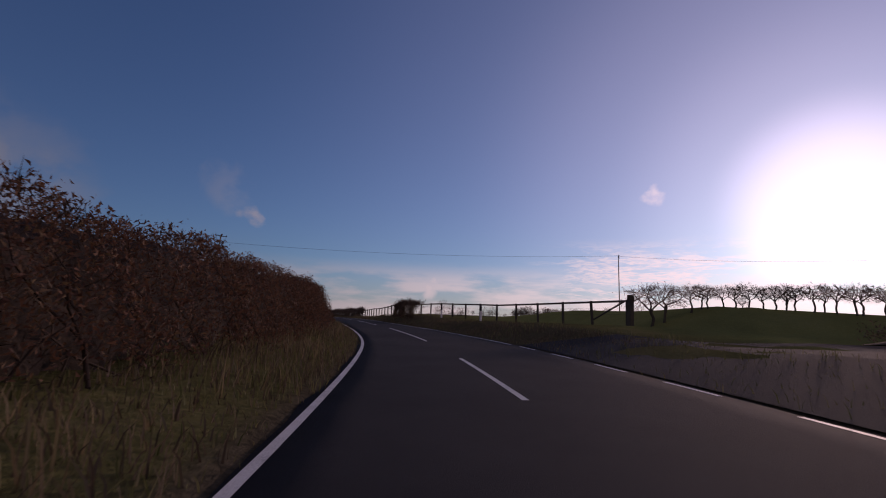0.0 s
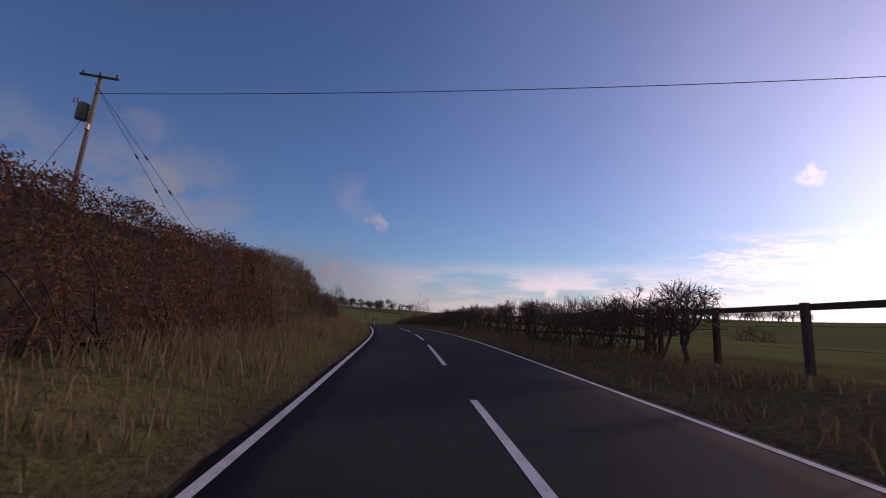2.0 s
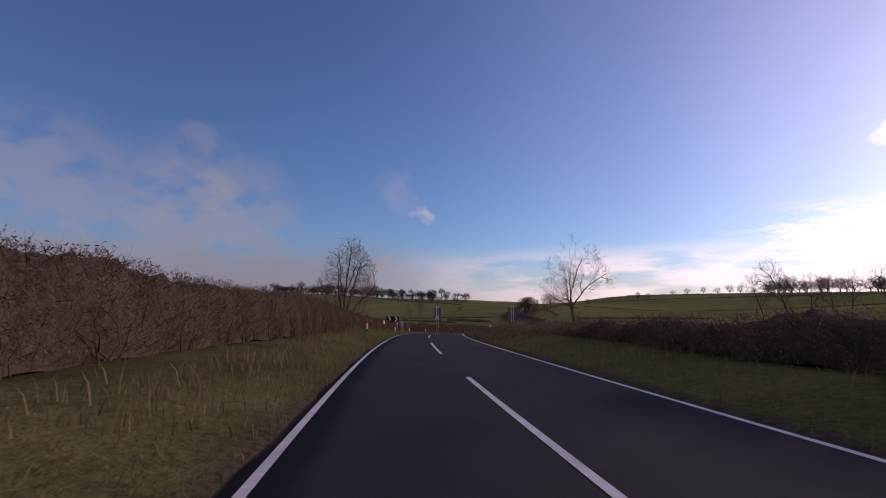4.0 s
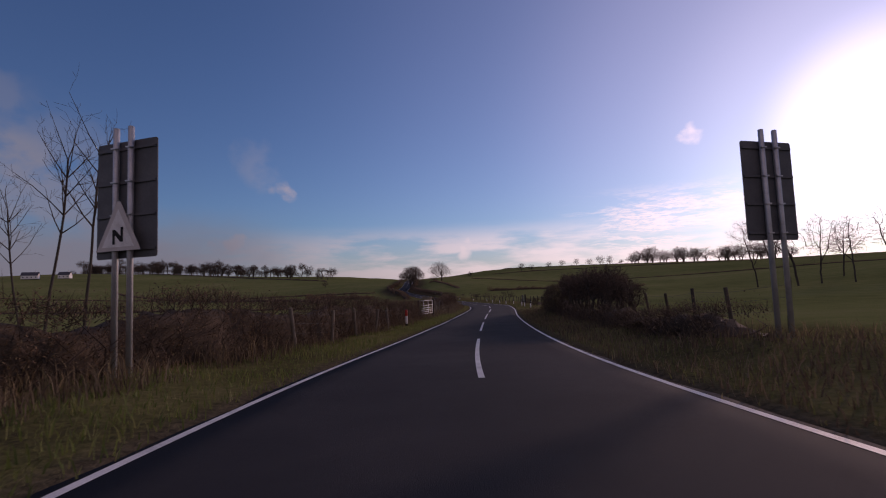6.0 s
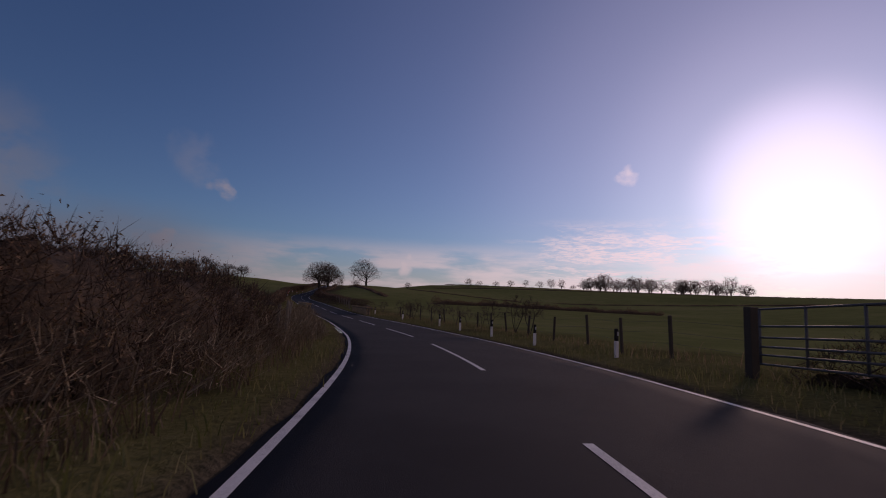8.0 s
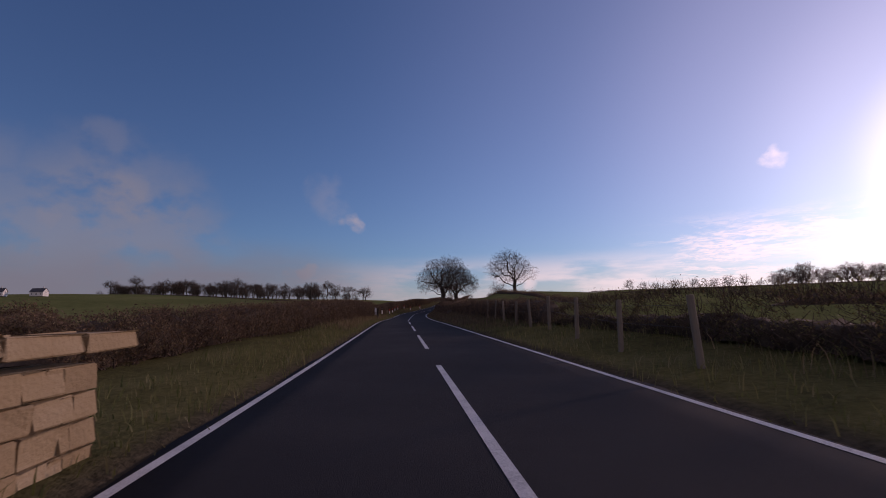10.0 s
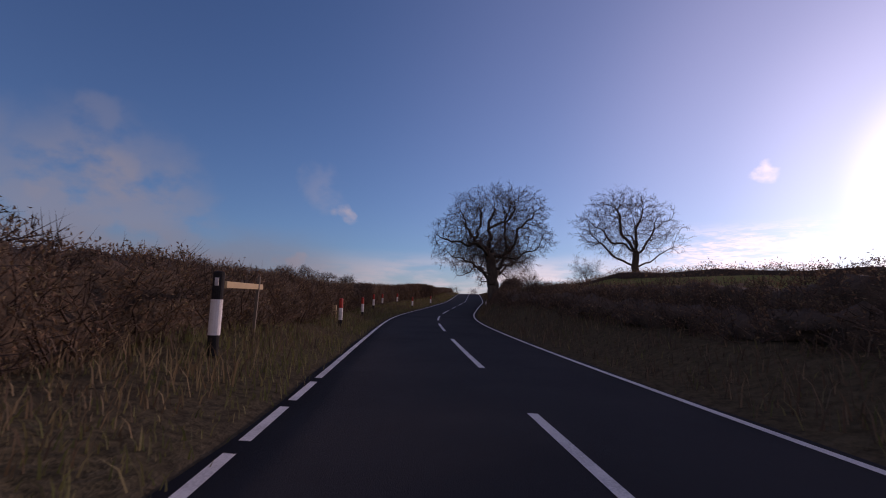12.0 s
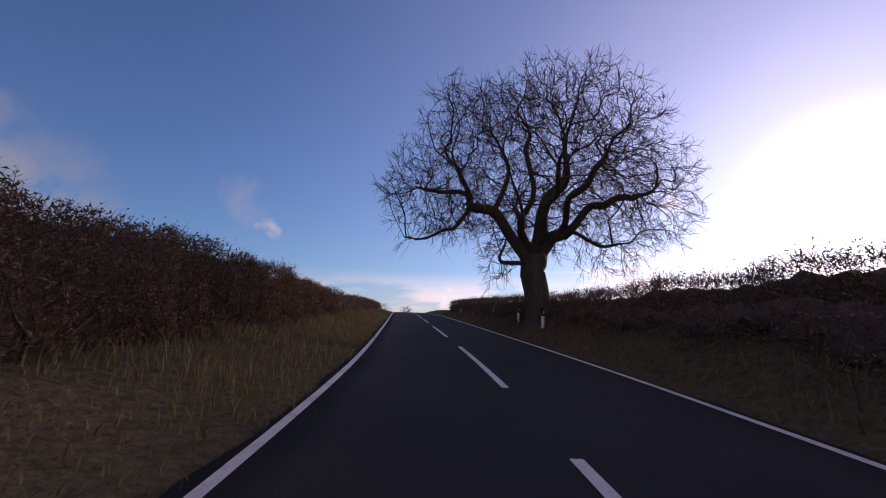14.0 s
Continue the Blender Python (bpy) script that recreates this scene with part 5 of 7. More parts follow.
sycamore = tree("upright bare sycamore fanning out behind the hedge", -69.75, 186.4, dict(seed=41, trunk_r=0.2,
     lobes=[(0.55, 0, 4.3, 4.2, 3.6, 2.6), (1.0, 0, 6.7, 3.2, 2.8, 2.7), (1.2, 0, 8.7, 1.7, 1.6, 1.6), (3.3, 0, 2.2, 1.2, 1.2, 0.8), (3.0, 0, 5.9, 1.8, 1.8, 2.2)], floor_z=1.2,
     stems=[[(0, 0, -0.3), (0.05, 0, 1.0), (0.1, 0, 2.9), (0.4, 0, 4.9), (0.75, 0, 7.0), (1.1, 0, 8.8)], [(0, 0, -0.1), (-0.3, 0.1, 1.6), (-0.6, 0.2, 3.6), (-0.9, 0.2, 6.1), (-1.1, 0.2, 7.4)],
            [(0.02, 0, 0.4), (0.5, -0.2, 1.2), (1.1, -0.4, 3.4), (2.1, -0.4, 5.7), (2.8, -0.4, 7.3)], [(0.05, 0, 0.6), (0.7, 0.4, 1.5), (1.9, 0.6, 3.2), (3.2, 0.6, 4.0), (4.3, 0.6, 4.9)], [(0, 0, 0.3), (0.9, -0.5, 1.2), (2.1, -0.9, 1.9), (3.4, -1.0, 2.1)],
            [(-0.2, 0.05, 1.0), (-0.8, -0.4, 1.9), (-1.75, -0.6, 3.1), (-3.0, -0.6, 4.3), (-3.7, -0.6, 5.2)], [(0, 0, 0.4), (-0.8, 0.3, 1.0), (-2.1, 0.5, 1.75), (-3.5, 0.6, 2.5), (-4.1, 0.6, 3.2)], [(-0.45, 0.1, 2.6), (-1.0, 0.5, 3.6), (-2.0, 0.7, 4.9), (-3.2, 0.7, 6.0)],
            [(0.05, 0, 1.2), (0.1, 1.0, 2.6), (0.3, 1.9, 4.6)], [(0.05, 0, 1.2), (0.3, -1.1, 2.8), (0.4, -2.0, 4.6)], [(0.2, 0, 3.6), (0.9, 0.2, 5.4), (1.8, 0.3, 7.2)], [(0.2, 0, 3.4), (-0.2, -0.4, 5.4), (-0.3, -0.6, 7.6)]],
     girth=[(0.155, 0.034), (0.1, 0.028), (0.088, 0.028), (0.074, 0.021), (0.05, 0.017), (0.062, 0.021), (0.054, 0.017), (0.05, 0.017), (0.06, 0.02), (0.06, 0.02), (0.05, 0.02), (0.05, 0.02)],
     attract=4200, step=0.23, kill=0.36, wander=0.16, tropism=(0, 0, 0.2), tip_r=0.0125, twigs=2, twig_bend=0.10, twig_len=(0.25, 0.6), gnarl=0.03, most=10000), twig=M_PALE_TWIG)
sycamore.scale = (0.84, 0.84, 1.02)
tree("bare young tree on the roadside bank", -44.5, 178.5, dict(seed=47, trunk_h=2.6, trunk_r=0.15, centre=(-0.4, 0, 5.0), radii=(3.3, 3.2, 3.6), lift=(0.0, 0.03, 0.0, -0.02, -0.03, 0.0),
     wobble=(0.06, 0.14, 0.2, 0.24, 0.28, 0.3), angle=(36, 70), counts=(6, 6, 5, 4, 3), limb_len=(2.4, 3.4, 2.2, 1.2, 0.7, 0.4)), twig=M_PALE_TWIG)
SAPLING = dict(trunk_h=6.2, trunk_r=0.045, centre=(0, 0, 4.6), radii=(1.7, 1.7, 3.6), lift=(0.0, 0.10, 0.08, 0.05), wobble=(0.03, 0.07, 0.14, 0.2), angle=(32, 50), counts=(13, 4, 2), limb_len=(6.4, 1.9, 0.7, 0.35))
for k, (sx, sy, s) in enumerate(((-74.2, 220.3, 1.05), (-73.0, 217.6, 0.85), (-74.9, 219.0, 0.7))):
    t = tree("thin bare sapling in the hedge bottom", sx, sy, dict(SAPLING, seed=60 + k), group="saplings by the sign")
    t.scale = (s, s, s)


def wind_spec(seed, lean, fork):
    """A tall hillside tree with its top swept to one side."""
    stems = [[(0, 0, -0.5), (0.4 * lean, 0, 3.0), (1.6 * lean, 0, 6.5), (2.6 * lean, 0, 9.5)]]
    stems += [[(0.7 * lean, 0, 4.2), (1.2 * lean + 1.8 * fork, 0.6, 6.6), (1.2 * lean + 2.2 * fork, 0.6, 8.2)], [(1.6 * lean, 0, 6.5), (0.6 * lean - 1.4 * fork, -0.7, 8.2)]]
    return dict(seed=seed, trunk_r=0.14, lobes=[(3.0 * lean, 0, 10.2, 2.7, 2.4, 3.0), (2.0 * lean + 1.6 * fork, 0.4, 7.6, 2.6, 2.4, 2.2), (3.4 * lean, 0, 7.4, 2.6, 2.0, 1.8), (0.4 * lean - 1.2 * fork, 0, 6.4, 1.6, 1.6, 1.6)], stems=stems,
                attract=950, step=0.34, kill=0.6, reach=4, wander=0.32, tip_r=0.016, twigs=2, twig_len=(0.5, 1.1), floor_z=3.4, tropism=(0.16 * lean, 0, 0.06), gnarl=0.07)


for k, (sx, sy, s, lean, fork) in enumerate(((7.0, 326, 1.25, -0.7, 1), (12.5, 320, 1.6, -1.0, -1), (19.0, 322, 1.25, 0.2, 1), (23.5, 318, 1.15, -0.2, -1), (36, 338, 1.25, 0.3, 1), (44, 333, 1.3, -0.5, 1), (30.5, 283, 0.9, 0.3, -1), (16.5, 335, 1.4, -0.6, 1))):
    t = tree("tall windswept bare tree on the hillside", sx, sy, wind_spec(70 + k, lean, fork), group="windswept hillside trees")
    t.scale = (1.0 * s, 1.0 * s, 0.98 * s)

# loose thorn bushes of the straggling hedges
def bush_models():
    out = []
    for k in range(4):
        stems = [[(0, 0, -0.15), (0.05, 0, 0.25), (0.12 * math.cos(k), 0.1, 0.7)]] + [[(0, 0, 0.1), (0.35 * math.cos(2.1 * j + k), 0.35 * math.sin(2.1 * j + k), 0.9)] for j in range(3)]
        thick, thin = colony(500 + k, [(0, 0, 1.45, 1.0, 0.8, 0.62), (0.3 - 0.2 * k, 0, 1.8, 0.6, 0.5, 0.45)], stems, 0.045, attract=120, step=0.15, kill=0.24, reach=1.4, wander=0.3, tip_r=0.007, twigs=2, twig_len=(0.18, 0.5), floor_z=0.5, side_r=0.03)
        V1, F1 = tubes([(a[[0, len(a) // 2, -1]], r[[0, len(a) // 2, -1]], 3) if len(a) < 9 else (a, r, 3) for a, r, _ in thick + [t for t in thin if len(t[0]) != 5]])
        V2, F2 = tubes([(a[::2], r[::2] * 1.4, 3) for a, r, _ in thin if len(a) == 5])
        rng = np.random.default_rng(540 + k)
        ends = np.array([a[-1] for a, r, _ in thin])
        ends = ends[rng.integers(0, len(ends), 560)]
        V3, F3 = rand_quads(rng, ends + rng.normal(0, 0.07, ends.shape), 0.03)
        F2 = np.concatenate([F2[:, :3], F2[:, [0, 2, 3]], F3 + len(V2)])
        V2 = np.concatenate([V2, V3])
        out.append((mesh_from("trunk", V1, F1, [M_BARK]), mesh_from("crown", V2, F2, [M_TWIG])))
    return out


BUSH = bush_models()


def bush(x, y, s, k, label, group, lift=0.0):
    ob = thing("thorn_bush", label, "bush", group, at=(x, y, land1(x, y) + lift))
    ob.rotation_euler, ob.scale = (0, 0, k * 1.9), (s, s, s * (0.9 + 0.07 * (k % 4)))
    for nm, me in zip(("trunk", "crown"), BUSH[k % 4]):
        child(new(nm, me), ob)


def thorn_models():
    """Old cut hawthorns: twisted bare trunks under a flat clipped head."""
    out = []
    for k in range(5):
        a = 1.3 * k
        stems = [[(0, 0, -0.2), (0.10 * math.cos(a), 0.05, 0.35), (-0.08 * math.sin(a), 0.02, 0.75), (0.05, 0, 1.1)],
                 [(-0.06 * math.sin(a), 0, 0.7), (0.35, 0.12 * math.cos(a), 1.05), (0.5, 0.1, 1.4)], [(0, 0, 0.8), (-0.3, -0.1, 1.1), (-0.62, 0.1 * math.sin(a), 1.35)], [(0.04, 0, 1.0), (0.05, 0.2, 1.5)]]
        thick, thin = colony(560 + k, [(0, 0, 1.55, 1.05, 0.5, 0.36), (0.3 * math.cos(a), 0, 1.7, 0.7, 0.45, 0.3), (-0.3, 0, 1.2, 0.8, 0.4, 0.35)], stems, 0.06, attract=420, step=0.10, kill=0.14, reach=1.2, wander=0.4, tip_r=0.008, twigs=2,
                             twig_len=(0.12, 0.34), floor_z=0.9, side_r=0.03, gnarl=0.10, girth=[(0.063, 0.035), (0.035, 0.014), (0.035, 0.014), (0.028, 0.014)])
        V1, F1 = tubes([(p, r, 5) for p, r, _ in thick])
        V2, F2 = tubes([(p[::2], r[::2] * 1.3, 3) for p, r, _ in thin if len(p) == 5] + [(p, r, 3) for p, r, _ in thin if len(p) > 5])
        rng = np.random.default_rng(580 + k)
        ends = np.array([p[-1] for p, r, _ in thin])
        ends = ends[rng.integers(0, len(ends), 900)]
        V3, F3 = rand_quads(rng, ends + rng.normal(0, 0.06, ends.shape), 0.026)
        F2 = np.concatenate([F2[:, :3], F2[:, [0, 2, 3]], F3 + len(V2)])
        out.append((mesh_from("trunk", V1, F1, [M_BARK]), mesh_from("crown", np.concatenate([V2, V3]), F2, [M_TWIG])))
    return out


THORN = thorn_models()


def thorn(x, y, s, k, label, group, wide=1.0, turn=None):
    ob = thing("thorn_tree", label, "tree", group, at=(x, y, land1(x, y)))
    ob.rotation_euler, ob.scale = (0, 0, (k % 2) * 3.14 + 0.2 * math.sin(k) if turn is None else turn + (k % 2) * 3.14), (s * wide, s, s)
    for nm, me in zip(("trunk", "crown"), THORN[k % 5]):
        child(new(nm, me), ob)


rngb = np.random.default_rng(77)
for k in range(32):
    y = 80.4 + 1.04 * k + rngb.normal(0, 0.2)
    thorn(float(xc(y)) + 5.2 + rngb.normal(0, 0.2), y, rngb.uniform(0.66, 0.86) * (1.1 if y < 82 else 0.92 if y < 88 else 1.0), k, "bare old hawthorn leaning through a rail fence", "straggling hawthorn hedge", 1.0, 1.9)
for k in range(9):
    y = 81.0 + 0.84 * k
    bush(float(xc(y)) + 5.0 + rngb.normal(0, 0.2), y, rngb.uniform(0.6, 0.72), k, "dense hawthorn bush at the end of the rail fence", "hawthorns at the fence corner")
for k in range(38):
    x, y = 11.2 + 0.6 * k + rngb.normal(0, 0.1), 24.6 - 0.07 * k + rngb.normal(0, 0.15)
    if k != 2:
        thorn(x, y, (3.45 + 0.014 * k + rngb.normal(0, 0.04) - land1(x, y)) / 1.98, k, "old cut hawthorn with a twisted trunk and clipped head", "laid thorn hedge by the side road", 1.35)
for k in range(9):
    y = 44.7 + 0.98 * k
    bush(float(xc(y)) + 4.8 + rngb.normal(0, 0.15), y, rngb.uniform(0.66, 0.8), k, "spreading hawthorn bush over the rail fence", "hawthorns by the rail fence")
for k in range(34):
    y = 414 + 0.78 * k
    if y < 424:
        bush(float(xc(y)) + 4.7 + rngb.normal(0, 0.15), y, rngb.uniform(0.42, 0.56) * (1.2 if y > 422.3 else 1.0), k, "bare thorn bush on top of the bank", "thorn hedge on the high bank")
for k in range(27):
    y = 421.5 + 0.68 * k + rngb.normal(0, 0.1)
    x = float(xc(y)) + 4.75 + rngb.normal(0, 0.12)
    thorn(x, y, (float(zr(y)) + float(lin(y, (421, 2.35), (424, 2.5), (426, 2.42), (431, 2.38), (437, 2.25), (440, 1.8))) + rngb.normal(0, 0.08) - land1(x, y)) / 1.98, k, "old hedgerow hawthorn with bare woody stems on a bank", "hawthorns on the high bank", 1.1, 1.57)
for k in range(9):
    y = 92.5 + 1.9 * k
    bush(float(xc(y) + off_l1(y)) - 0.6, y, rngb.uniform(0.7, 1.0), k + 1, "tangled bare thorn bush in front of a pale fence", "thorn bushes by the pale fence")
for k in range(24):
    y = 225.5 + 0.66 * k + rngb.normal(0, 0.15)
    x = float(xc(y)) + 6.1 + rngb.normal(0, 0.15)
    thorn(x, y, (float(zr(y)) + float(lin(y, (225, 1.7), (229, 2.35), (241, 2.6))) + rngb.normal(0, 0.12) - land1(x, y)) / 1.98, k, "gnarled hawthorn stump sprouting bare shoots", "row of gnarled hawthorns", 0.9, 1.57)
for k in range(14):
    y = 240 + 0.75 * k
    bush(float(xc(y)) + 5.8 + rngb.normal(0, 0.3), y, float(lin(y, (240, 0.72), (245, 0.9), (250, 0.7))) * rngb.uniform(0.85, 1.1), k, "bare thorn bush rising out of the thicket", "bushes of the roadside thicket")
for k in range(26):
    y = 205 + 3.0 * k
    if 246 < y < 254:
        continue
    bush(float(xc(y)) - 6.9 + rngb.normal(0, 0.4), y, rngb.uniform(0.5, 0.8), k + 3, "small bare bush among dry weeds by the fence", "bushes along the field fence")


for k in range(16):
    y = 300 + 2.3 * k + rngb.normal(0, 0.6)
    bush(float(xc(y)) + 7.6 + rngb.normal(0, 0.9), y, rngb.uniform(0.55, 0.95), k + 1, "dark bare scrub bush beyond the field fence", "scrub beyond the bend")


# ---- far woods ----
def far_models():
    """Round-headed trees, then tall flat-topped ones on long bare trunks."""
    out = []
    for k in range(8):
        pine = k > 4
        w, h = (3.9, 4.4, 3.6, 4.1, 3.4, 3.4, 3.9, 3.0)[k], (3.9, 3.5, 4.2, 3.7, 3.4, 1.5, 1.7, 1.9)[k]
        top = (5.6, 5.1, 6.0, 5.6, 5.9, 8.6, 8.0, 8.8)[k]
        stems = [[(0, 0, -0.5), (0.2, 0.1, 2.0), (-0.1, 0, top - h * 0.8)]]
        stems += [[(0, 0, top - h * 0.9), (0.5 * w * math.cos(j * 1.26 + k), 0.5 * w * math.sin(j * 1.26 + k), top - h * 0.2)] for j in range(5)]
        thick, thin = colony(300 + k, [(0, 0, top, w, w, h), (0.35 * w, -0.2 * w, top + 0.3 * h, 0.6 * w, 0.6 * w, 0.6 * h), (-0.5 * w, 0.3 * w, top - 0.3 * h, 0.6 * w, 0.6 * w, 0.5 * h)], stems, 0.32,
                             attract=230, step=0.6, kill=0.85, reach=5, tip_r=0.05, twigs=2, twig_len=(0.6, 1.2), side_r=0.14, floor_z=top - h * 1.05, gnarl=0.25, wander=0.35)
        thin = thin[::3]
        fat = [(p[[0, -1]], np.maximum(r, 0.05)[[0, -1]], 3) if len(p) < 4 else (p[[0, 2, -1]], np.maximum(r, 0.05)[[0, 2, -1]], 3) for p, r, _ in thin]
        V1, F1 = tubes([(p, np.maximum(r, 0.06), 4) for p, r, q in thick])
        V2, F2 = tubes(fat)
        rng = np.random.default_rng(330 + k)
        ends = np.array([p[-1] for p, r, _ in thin])
        ends = np.repeat(ends, max(1, int((1500 if pine else 1000) / len(ends))), 0)
        way = rng.normal(0, 1, ends.shape) + (0, 0, 0.3)
        V3, F3 = spikes(rng, ends + rng.normal(0, 0.4, ends.shape), way * 0.4, 0.035)
        F2 = np.concatenate([F2[:, :3], F2[:, [0, 2, 3]], F3 + len(V2)])
        V2 = np.concatenate([V2, V3])
        out.append((mesh_from("trunk", V1, F1, [M_BARK]), mesh_from("crown", V2, F2, [M_TWIG])))
    return out


FAR = far_models()


def far_tree(x, y, s, k, label, group, pines=False):
    ob = thing("tree", label, "tree", group, at=(x, y, land1(x, y) - 0.2))
    ob.rotation_euler = (0, 0, k * 1.7)
    ob.scale = (1.2 * s, 1.2 * s, s * (0.85 + 0.1 * (k % 4)))
    for nm, me in zip(("trunk", "crown"), FAR[(k * 3 + (k // 7)) % (8 if pines else 5)]):
        child(new(nm, me), ob)
    return ob


rngw = np.random.default_rng(9)
# the wood on the skyline ahead and to the left, seen over the fields
for k in range(190):
    f = k / 189
    x, y = -650 + 445 * f + rngw.normal(0, 6), 925 - 235 * f + rngw.normal(0, 12)
    if 0.15 < f < 0.19 or 0.22 < f < 0.245 or 0.28 < f < 0.31 or 0.94 < f < 0.96:
        continue
    far_tree(x, y, (1.55 - 0.55 * f) * rngw.uniform(0.55, 1.2), k, "dark bare tree of a shelter wood on the skyline", "shelter wood on the left skyline", True)
# the row and the clump on the right skyline
for k in range(13):
    x = 40 + 9.5 * k + rngw.normal(0, 3)
    if k in (2, 5, 9):
        continue
    far_tree(x, 785 + rngw.normal(0, 6), rngw.uniform(0.7, 1.1), k, "small bare tree in a hedgerow on the skyline", "hedgerow trees on the right skyline")
for k in range(34):
    x, y = 134 + 4.6 * k + rngw.normal(0, 4), 805 - 1.9 * k + rngw.normal(0, 12)
    far_tree(x, y, rngw.uniform(1.35, 2.0), k, "tall bare tree of a dense clump on the skyline", "clump of trees on the right skyline")
for k in (1, 4, 5, 9, 13):
    x, y = 120 + 12 * k + rngw.normal(0, 4), 330 - 16 * k + rngw.normal(0, 8)
    far_tree(x, y, rngw.uniform(0.6, 0.95), k + 1, "bare tree in a distant field hedge", "trees of the far field hedge")
for k, (x, y, s) in enumerate(((-2, 196, 0.75), (12, 188, 0.8), (24, 176, 0.6), (-14, 640, 0.7), (-4, 650, 0.6), (-150, 500, 0.4), (-121, 640, 0.7), (-112, 655, 0.6), (-60, 300 + 330, 0.6))):
    far_tree(x, y, s, k, "lone bare tree in the fields", "scattered field trees")


def far_hedge(label, a, b, h, seed, wide=1.4, leaf=14, size=0.16):
    """A low field hedge between two points of the plan: many twigs on a rounded core."""
    rng = np.random.default_rng(seed)
    a, b = np.array(a, float), np.array(b, float)
    L = np.linalg.norm(b - a)
    n = int(L * leaf * 2.2)
    t = rng.uniform(0, 1, n)
    nx, ny = -(b - a)[1] / L, (b - a)[0] / L
    c = rng.uniform(-0.5, 0.5, n) * wide
    x, y = a[0] + (b - a)[0] * t + nx * c, a[1] + (b - a)[1] * t + ny * c
    hh = h * (0.8 + 0.25 * np.sin(t * L * 0.5 + seed)) * np.sqrt(np.maximum(0.1, 1 - (c / wide * 1.8) ** 2))
    z = land(x, y) + hh * rng.uniform(0.1, 1, n) * (0.75 + 0.4 * np.sin(t * L * 1.7) * np.sin(t * L * 0.63 + seed)) + np.abs(rng.normal(0, 0.18, n))
    ob = thing("hedge", label, "hedge")
    V, F = rand_quads(rng, np.stack([x, y, z], -1), size)
    array_part("foliage", V, F, M_BROWN, ob, kind="stuff")
    # rounded dark sheet below the leaves, in place of a dense shaded inside
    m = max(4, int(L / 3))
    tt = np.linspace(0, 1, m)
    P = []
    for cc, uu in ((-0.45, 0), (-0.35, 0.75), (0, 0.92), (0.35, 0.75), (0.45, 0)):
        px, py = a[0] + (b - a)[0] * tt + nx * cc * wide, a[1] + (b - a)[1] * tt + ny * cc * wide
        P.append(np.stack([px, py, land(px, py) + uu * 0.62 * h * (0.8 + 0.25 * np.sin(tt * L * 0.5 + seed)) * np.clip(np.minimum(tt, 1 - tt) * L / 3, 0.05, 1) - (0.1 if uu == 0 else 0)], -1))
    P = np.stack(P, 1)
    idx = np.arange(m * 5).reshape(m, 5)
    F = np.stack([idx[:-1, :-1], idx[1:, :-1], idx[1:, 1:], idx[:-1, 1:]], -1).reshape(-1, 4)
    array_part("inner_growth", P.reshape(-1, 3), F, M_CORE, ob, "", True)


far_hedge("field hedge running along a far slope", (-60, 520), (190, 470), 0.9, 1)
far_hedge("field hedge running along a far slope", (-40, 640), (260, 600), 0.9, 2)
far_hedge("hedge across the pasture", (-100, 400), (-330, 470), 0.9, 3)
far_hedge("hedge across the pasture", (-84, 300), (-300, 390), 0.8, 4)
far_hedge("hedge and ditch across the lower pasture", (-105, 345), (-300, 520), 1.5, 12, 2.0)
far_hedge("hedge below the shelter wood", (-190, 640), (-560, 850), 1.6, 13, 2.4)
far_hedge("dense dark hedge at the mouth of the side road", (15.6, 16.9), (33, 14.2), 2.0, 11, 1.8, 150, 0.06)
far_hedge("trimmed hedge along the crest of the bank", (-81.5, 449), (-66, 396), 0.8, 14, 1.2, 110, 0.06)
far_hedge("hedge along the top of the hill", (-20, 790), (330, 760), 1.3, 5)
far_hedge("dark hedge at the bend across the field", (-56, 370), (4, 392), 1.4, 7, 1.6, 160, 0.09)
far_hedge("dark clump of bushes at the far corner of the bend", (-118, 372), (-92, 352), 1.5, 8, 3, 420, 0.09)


# ---- posts, signs, fences ----
def marker_post(x, y, top_mat, h=0.95, label="", tilt=(0, 0), cap="rounded", w=0.052, bands=True, dark_foot=True, group="roadside marker posts"):
    ob = thing("marker_post", label, "marker post", group, at=(x, y, land1(x, y) - 0.03))
    ob.rotation_euler = (radians(tilt[0]), radians(tilt[1]), math.atan2(0.3, 1))
    a, b = (0.24 * h, 0.66 * h) if dark_foot else (0.0, 0.6 * h)
    if dark_foot:
        part("foot_band", lathe([(w, 0), (w, a)]), M_BLACK, ob, smooth=False)
    part("white_band", lathe([(w * 1.06, a), (w * 1.06, b)]), M_WHITE, ob)
    part("top_band", lathe([(w, b), (w, h - 0.04), (w * 0.9, h - 0.012), (w * 0.5, h)]), top_mat, ob)
    if bands:
        part("reflector", boxed((0.05, 0.012, 0.11), pose(0, -w - 0.004, h - 0.15), 0.003), M_STEEL if top_mat is M_BLACK else M_RED, ob)
    return ob


for x, y, h in ((-62.7, 178.5, 1.2), (-67.0, 194.2, 1.05), (-68.15, 201.5, 1.0), (-68.5, 208.7, 0.9)):
    marker_post(x, y, M_RED, h, "red, white and black plastic marker post on the verge", w=0.075)
marker_post(-66.35, 235.3, M_RED, 1.08, "white marker post with a red top by the fence", w=0.075)
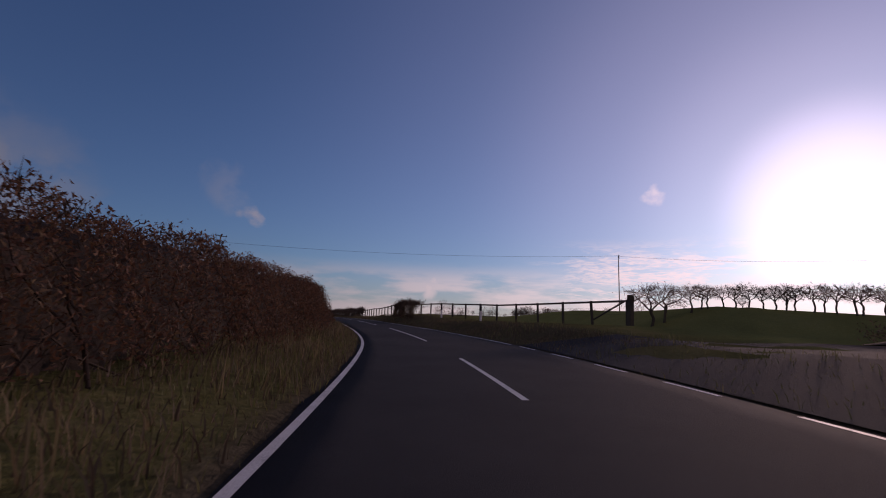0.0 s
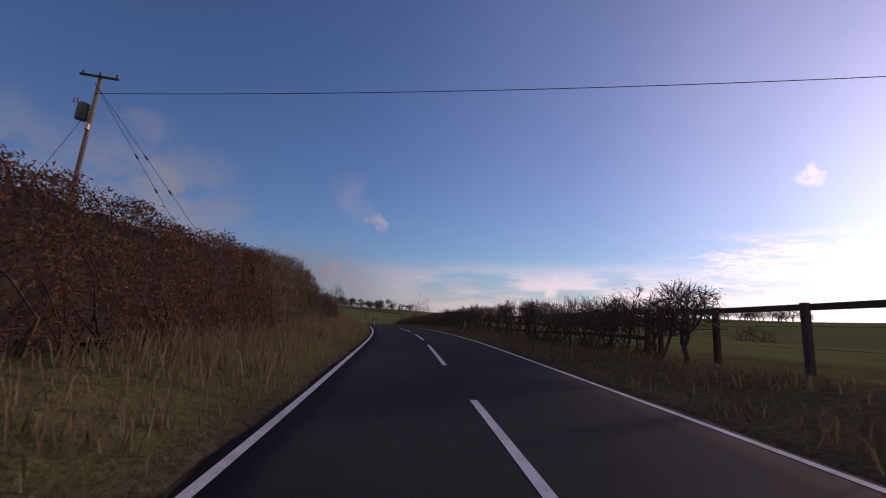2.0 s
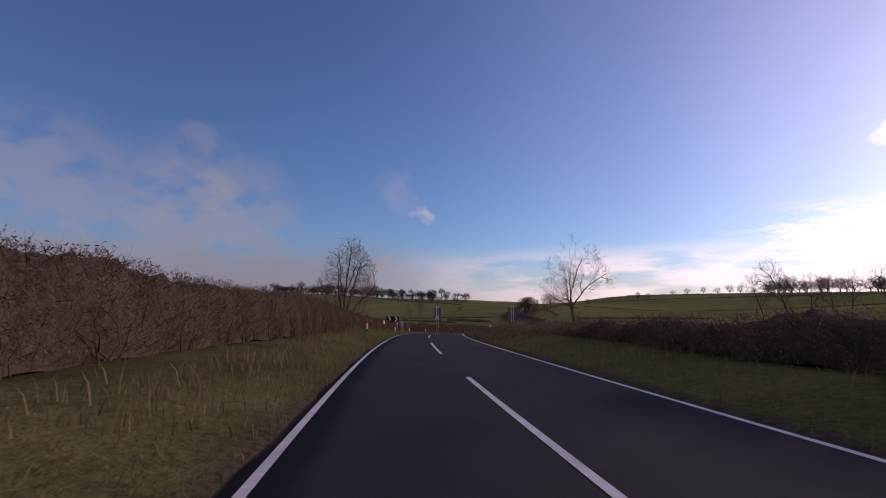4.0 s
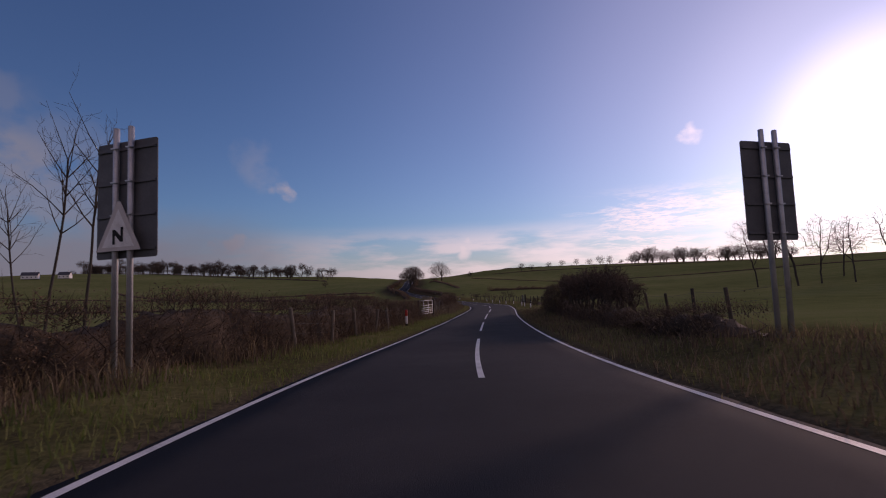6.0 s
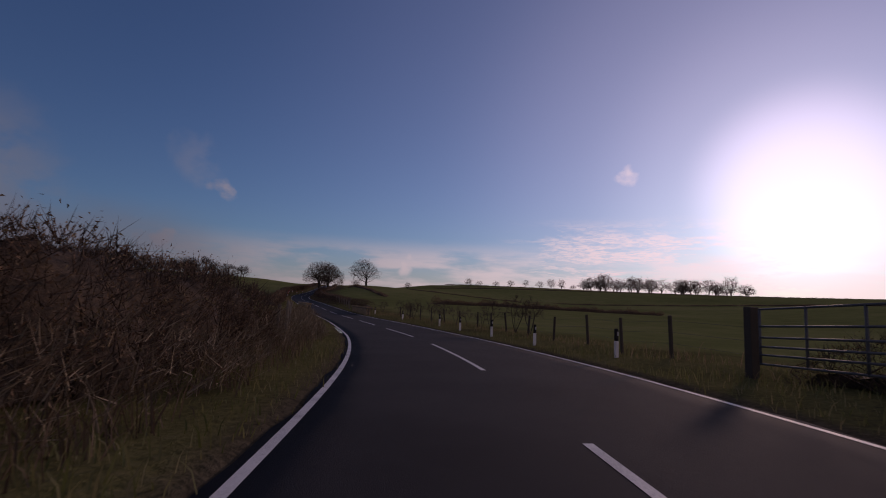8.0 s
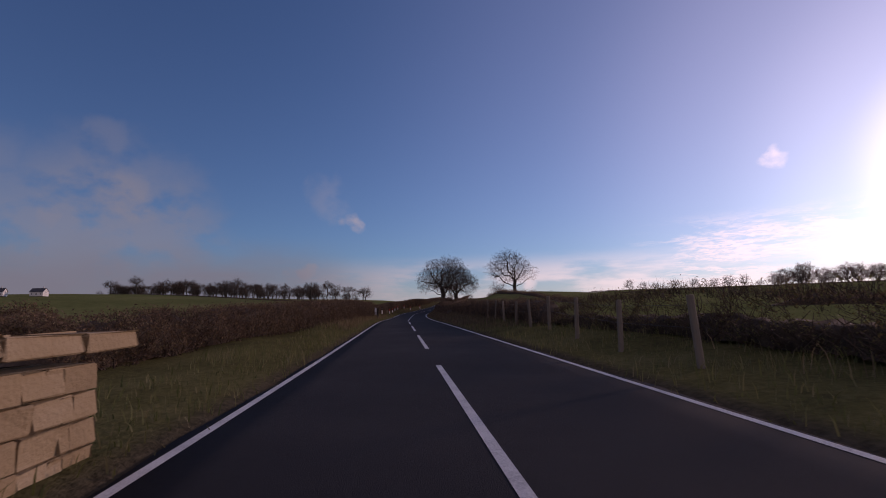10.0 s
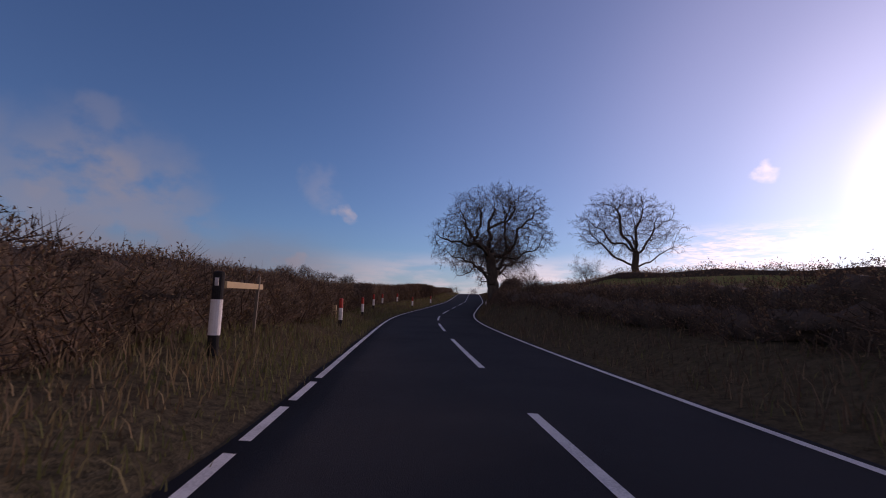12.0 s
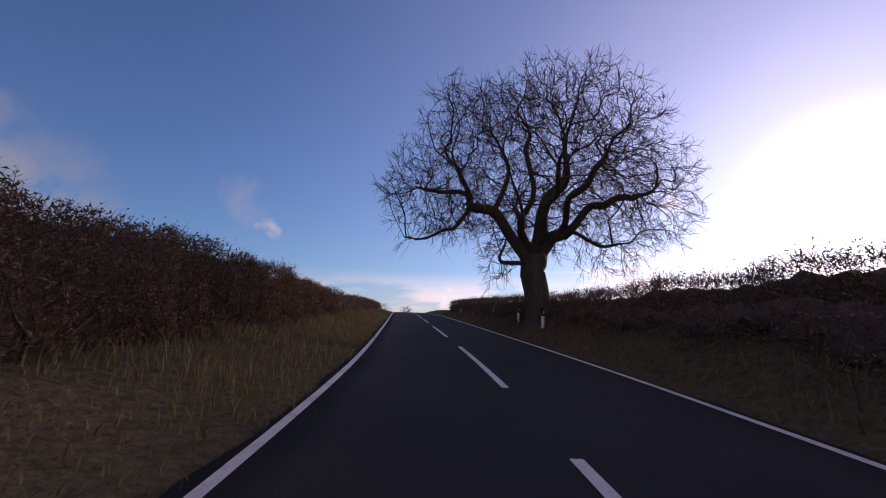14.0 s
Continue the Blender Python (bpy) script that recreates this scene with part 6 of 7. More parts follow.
for x, y in ((-55.5, 262), (-55.45, 268.4), (-55.2, 273.8), (-55.1, 287.0), (-55.9, 292.9), (-56.65, 298.6), (-57.7, 304.0), (-58.65, 309.0), (-61.4, 319.6), (-64.7, 331.0)):
    marker_post(x, y, M_BLACK, 0.88, "white marker post with a black top beside the bend", w=0.06, dark_foot=False)
for y, out in ((406.2, 0), (414.0, 0), (421.0, 0), (427.2, 0), (433.9, 0.2), (431.8, 1.9), (440.2, 1.9)):
    marker_post(float(xc(y) + lin(y, *POST_OFF)) + out, y, M_RED, 0.95, "white marker post with a red top in front of the hedge", w=0.065)
for x, y in ((-90.2, 440.1), (-88.9, 450.8), (-91.0, 459.8), (-91.2, 464.1), (-91.5, 472.2), (-92.3, 480), (-93.0, 488)):
    marker_post(x, y, M_BLACK, 0.7, "pale marker post at the foot of the bank", w=0.055, dark_foot=False)
for x, y, t in ((3.3, 32.0, 0), (0.9, 40.4, 0), (-53.6, 150, 0), (-48, 141, 0)):
    if x > -10:
        marker_post(x, y, M_BLACK, 1.15, "white marker post with a black top beside the rail fence", w=0.07, dark_foot=False)
marker_post(-54.5, 191.6, M_BLACK, 1.05, "white reflector post leaning on the verge", tilt=(0, 15), w=0.075)
marker_post(-46.6, 176.5, M_BLACK, 1.0, "weathered marker post in the long grass", w=0.075)
for x, y in ((-55.6, 160), (-53.2, 155)):
    marker_post(x - 3.6, y, M_RED, 0.95, "white marker post with a red top on the verge", w=0.06)

marker_post(-90.9, 396.7, M_BLACK, 1.15, "cream and black marker post beside a broken rail", w=0.075)
br = thing("broken_rail", "short weathered rail nailed to a leaning stake", "fence", at=(-91.7, 399.1, land1(-91.7, 399.1) - 0.05))
part("stake_body", boxed((0.05, 0.05, 1.15), pose(0, 0, 0.57, 1, 2, 10), 0.005), M_WOOD, br)
part("rail", boxed((0.04, 2.2, 0.10), pose(0.22, -0.75, 0.92, 2, 0, 16), 0.006), M_NEW_WOOD, br)

# post with a traffic cone dropped over it
cp = thing("cone_post", "marker post wearing a faded red and white traffic cone", "marker post", at=(-64.8, 186.4, land1(-64.8, 186.4) - 0.03))
part("post", lathe([(0.07, 0), (0.07, 0.62)]), M_BLACK, cp)
part("white_band", lathe([(0.074, 0.36), (0.074, 0.44)]), M_WHITE, cp)
cone = part("cone", lathe([(0.19, 0.56), (0.16, 0.74), (0.145, 0.8)]), M_BLUE, cp, "faded blue cone skirt", True)
part("cone_base", boxed((0.42, 0.42, 0.05), pose(0, 0, 0.56, 4, 5, 20), 0.012), M_BLUE, cone)
part("red_band", lathe([(0.145, 0.8), (0.128, 0.87)]), M_RED, cone)
part("white_sleeve", lathe([(0.128, 0.87), (0.075, 1.22)]), M_WHITE, cone)
part("red_tip", lathe([(0.075, 1.22), (0.035, 1.44), (0.012, 1.46)]), M_RED, cone)

# short rotten stakes beside the posts
for x, y, h, t in ((-63.5, 180.0, 1.0, 6), (-93.9, 408.6, 0.5, 0), (-70.2, 219.5, 1.1, -12)):
    st = thing("stake", "short weathered wooden stake in the verge", "stake", at=(x, y, land1(x, y) - 0.05))
    bm = boxed((0.15, 0.11, h), pose(0, 0, h / 2, 0, t, 12), 0.012)
    part("stake_body", bm, M_NEW_WOOD if h < 0.9 else M_WOOD, st)


def flat_shape(points, depth, z0=0.0):
    """An upright plate in the xz plane from outline points."""
    bm = bmesh.new()
    f = bm.faces.new([bm.verts.new((p[0], z0, p[1])) for p in points])
    ext = bmesh.ops.extrude_face_region(bm, geom=[f])
    bmesh.ops.translate(bm, vec=(0, depth, 0), verts=[v for v in ext["geom"] if isinstance(v, bmesh.types.BMVert)])
    bmesh.ops.recalc_face_normals(bm, faces=bm.faces)
    return bm


def rounded(w, h, r, z, n=5):
    pts = []
    for cx, cz, a0 in ((w / 2 - r, z + h - r, 0), (-w / 2 + r, z + h - r, 90), (-w / 2 + r, z + r, 180), (w / 2 - r, z + r, 270)):
        for k in range(n):
            a = radians(a0 + 90 * k / (n - 1))
            pts.append((cx + r * math.cos(a), cz + r * math.sin(a)))
    return pts


def direction_sign(x, y, turn, w, h, bottom, label, triangle=False):
    g = land1(x, y)
    ob = thing("road_sign", label, "road sign", at=(x, y, g - 0.05))
    ob.rotation_euler = (0, 0, radians(turn))
    ph = bottom + h + 0.22
    for dx in (-0.17, 0.17):
        post = part("post", lathe([(0.05, 0), (0.05, ph), (0.03, ph + 0.012)], 12), M_STEEL, ob, smooth=True)
        post.location = (dx, 0, 0)
    plate = part("sign_plate", flat_shape(rounded(w, h, 0.05, bottom), 0.012, 0.065), M_SIGN_BACK, ob, "grey back of a tall sign plate")
    for f in (0.07, 0.36, 0.64, 0.93):
        bar = part("stiffener", boxed((w * 0.96, 0.03, 0.045), pose(0, 0.05, bottom + h * f), 0.006), M_SIGN_BACK, plate)
        for dx in (-0.17, 0.17):
            part("clip", boxed((0.13, 0.06, 0.03), pose(dx, -0.03, bottom + h * f), 0.006), M_STEEL, plate)
    if triangle:
        s, b = 0.98, bottom + 0.12
        tri = part("triangle_plate", flat_shape([(-s / 2, b), (s / 2, b), (s / 2 - 0.02, b + 0.05), (0.03, b + s * 0.866), (-0.03, b + s * 0.866), (-s / 2 + 0.02, b + 0.05)], 0.01, -0.085), M_RED_FADED, ob, "weathered double bend warning triangle")
        part("white_field", flat_shape([(-s * 0.37, b + 0.065), (s * 0.37, b + 0.065), (0, b + s * 0.866 - 0.14)], 0.004, -0.09), M_WHITE, tri)
        part("bend_symbol", flat_shape([(-0.12, b + 0.11), (-0.065, b + 0.11), (-0.065, b + 0.27), (0.06, b + 0.15), (0.12, b + 0.15), (0.12, b + 0.40), (0.065, b + 0.40), (0.065, b + 0.25), (-0.06, b + 0.36), (-0.12, b + 0.36)], 0.004, -0.095), M_BLACK, tri)
    return ob


M_RED_FADED = material("faded_sign_red", [(0.48, 0.45, 0.42), (0.58, 0.55, 0.52)], 5, 40, 0.5, 0.1)
direction_sign(-68.45, 214.1, -15, 1.38, 2.05, 2.05, "tall grey sign back with a double bend triangle", True)
direction_sign(-56.45, 216.0, 18, 1.28, 2.0, 2.0, "tall grey sign back on two steel posts")

ch = thing("chevron_board", "black chevron board with white arrows on steel posts", "road sign", at=(-69.75, 199.2, land1(-69.75, 199.2) - 0.05))
ch.rotation_euler = (0, 0, radians(-8))
for dx in (-0.62, 0.82):
    p_ = part("post", lathe([(0.04, 0), (0.04, 2.2)], 10), M_STEEL, ch, smooth=True)
    p_.location = (dx, 0.06, 0)
plate = part("board", boxed((2.0, 0.02, 0.74), pose(0.1, 0, 1.86), 0.006), M_BLACK, ch)
for dx in (-0.36, 0.68):
    part("chevron", flat_shape([(dx - 0.25, 1.51), (dx - 0.02, 1.51), (dx + 0.26, 1.86), (dx - 0.02, 2.21), (dx - 0.25, 2.21), (dx + 0.02, 1.86)], 0.006, -0.018), M_WHITE, plate)
for dx in (-0.62, 0.82):
    part("clip", boxed((0.12, 0.05, 0.03), pose(dx, 0.04, 1.86), 0.005), M_STEEL, plate)
ch2 = thing("chevron_board", "dark second chevron board set at an angle", "road sign", at=(-68.75, 200.5, land1(-68.75, 200.5) - 0.05))
ch2.rotation_euler = (0, 0, radians(98))
for dx in (-0.42, 0.42):
    p_ = part("post", lathe([(0.04, 0), (0.04, 2.2)], 10), M_STEEL, ch2, smooth=True)
    p_.location = (dx, 0.06, 0)
part("board", boxed((1.4, 0.02, 0.74), pose(0, 0, 1.86), 0.006), M_BLACK, ch2)

# a knocked-over reflector plate on the bank
rp = thing("reflector_plate", "tilted reflector plate on a bent stake", "marker post", at=(-55.7, 210.1, land1(-55.7, 210.1) - 0.03))
part("stake_body", rodded((0, 0, 0), (0.05, 0, 0.75), 0.03), M_BLACK, rp)
pl = part("plate", boxed((0.17, 0.03, 0.3), pose(0.1, 0, 0.85, 0, 38, 0), 0.008), M_BLACK, rp)
part("reflector", boxed((0.12, 0.01, 0.24), pose(0.1, -0.02, 0.85, 0, 38, 0), 0.004), M_WHITE, pl)


def fence(label, line, spacing, h, rails=(), wires=(), mat=M_WOOD, post=(0.11, 0.09), rail=(0.10, 0.04), seed=1, lift=0.0, jitter=4.0, topple=None, round_post=False):
    """A fence along plan points: posts, rails and wires follow the ground."""
    rng = np.random.default_rng(seed)
    pts = [Vector((*p, 0)) for p in line]
    places = []
    for a, b in zip(pts, pts[1:]):
        n = max(1, round((b - a).length / spacing))
        places += [a.lerp(b, k / n) for k in range(n)]
    places.append(pts[-1])
    ob = thing("fence", label, "fence", at=(places[0].x, places[0].y, land1(places[0].x, places[0].y)))
    base = ob.location.copy()
    tops = []
    if round_post:
        bm = lathe([(post[0] / 2, 0), (post[0] / 2, h + 0.24), (post[0] / 2 - 0.015, h + 0.25)], 10)
    else:
        bm = boxed((post[0], post[1], h + 0.25), pose(0, 0, (h + 0.25) / 2), 0.008)
    me = bpy.data.meshes.new("post")
    bm.to_mesh(me)
    bm.free()
    me.materials.append(mat)
    for p in places:
        z = land1(p.x, p.y) + lift
        q = new("post", me)
        q.parent = ob
        q.location = (p.x - base.x, p.y - base.y, z - 0.2 - base.z)
        q.rotation_euler = (radians(rng.normal(0, jitter)), radians(rng.normal(0, jitter)), math.atan2(*(places[-1] - places[0]).yx) + rng.normal(0, 0.1))
        tops.append(Vector((p.x - base.x, p.y - base.y, z - base.z)))
    for hz in rails:
        for a, b in zip(tops, tops[1:]):
            a2, b2 = a + Vector((0, 0, hz)), b + Vector((0, 0, hz))
            d = b2 - a2
            m = Matrix.Translation((a2 + b2) / 2) @ d.to_track_quat("X", "Z").to_matrix().to_4x4()
            part("rail", boxed((d.length + 0.06, rail[1], rail[0]), m @ pose(0, -post[1] / 2 - rail[1] / 2 + 0.003, 0), 0.006), mat, ob)
    for hz in wires:
        cable("wire", [t + Vector((0, -post[1] / 2, hz + float(rng.normal(0, 0.01)))) for t in tops], 0.0035, M_WIRE, ob)
    return ob


# first stretch, right: post and rail fence with a strut at its corner
fence("dark weathered fence with a single top rail and wires", [(10.1, 24.8), (3.9, 38.4), (1.0, 45.6), (-3.0, 55.0), (-5.6, 64.0), (-8.6, 74.0), (-11.2, 84.0)], 2.3, 1.22, (1.20,), (0.85, 0.5), M_DARK_WOOD, (0.12, 0.10), (0.11, 0.06), 2, jitter=1.0)
cs = thing("gate_post", "stout dark corner post with a slanting strut", "post", at=(10.2, 24.6, land1(10.2, 24.6) - 0.1))
part("post", boxed((0.26, 0.24, 1.6), pose(0, 0, 0.8, 0, 2, 25), 0.02), M_DARK_WOOD, cs)
part("strut", rodded((-0.15, 0.3, 1.3), (-1.15, 2.2, 0.35), 0.05), M_DARK_WOOD, cs)
# rail fence behind the straggling hedge
fence("dark three-rail wooden fence behind a thin hedge", [(-11.4, 85.0), (-15.0, 96.0), (-18.6, 105.0), (-23.0, 116.0)], 2.4, 1.15, (1.1, 0.72, 0.34), (), M_DARK_WOOD, (0.12, 0.10), (0.13, 0.04), 3, jitter=1.0)
# pale new fence on the bank to the left
fence("pale new three-rail wooden fence on the bank", [(-31.2, 96.5), (-33.0, 101.2), (-34.2, 104.6), (-36.3, 110.0), (-38.8, 116.0)], 1.9, 1.25, (1.18, 0.82, 0.45), (), M_NEW_WOOD, (0.12, 0.12), (0.13, 0.045), 4, lift=0.75, jitter=0.6)
# middle stretch
fence("old leaning field fence of wooden posts and wire", [(-67.6, 220.0), (-66.9, 232.0), (-67.6, 244.0)], 3.2, 1.1, (), (1.0, 0.7, 0.4), M_WOOD, (0.12, 0.12), seed=5, jitter=5, round_post=True)
fence("old field fence of wooden posts and barbed wire", [(-66.1, 253.6), (-65.9, 266), (-65.3, 284.0), (-65.6, 290.5), (-66.2, 294.4), (-66.9, 297.9), (-68.3, 303.8), (-70.0, 310.9), (-72.6, 322.5)], 3.6, 1.28, (), (1.05, 0.75, 0.45), M_WOOD, (0.12, 0.12), seed=6, jitter=4, round_post=True)
fence("field fence of dark wooden posts and wire", [(-55.4, 217.5), (-53.6, 235.0), (-53.0, 256.0), (-53.6, 270.0), (-54.0, 278.6)], 3.1, 1.1, (), (1.0, 0.7, 0.4), M_DARK_WOOD, (0.11, 0.11), seed=27, jitter=4, round_post=True)
fence("field fence of dark wooden posts and wire", [(-54.0, 283.0), (-54.0, 292.0), (-56.0, 308.0), (-61.6, 325.0)], 3.1, 1.1, (), (1.0, 0.7, 0.4), M_DARK_WOOD, (0.11, 0.11), seed=7, jitter=4, round_post=True)
fence("field fence of dark wooden posts and wire", [(-38, 181), (-39.5, 196), (-46.0, 212.0), (-52.5, 218.0)], 3.4, 1.15, (), (1.05, 0.7, 0.4), M_DARK_WOOD, (0.12, 0.12), seed=8, jitter=4, round_post=True)
fence("low fence on the edge of the pasture", [(-69.0, 343.0), (-71.5, 355.0), (-74.2, 366.0)], 3.0, 1.05, (), (0.95, 0.6), M_WOOD, (0.11, 0.11), seed=9, jitter=4, round_post=True)


def field_gate(a, b, h, label, post_mat=M_DARK_WOOD, lift=0.0, bar_mat=M_STEEL):
    """A tubular steel field gate between two plan points, with its hanging and slamming posts."""
    a, b = Vector((*a, 0)), Vector((*b, 0))
    L = (b - a).length
    za, zb = land1(a.x, a.y) + lift, land1(b.x, b.y) + lift
    ob = thing("field_gate", label, "gate", at=(a.x, a.y, za))
    ob.rotation_euler = (0, 0, math.atan2(b.y - a.y, b.x - a.x))
    dz = zb - za
    zs = [0.12, 0.30, 0.46, 0.64, 0.86, h]
    for z in zs:
        part("bar", rodded((0.12, 0, z), (L - 0.12, 0, z + dz), 0.021), bar_mat, ob, smooth=True)
    for f in (0.0, 0.33, 0.66, 1.0):
        x = 0.12 + f * (L - 0.24)
        part("upright", rodded((x, 0.002, 0.10 + dz * f), (x, 0.002, h + 0.02 + dz * f), 0.024), bar_mat, ob, smooth=True)
    for x, zz in ((-0.12, 0), (L + 0.12, dz)):
        part("gate_post", boxed((0.2, 0.19, h + 0.45), pose(x, 0, zz + (h + 0.45) / 2 - 0.4, 1, 1, 5), 0.02), post_mat, ob)
    return ob


field_gate((-66.9, 248.2), (-65.98, 252.3), 1.3, "closed galvanised field gate in the fence line", lift=0.16)
field_gate((-54.1, 282.7), (-54.1, 279.0), 1.2, "closed dark steel field gate between two fence posts", lift=0.2, bar_mat=M_SIGN_BACK)
field_gate((-88.65, 387.9), (-90.05, 391.1), 1.05, "closed galvanised field gate beside the hedge")

# ---- bridge parapets: separate stones in courses with a coping ----
def stone_mesh(seed, w, d, h):
    rng = random.Random(seed)
    bm = boxed((w, d, h), Matrix.Identity(4), 0.012)
    for v in bm.verts:
        v.co += Vector((rng.uniform(-.012, .012), rng.uniform(-.018, .018), rng.uniform(-.01, .01)))
    me = bpy.data.meshes.new("stone")
    bm.to_mesh(me)
    bm.free()
    me.materials.append(M_STONE)
    return me


STONES = [stone_mesh(k, w, 0.12, 0.185) for k, w in enumerate((0.30, 0.38, 0.46, 0.54))]
COPE = stone_mesh(9, 0.72, 0.52, 0.14)


def parapet(ya, yb, off, h, label):
    a = Vector((float(xc(ya)) + off, ya, float(zr(ya))))
    b = Vector((float(xc(yb)) + off, yb, float(zr(yb))))
    d = b - a
    ob = thing("parapet", label, "bridge parapet", at=a)
    ob.rotation_euler = (0, 0, math.atan2(d.y, d.x))
    L = math.hypot(d.x, d.y)
    part("wall_core", boxed((L, 0.26, h), pose(L / 2, 0, h / 2 - 0.1)), M_MORTAR, ob)
    rng = random.Random(int(ya * 10 + off * 7))
    rows_ = int(h / 0.2)
    for r in range(rows_):
        for side in (-1, 1):
            x = rng.uniform(-0.1, 0.05)
            while x < L - 0.2:
                k = rng.randrange(4)
                w = (0.30, 0.38, 0.46, 0.54)[k]
                s = child(new("stone", STONES[k]), ob)
                s.location = (min(x + w / 2, L - w / 2), side * (0.14 + rng.uniform(0, 0.015)), 0.1 + r * 0.2 - 0.1)
                x += w + 0.018
    x = 0.0
    while x < L:
        s = child(new("coping_stone", COPE), ob)
        s.location = (x + 0.36, 0, rows_ * 0.2 + 0.06 + rng.uniform(-0.008, 0.008))
        s.rotation_euler = (0, radians(rng.uniform(-1, 1)), radians(rng.uniform(-1.2, 1.2)))
        x += 0.735
    return ob


parapet(325.4, 338.4, -3.35, 1.0, "low sandstone bridge parapet with a flat coping")
parapet(328.4, 338.0, 3.5, 0.9, "low dark sandstone bridge parapet beside the road")

# ---- power line ----
def power_pole(x, y, top, label, transformer=False, turn=0.0, lean=0.0):
    g = land1(x, y)
    h = top - g + 0.3
    ob = thing("power_pole", label, "power pole", at=(x - h * math.tan(radians(lean)), y, g - 0.3))
    ob.rotation_euler = (0, radians(lean), radians(turn))
    part("pole", rodded((0, 0, 0), (0, 0, h), 0.17 if transformer else 0.12, 0.115 if transformer else 0.085, 12), M_WOOD, ob, smooth=True)
    if not transformer:
        for k in range(3):
            part("cleat", rodded((0.06, 0, h - 0.2 - 0.3 * k), (0.3, 0, h - 0.16 - 0.3 * k), 0.03, 0.045), M_CERAMIC, ob)
        return ob, g - 0.3 + h
    arm = part("crossarm", boxed((2.2, 0.11, 0.13), pose(0, -0.14, h - 0.12), 0.01), M_DARK_WOOD, ob)
    for dx in (-0.95, 0.0, 0.95):
        ins = part("insulator", lathe([(0.03, 0), (0.03, 0.06), (0.075, 0.08), (0.05, 0.12), (0.075, 0.14), (0.05, 0.18), (0.04, 0.22)], 10), M_CERAMIC, arm, smooth=True)
        ins.location = (dx, -0.14, h - 0.06)
    if transformer:
        tank = part("transformer_tank", lathe([(0.30, h - 2.9), (0.33, h - 2.85), (0.33, h - 1.95), (0.30, h - 1.88), (0.1, h - 1.85)], 18), M_SIGN_BACK, ob, "grey pole transformer", True)
        tank.location = (-0.52, 0, 0)
        for dx in (-0.62, -0.42):
            part("bushing", rodded((dx, 0, h - 1.9), (dx, 0, h - 1.55), 0.045, 0.03), M_CERAMIC, tank)
        part("bracket", boxed((0.5, 0.1, 0.12), pose(-0.22, 0, h - 2.4), 0.01), M_STEEL, ob)
        part("switch_box", boxed((0.22, 0.2, 0.34), pose(0.02, -0.2, h - 3.3), 0.012), M_STEEL, ob)
    return ob, g - 0.3 + h


PA, PB = Vector((-40.4, 91.1, 16.7)), Vector((38.6, 98.5, 16.9))
power_pole(PA.x, PA.y, PA.z, "tall wooden power pole with a grey transformer", True, 20, 5.0)
power_pole(PB.x, PB.y, PB.z, "tall wooden power pole in the field", False, 14)
ln = thing("power_line", "dark overhead cable slung across the road", "cable")
cable("span", sag(PA + Vector((0.1, 0, -1.4)), PB + Vector((0, 0, -0.2)), 1.1), 0.02, M_WIRE, ln)
cable("span", sag(PB + Vector((0, 0, -0.3)), PB + Vector((62, -27, -0.5)), 1.6), 0.02, M_WIRE, ln)
st = thing("stay_wire", "pair of slanting stay wires holding the pole", "cable")
for dx, dy in ((5.0, 7.5), (6.5, 8.5)):
    foot = (PA.x + dx, PA.y + dy)
    end = Vector((*foot, land1(*foot)))
    topp = PA + Vector((0, 0, -0.7))
    cable("wire", [topp, end], 0.014, M_WIRE, st)
    for f in (0.28, 0.42):
        c = topp.lerp(end, f)
        part("insulator", rodded(c, c + (end - topp).normalized() * 0.28, 0.06, 0.06), M_CERAMIC, st)
foot = (PA.x - 3.5, PA.y - 4.0)
cable("wire", [PA + Vector((0, 0, -2.4)), Vector((*foot, land1(*foot)))], 0.014, M_WIRE, st)


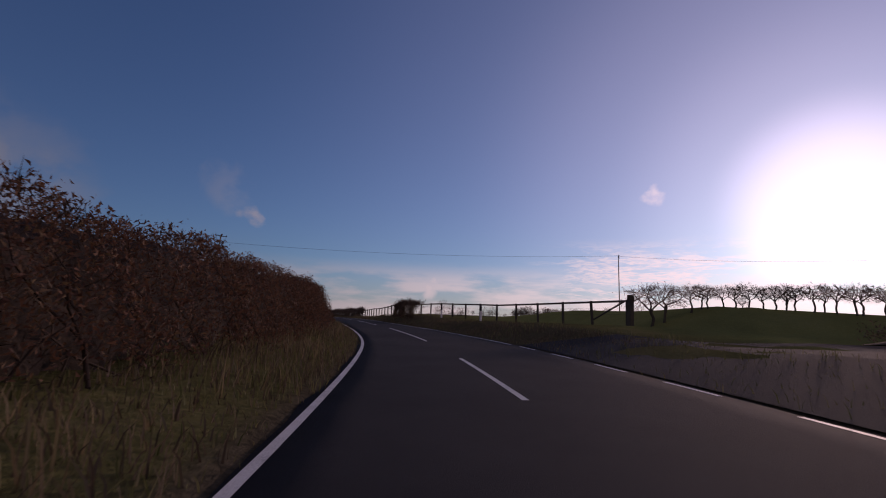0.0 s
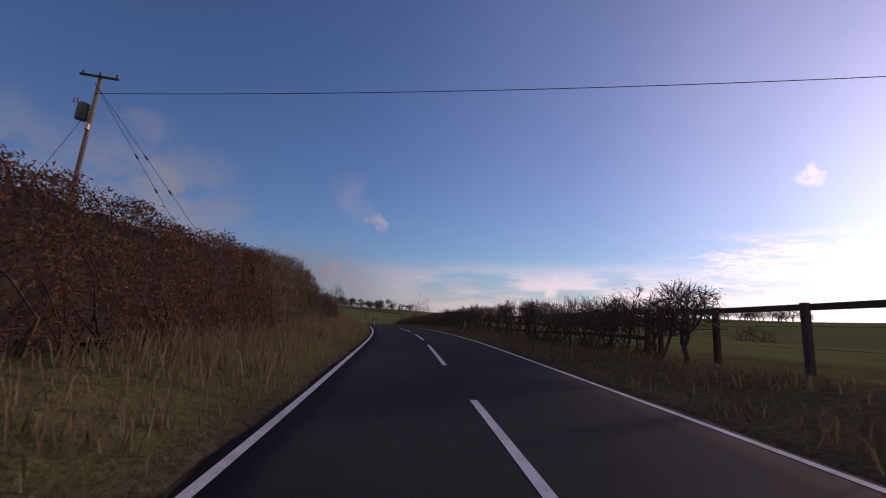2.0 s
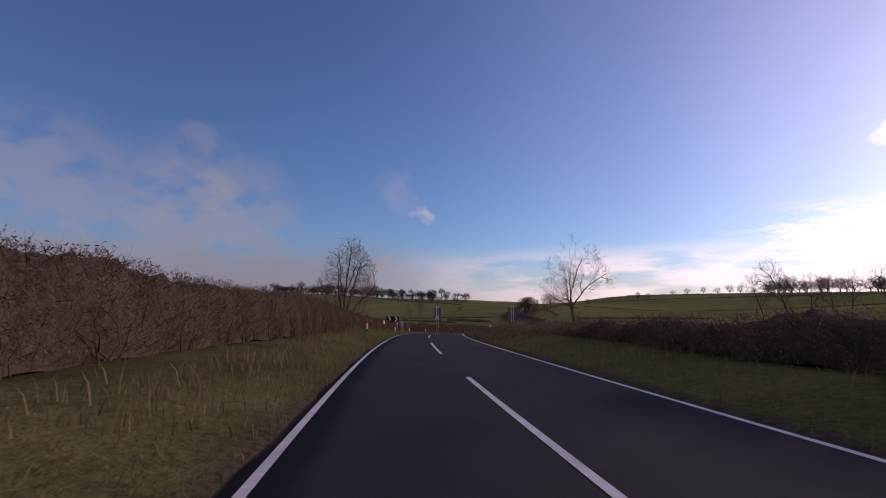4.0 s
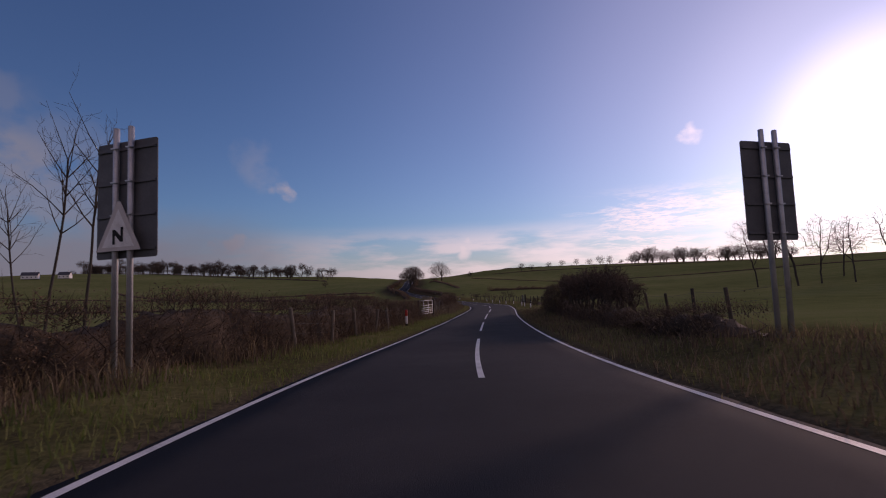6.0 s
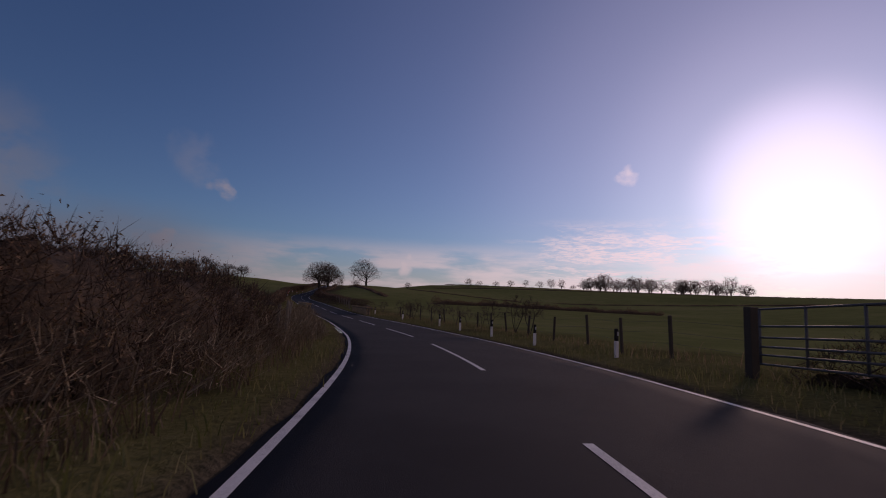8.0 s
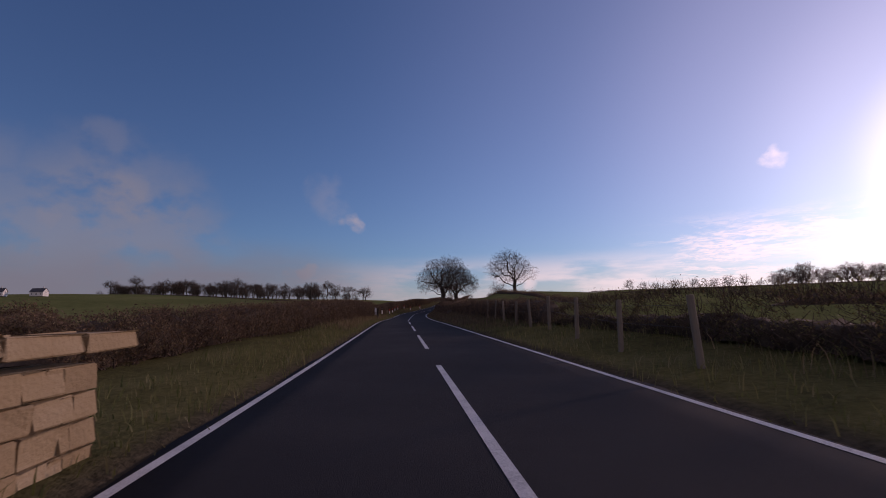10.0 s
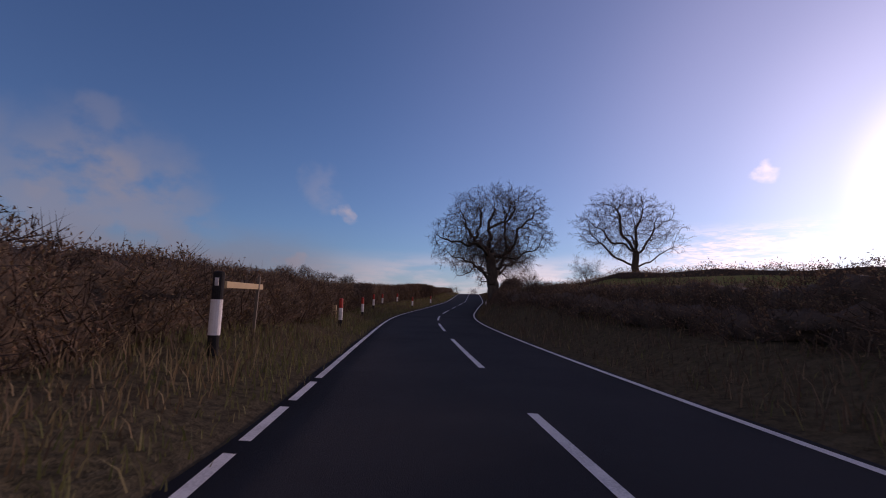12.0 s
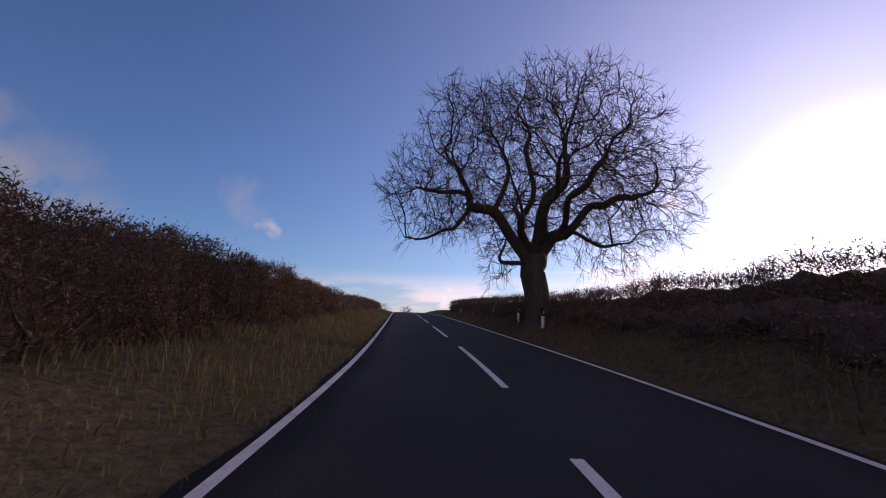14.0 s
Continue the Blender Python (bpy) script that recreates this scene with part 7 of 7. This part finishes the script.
# ---- houses ----
def house(x, y, z, w, d, eaves, ridge, turn, label, chimney=True, gable=True):
    ob = thing("house", label, "house", at=(x, y, z))
    ob.rotation_euler = (0, 0, radians(turn))
    bm = bmesh.new()
    pts = [(-d / 2, 0), (d / 2, 0), (d / 2, eaves), (0, ridge - 0.1), (-d / 2, eaves)]
    f = bm.faces.new([bm.verts.new((-w / 2, p[0], p[1])) for p in pts])
    ext = bmesh.ops.extrude_face_region(bm, geom=[f])
    bmesh.ops.translate(bm, vec=(w, 0, 0), verts=[v for v in ext["geom"] if isinstance(v, bmesh.types.BMVert)])
    bmesh.ops.recalc_face_normals(bm, faces=bm.faces)
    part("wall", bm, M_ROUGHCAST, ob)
    for s in (-1, 1):
        a = Vector((0, s * (d / 2 + 0.3), eaves - 0.3 * (ridge - eaves) / (d / 2)))
        b = Vector((0, 0, ridge))
        mid = (a + b) / 2
        ang = math.atan2(b.z - a.z, abs(a.y))
        roof = part("roof", boxed((w + 0.6, (b - a).length, 0.12), Matrix.Translation(mid) @ pose(0, 0, 0, -s * math.degrees(ang)), 0.01), M_SLATE, ob)
    if chimney:
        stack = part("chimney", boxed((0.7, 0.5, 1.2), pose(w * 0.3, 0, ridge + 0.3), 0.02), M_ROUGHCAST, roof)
        for dx in (-0.15, 0.15):
            part("chimney_pot", rodded((w * 0.3 + dx, 0, ridge + 0.9), (w * 0.3 + dx, 0, ridge + 1.2), 0.1), M_CERAMIC, roof)
    n = max(2, int(w / 3))
    for s in (-1, 1):
        for k in range(n):
            for lev in ([1.0, 3.4] if eaves > 4 else [1.0]):
                px = -w / 2 + (k + 0.5) * w / n
                win = part("window", boxed((1.05, 0.08, 1.2), pose(px, s * (d / 2 + 0.01), lev + 0.6), 0.01), M_WHITE, ob)
                part("pane", boxed((0.85, 0.1, 1.0), pose(px, s * (d / 2 + 0.012), lev + 0.6)), M_GLASS, win)
    for s in (-1, 1):
        win = part("window", boxed((0.08, 0.9, 1.1), pose(s * (w / 2 + 0.01), 0, eaves - 0.3), 0.01), M_WHITE, ob)
        part("pane", boxed((0.1, 0.7, 0.9), pose(s * (w / 2 + 0.012), 0, eaves - 0.3)), M_GLASS, win)
    return ob


house(-61.5, 138.9, land1(-61.5, 138.9), 7.0, 4.2, 5.0, 6.7, 131, "white rendered house with a slate roof beyond the fence")
for k, (x, y, w, t) in enumerate(((-455, 622, 12, 30), (-438, 640, 9, 20), (-482, 612, 10, 50))):
    house(x, y, land1(x, y), w, 7, 3.4, 6.2, t, "distant white farmhouse among the fields")

# ---- puddle on the inside of the bend ----
V, F = strip(297.4, 303.4, lambda t: -wl(t) - 0.10 + 0 * t, lambda t: -wl(t) - 0.12 - 0.32 * np.sqrt(np.maximum(0.0, 1 - ((t - 300.4) / 3.0) ** 2)) * (0.8 + 0.2 * np.sin(t * 2.3)), 0.012, 0.4)
pud = array_part("puddle", V, F[:, ::-1], M_WATER, None, "shallow rain puddle along the edge of the asphalt", True, "structure")
tagged(pud, category="puddle")
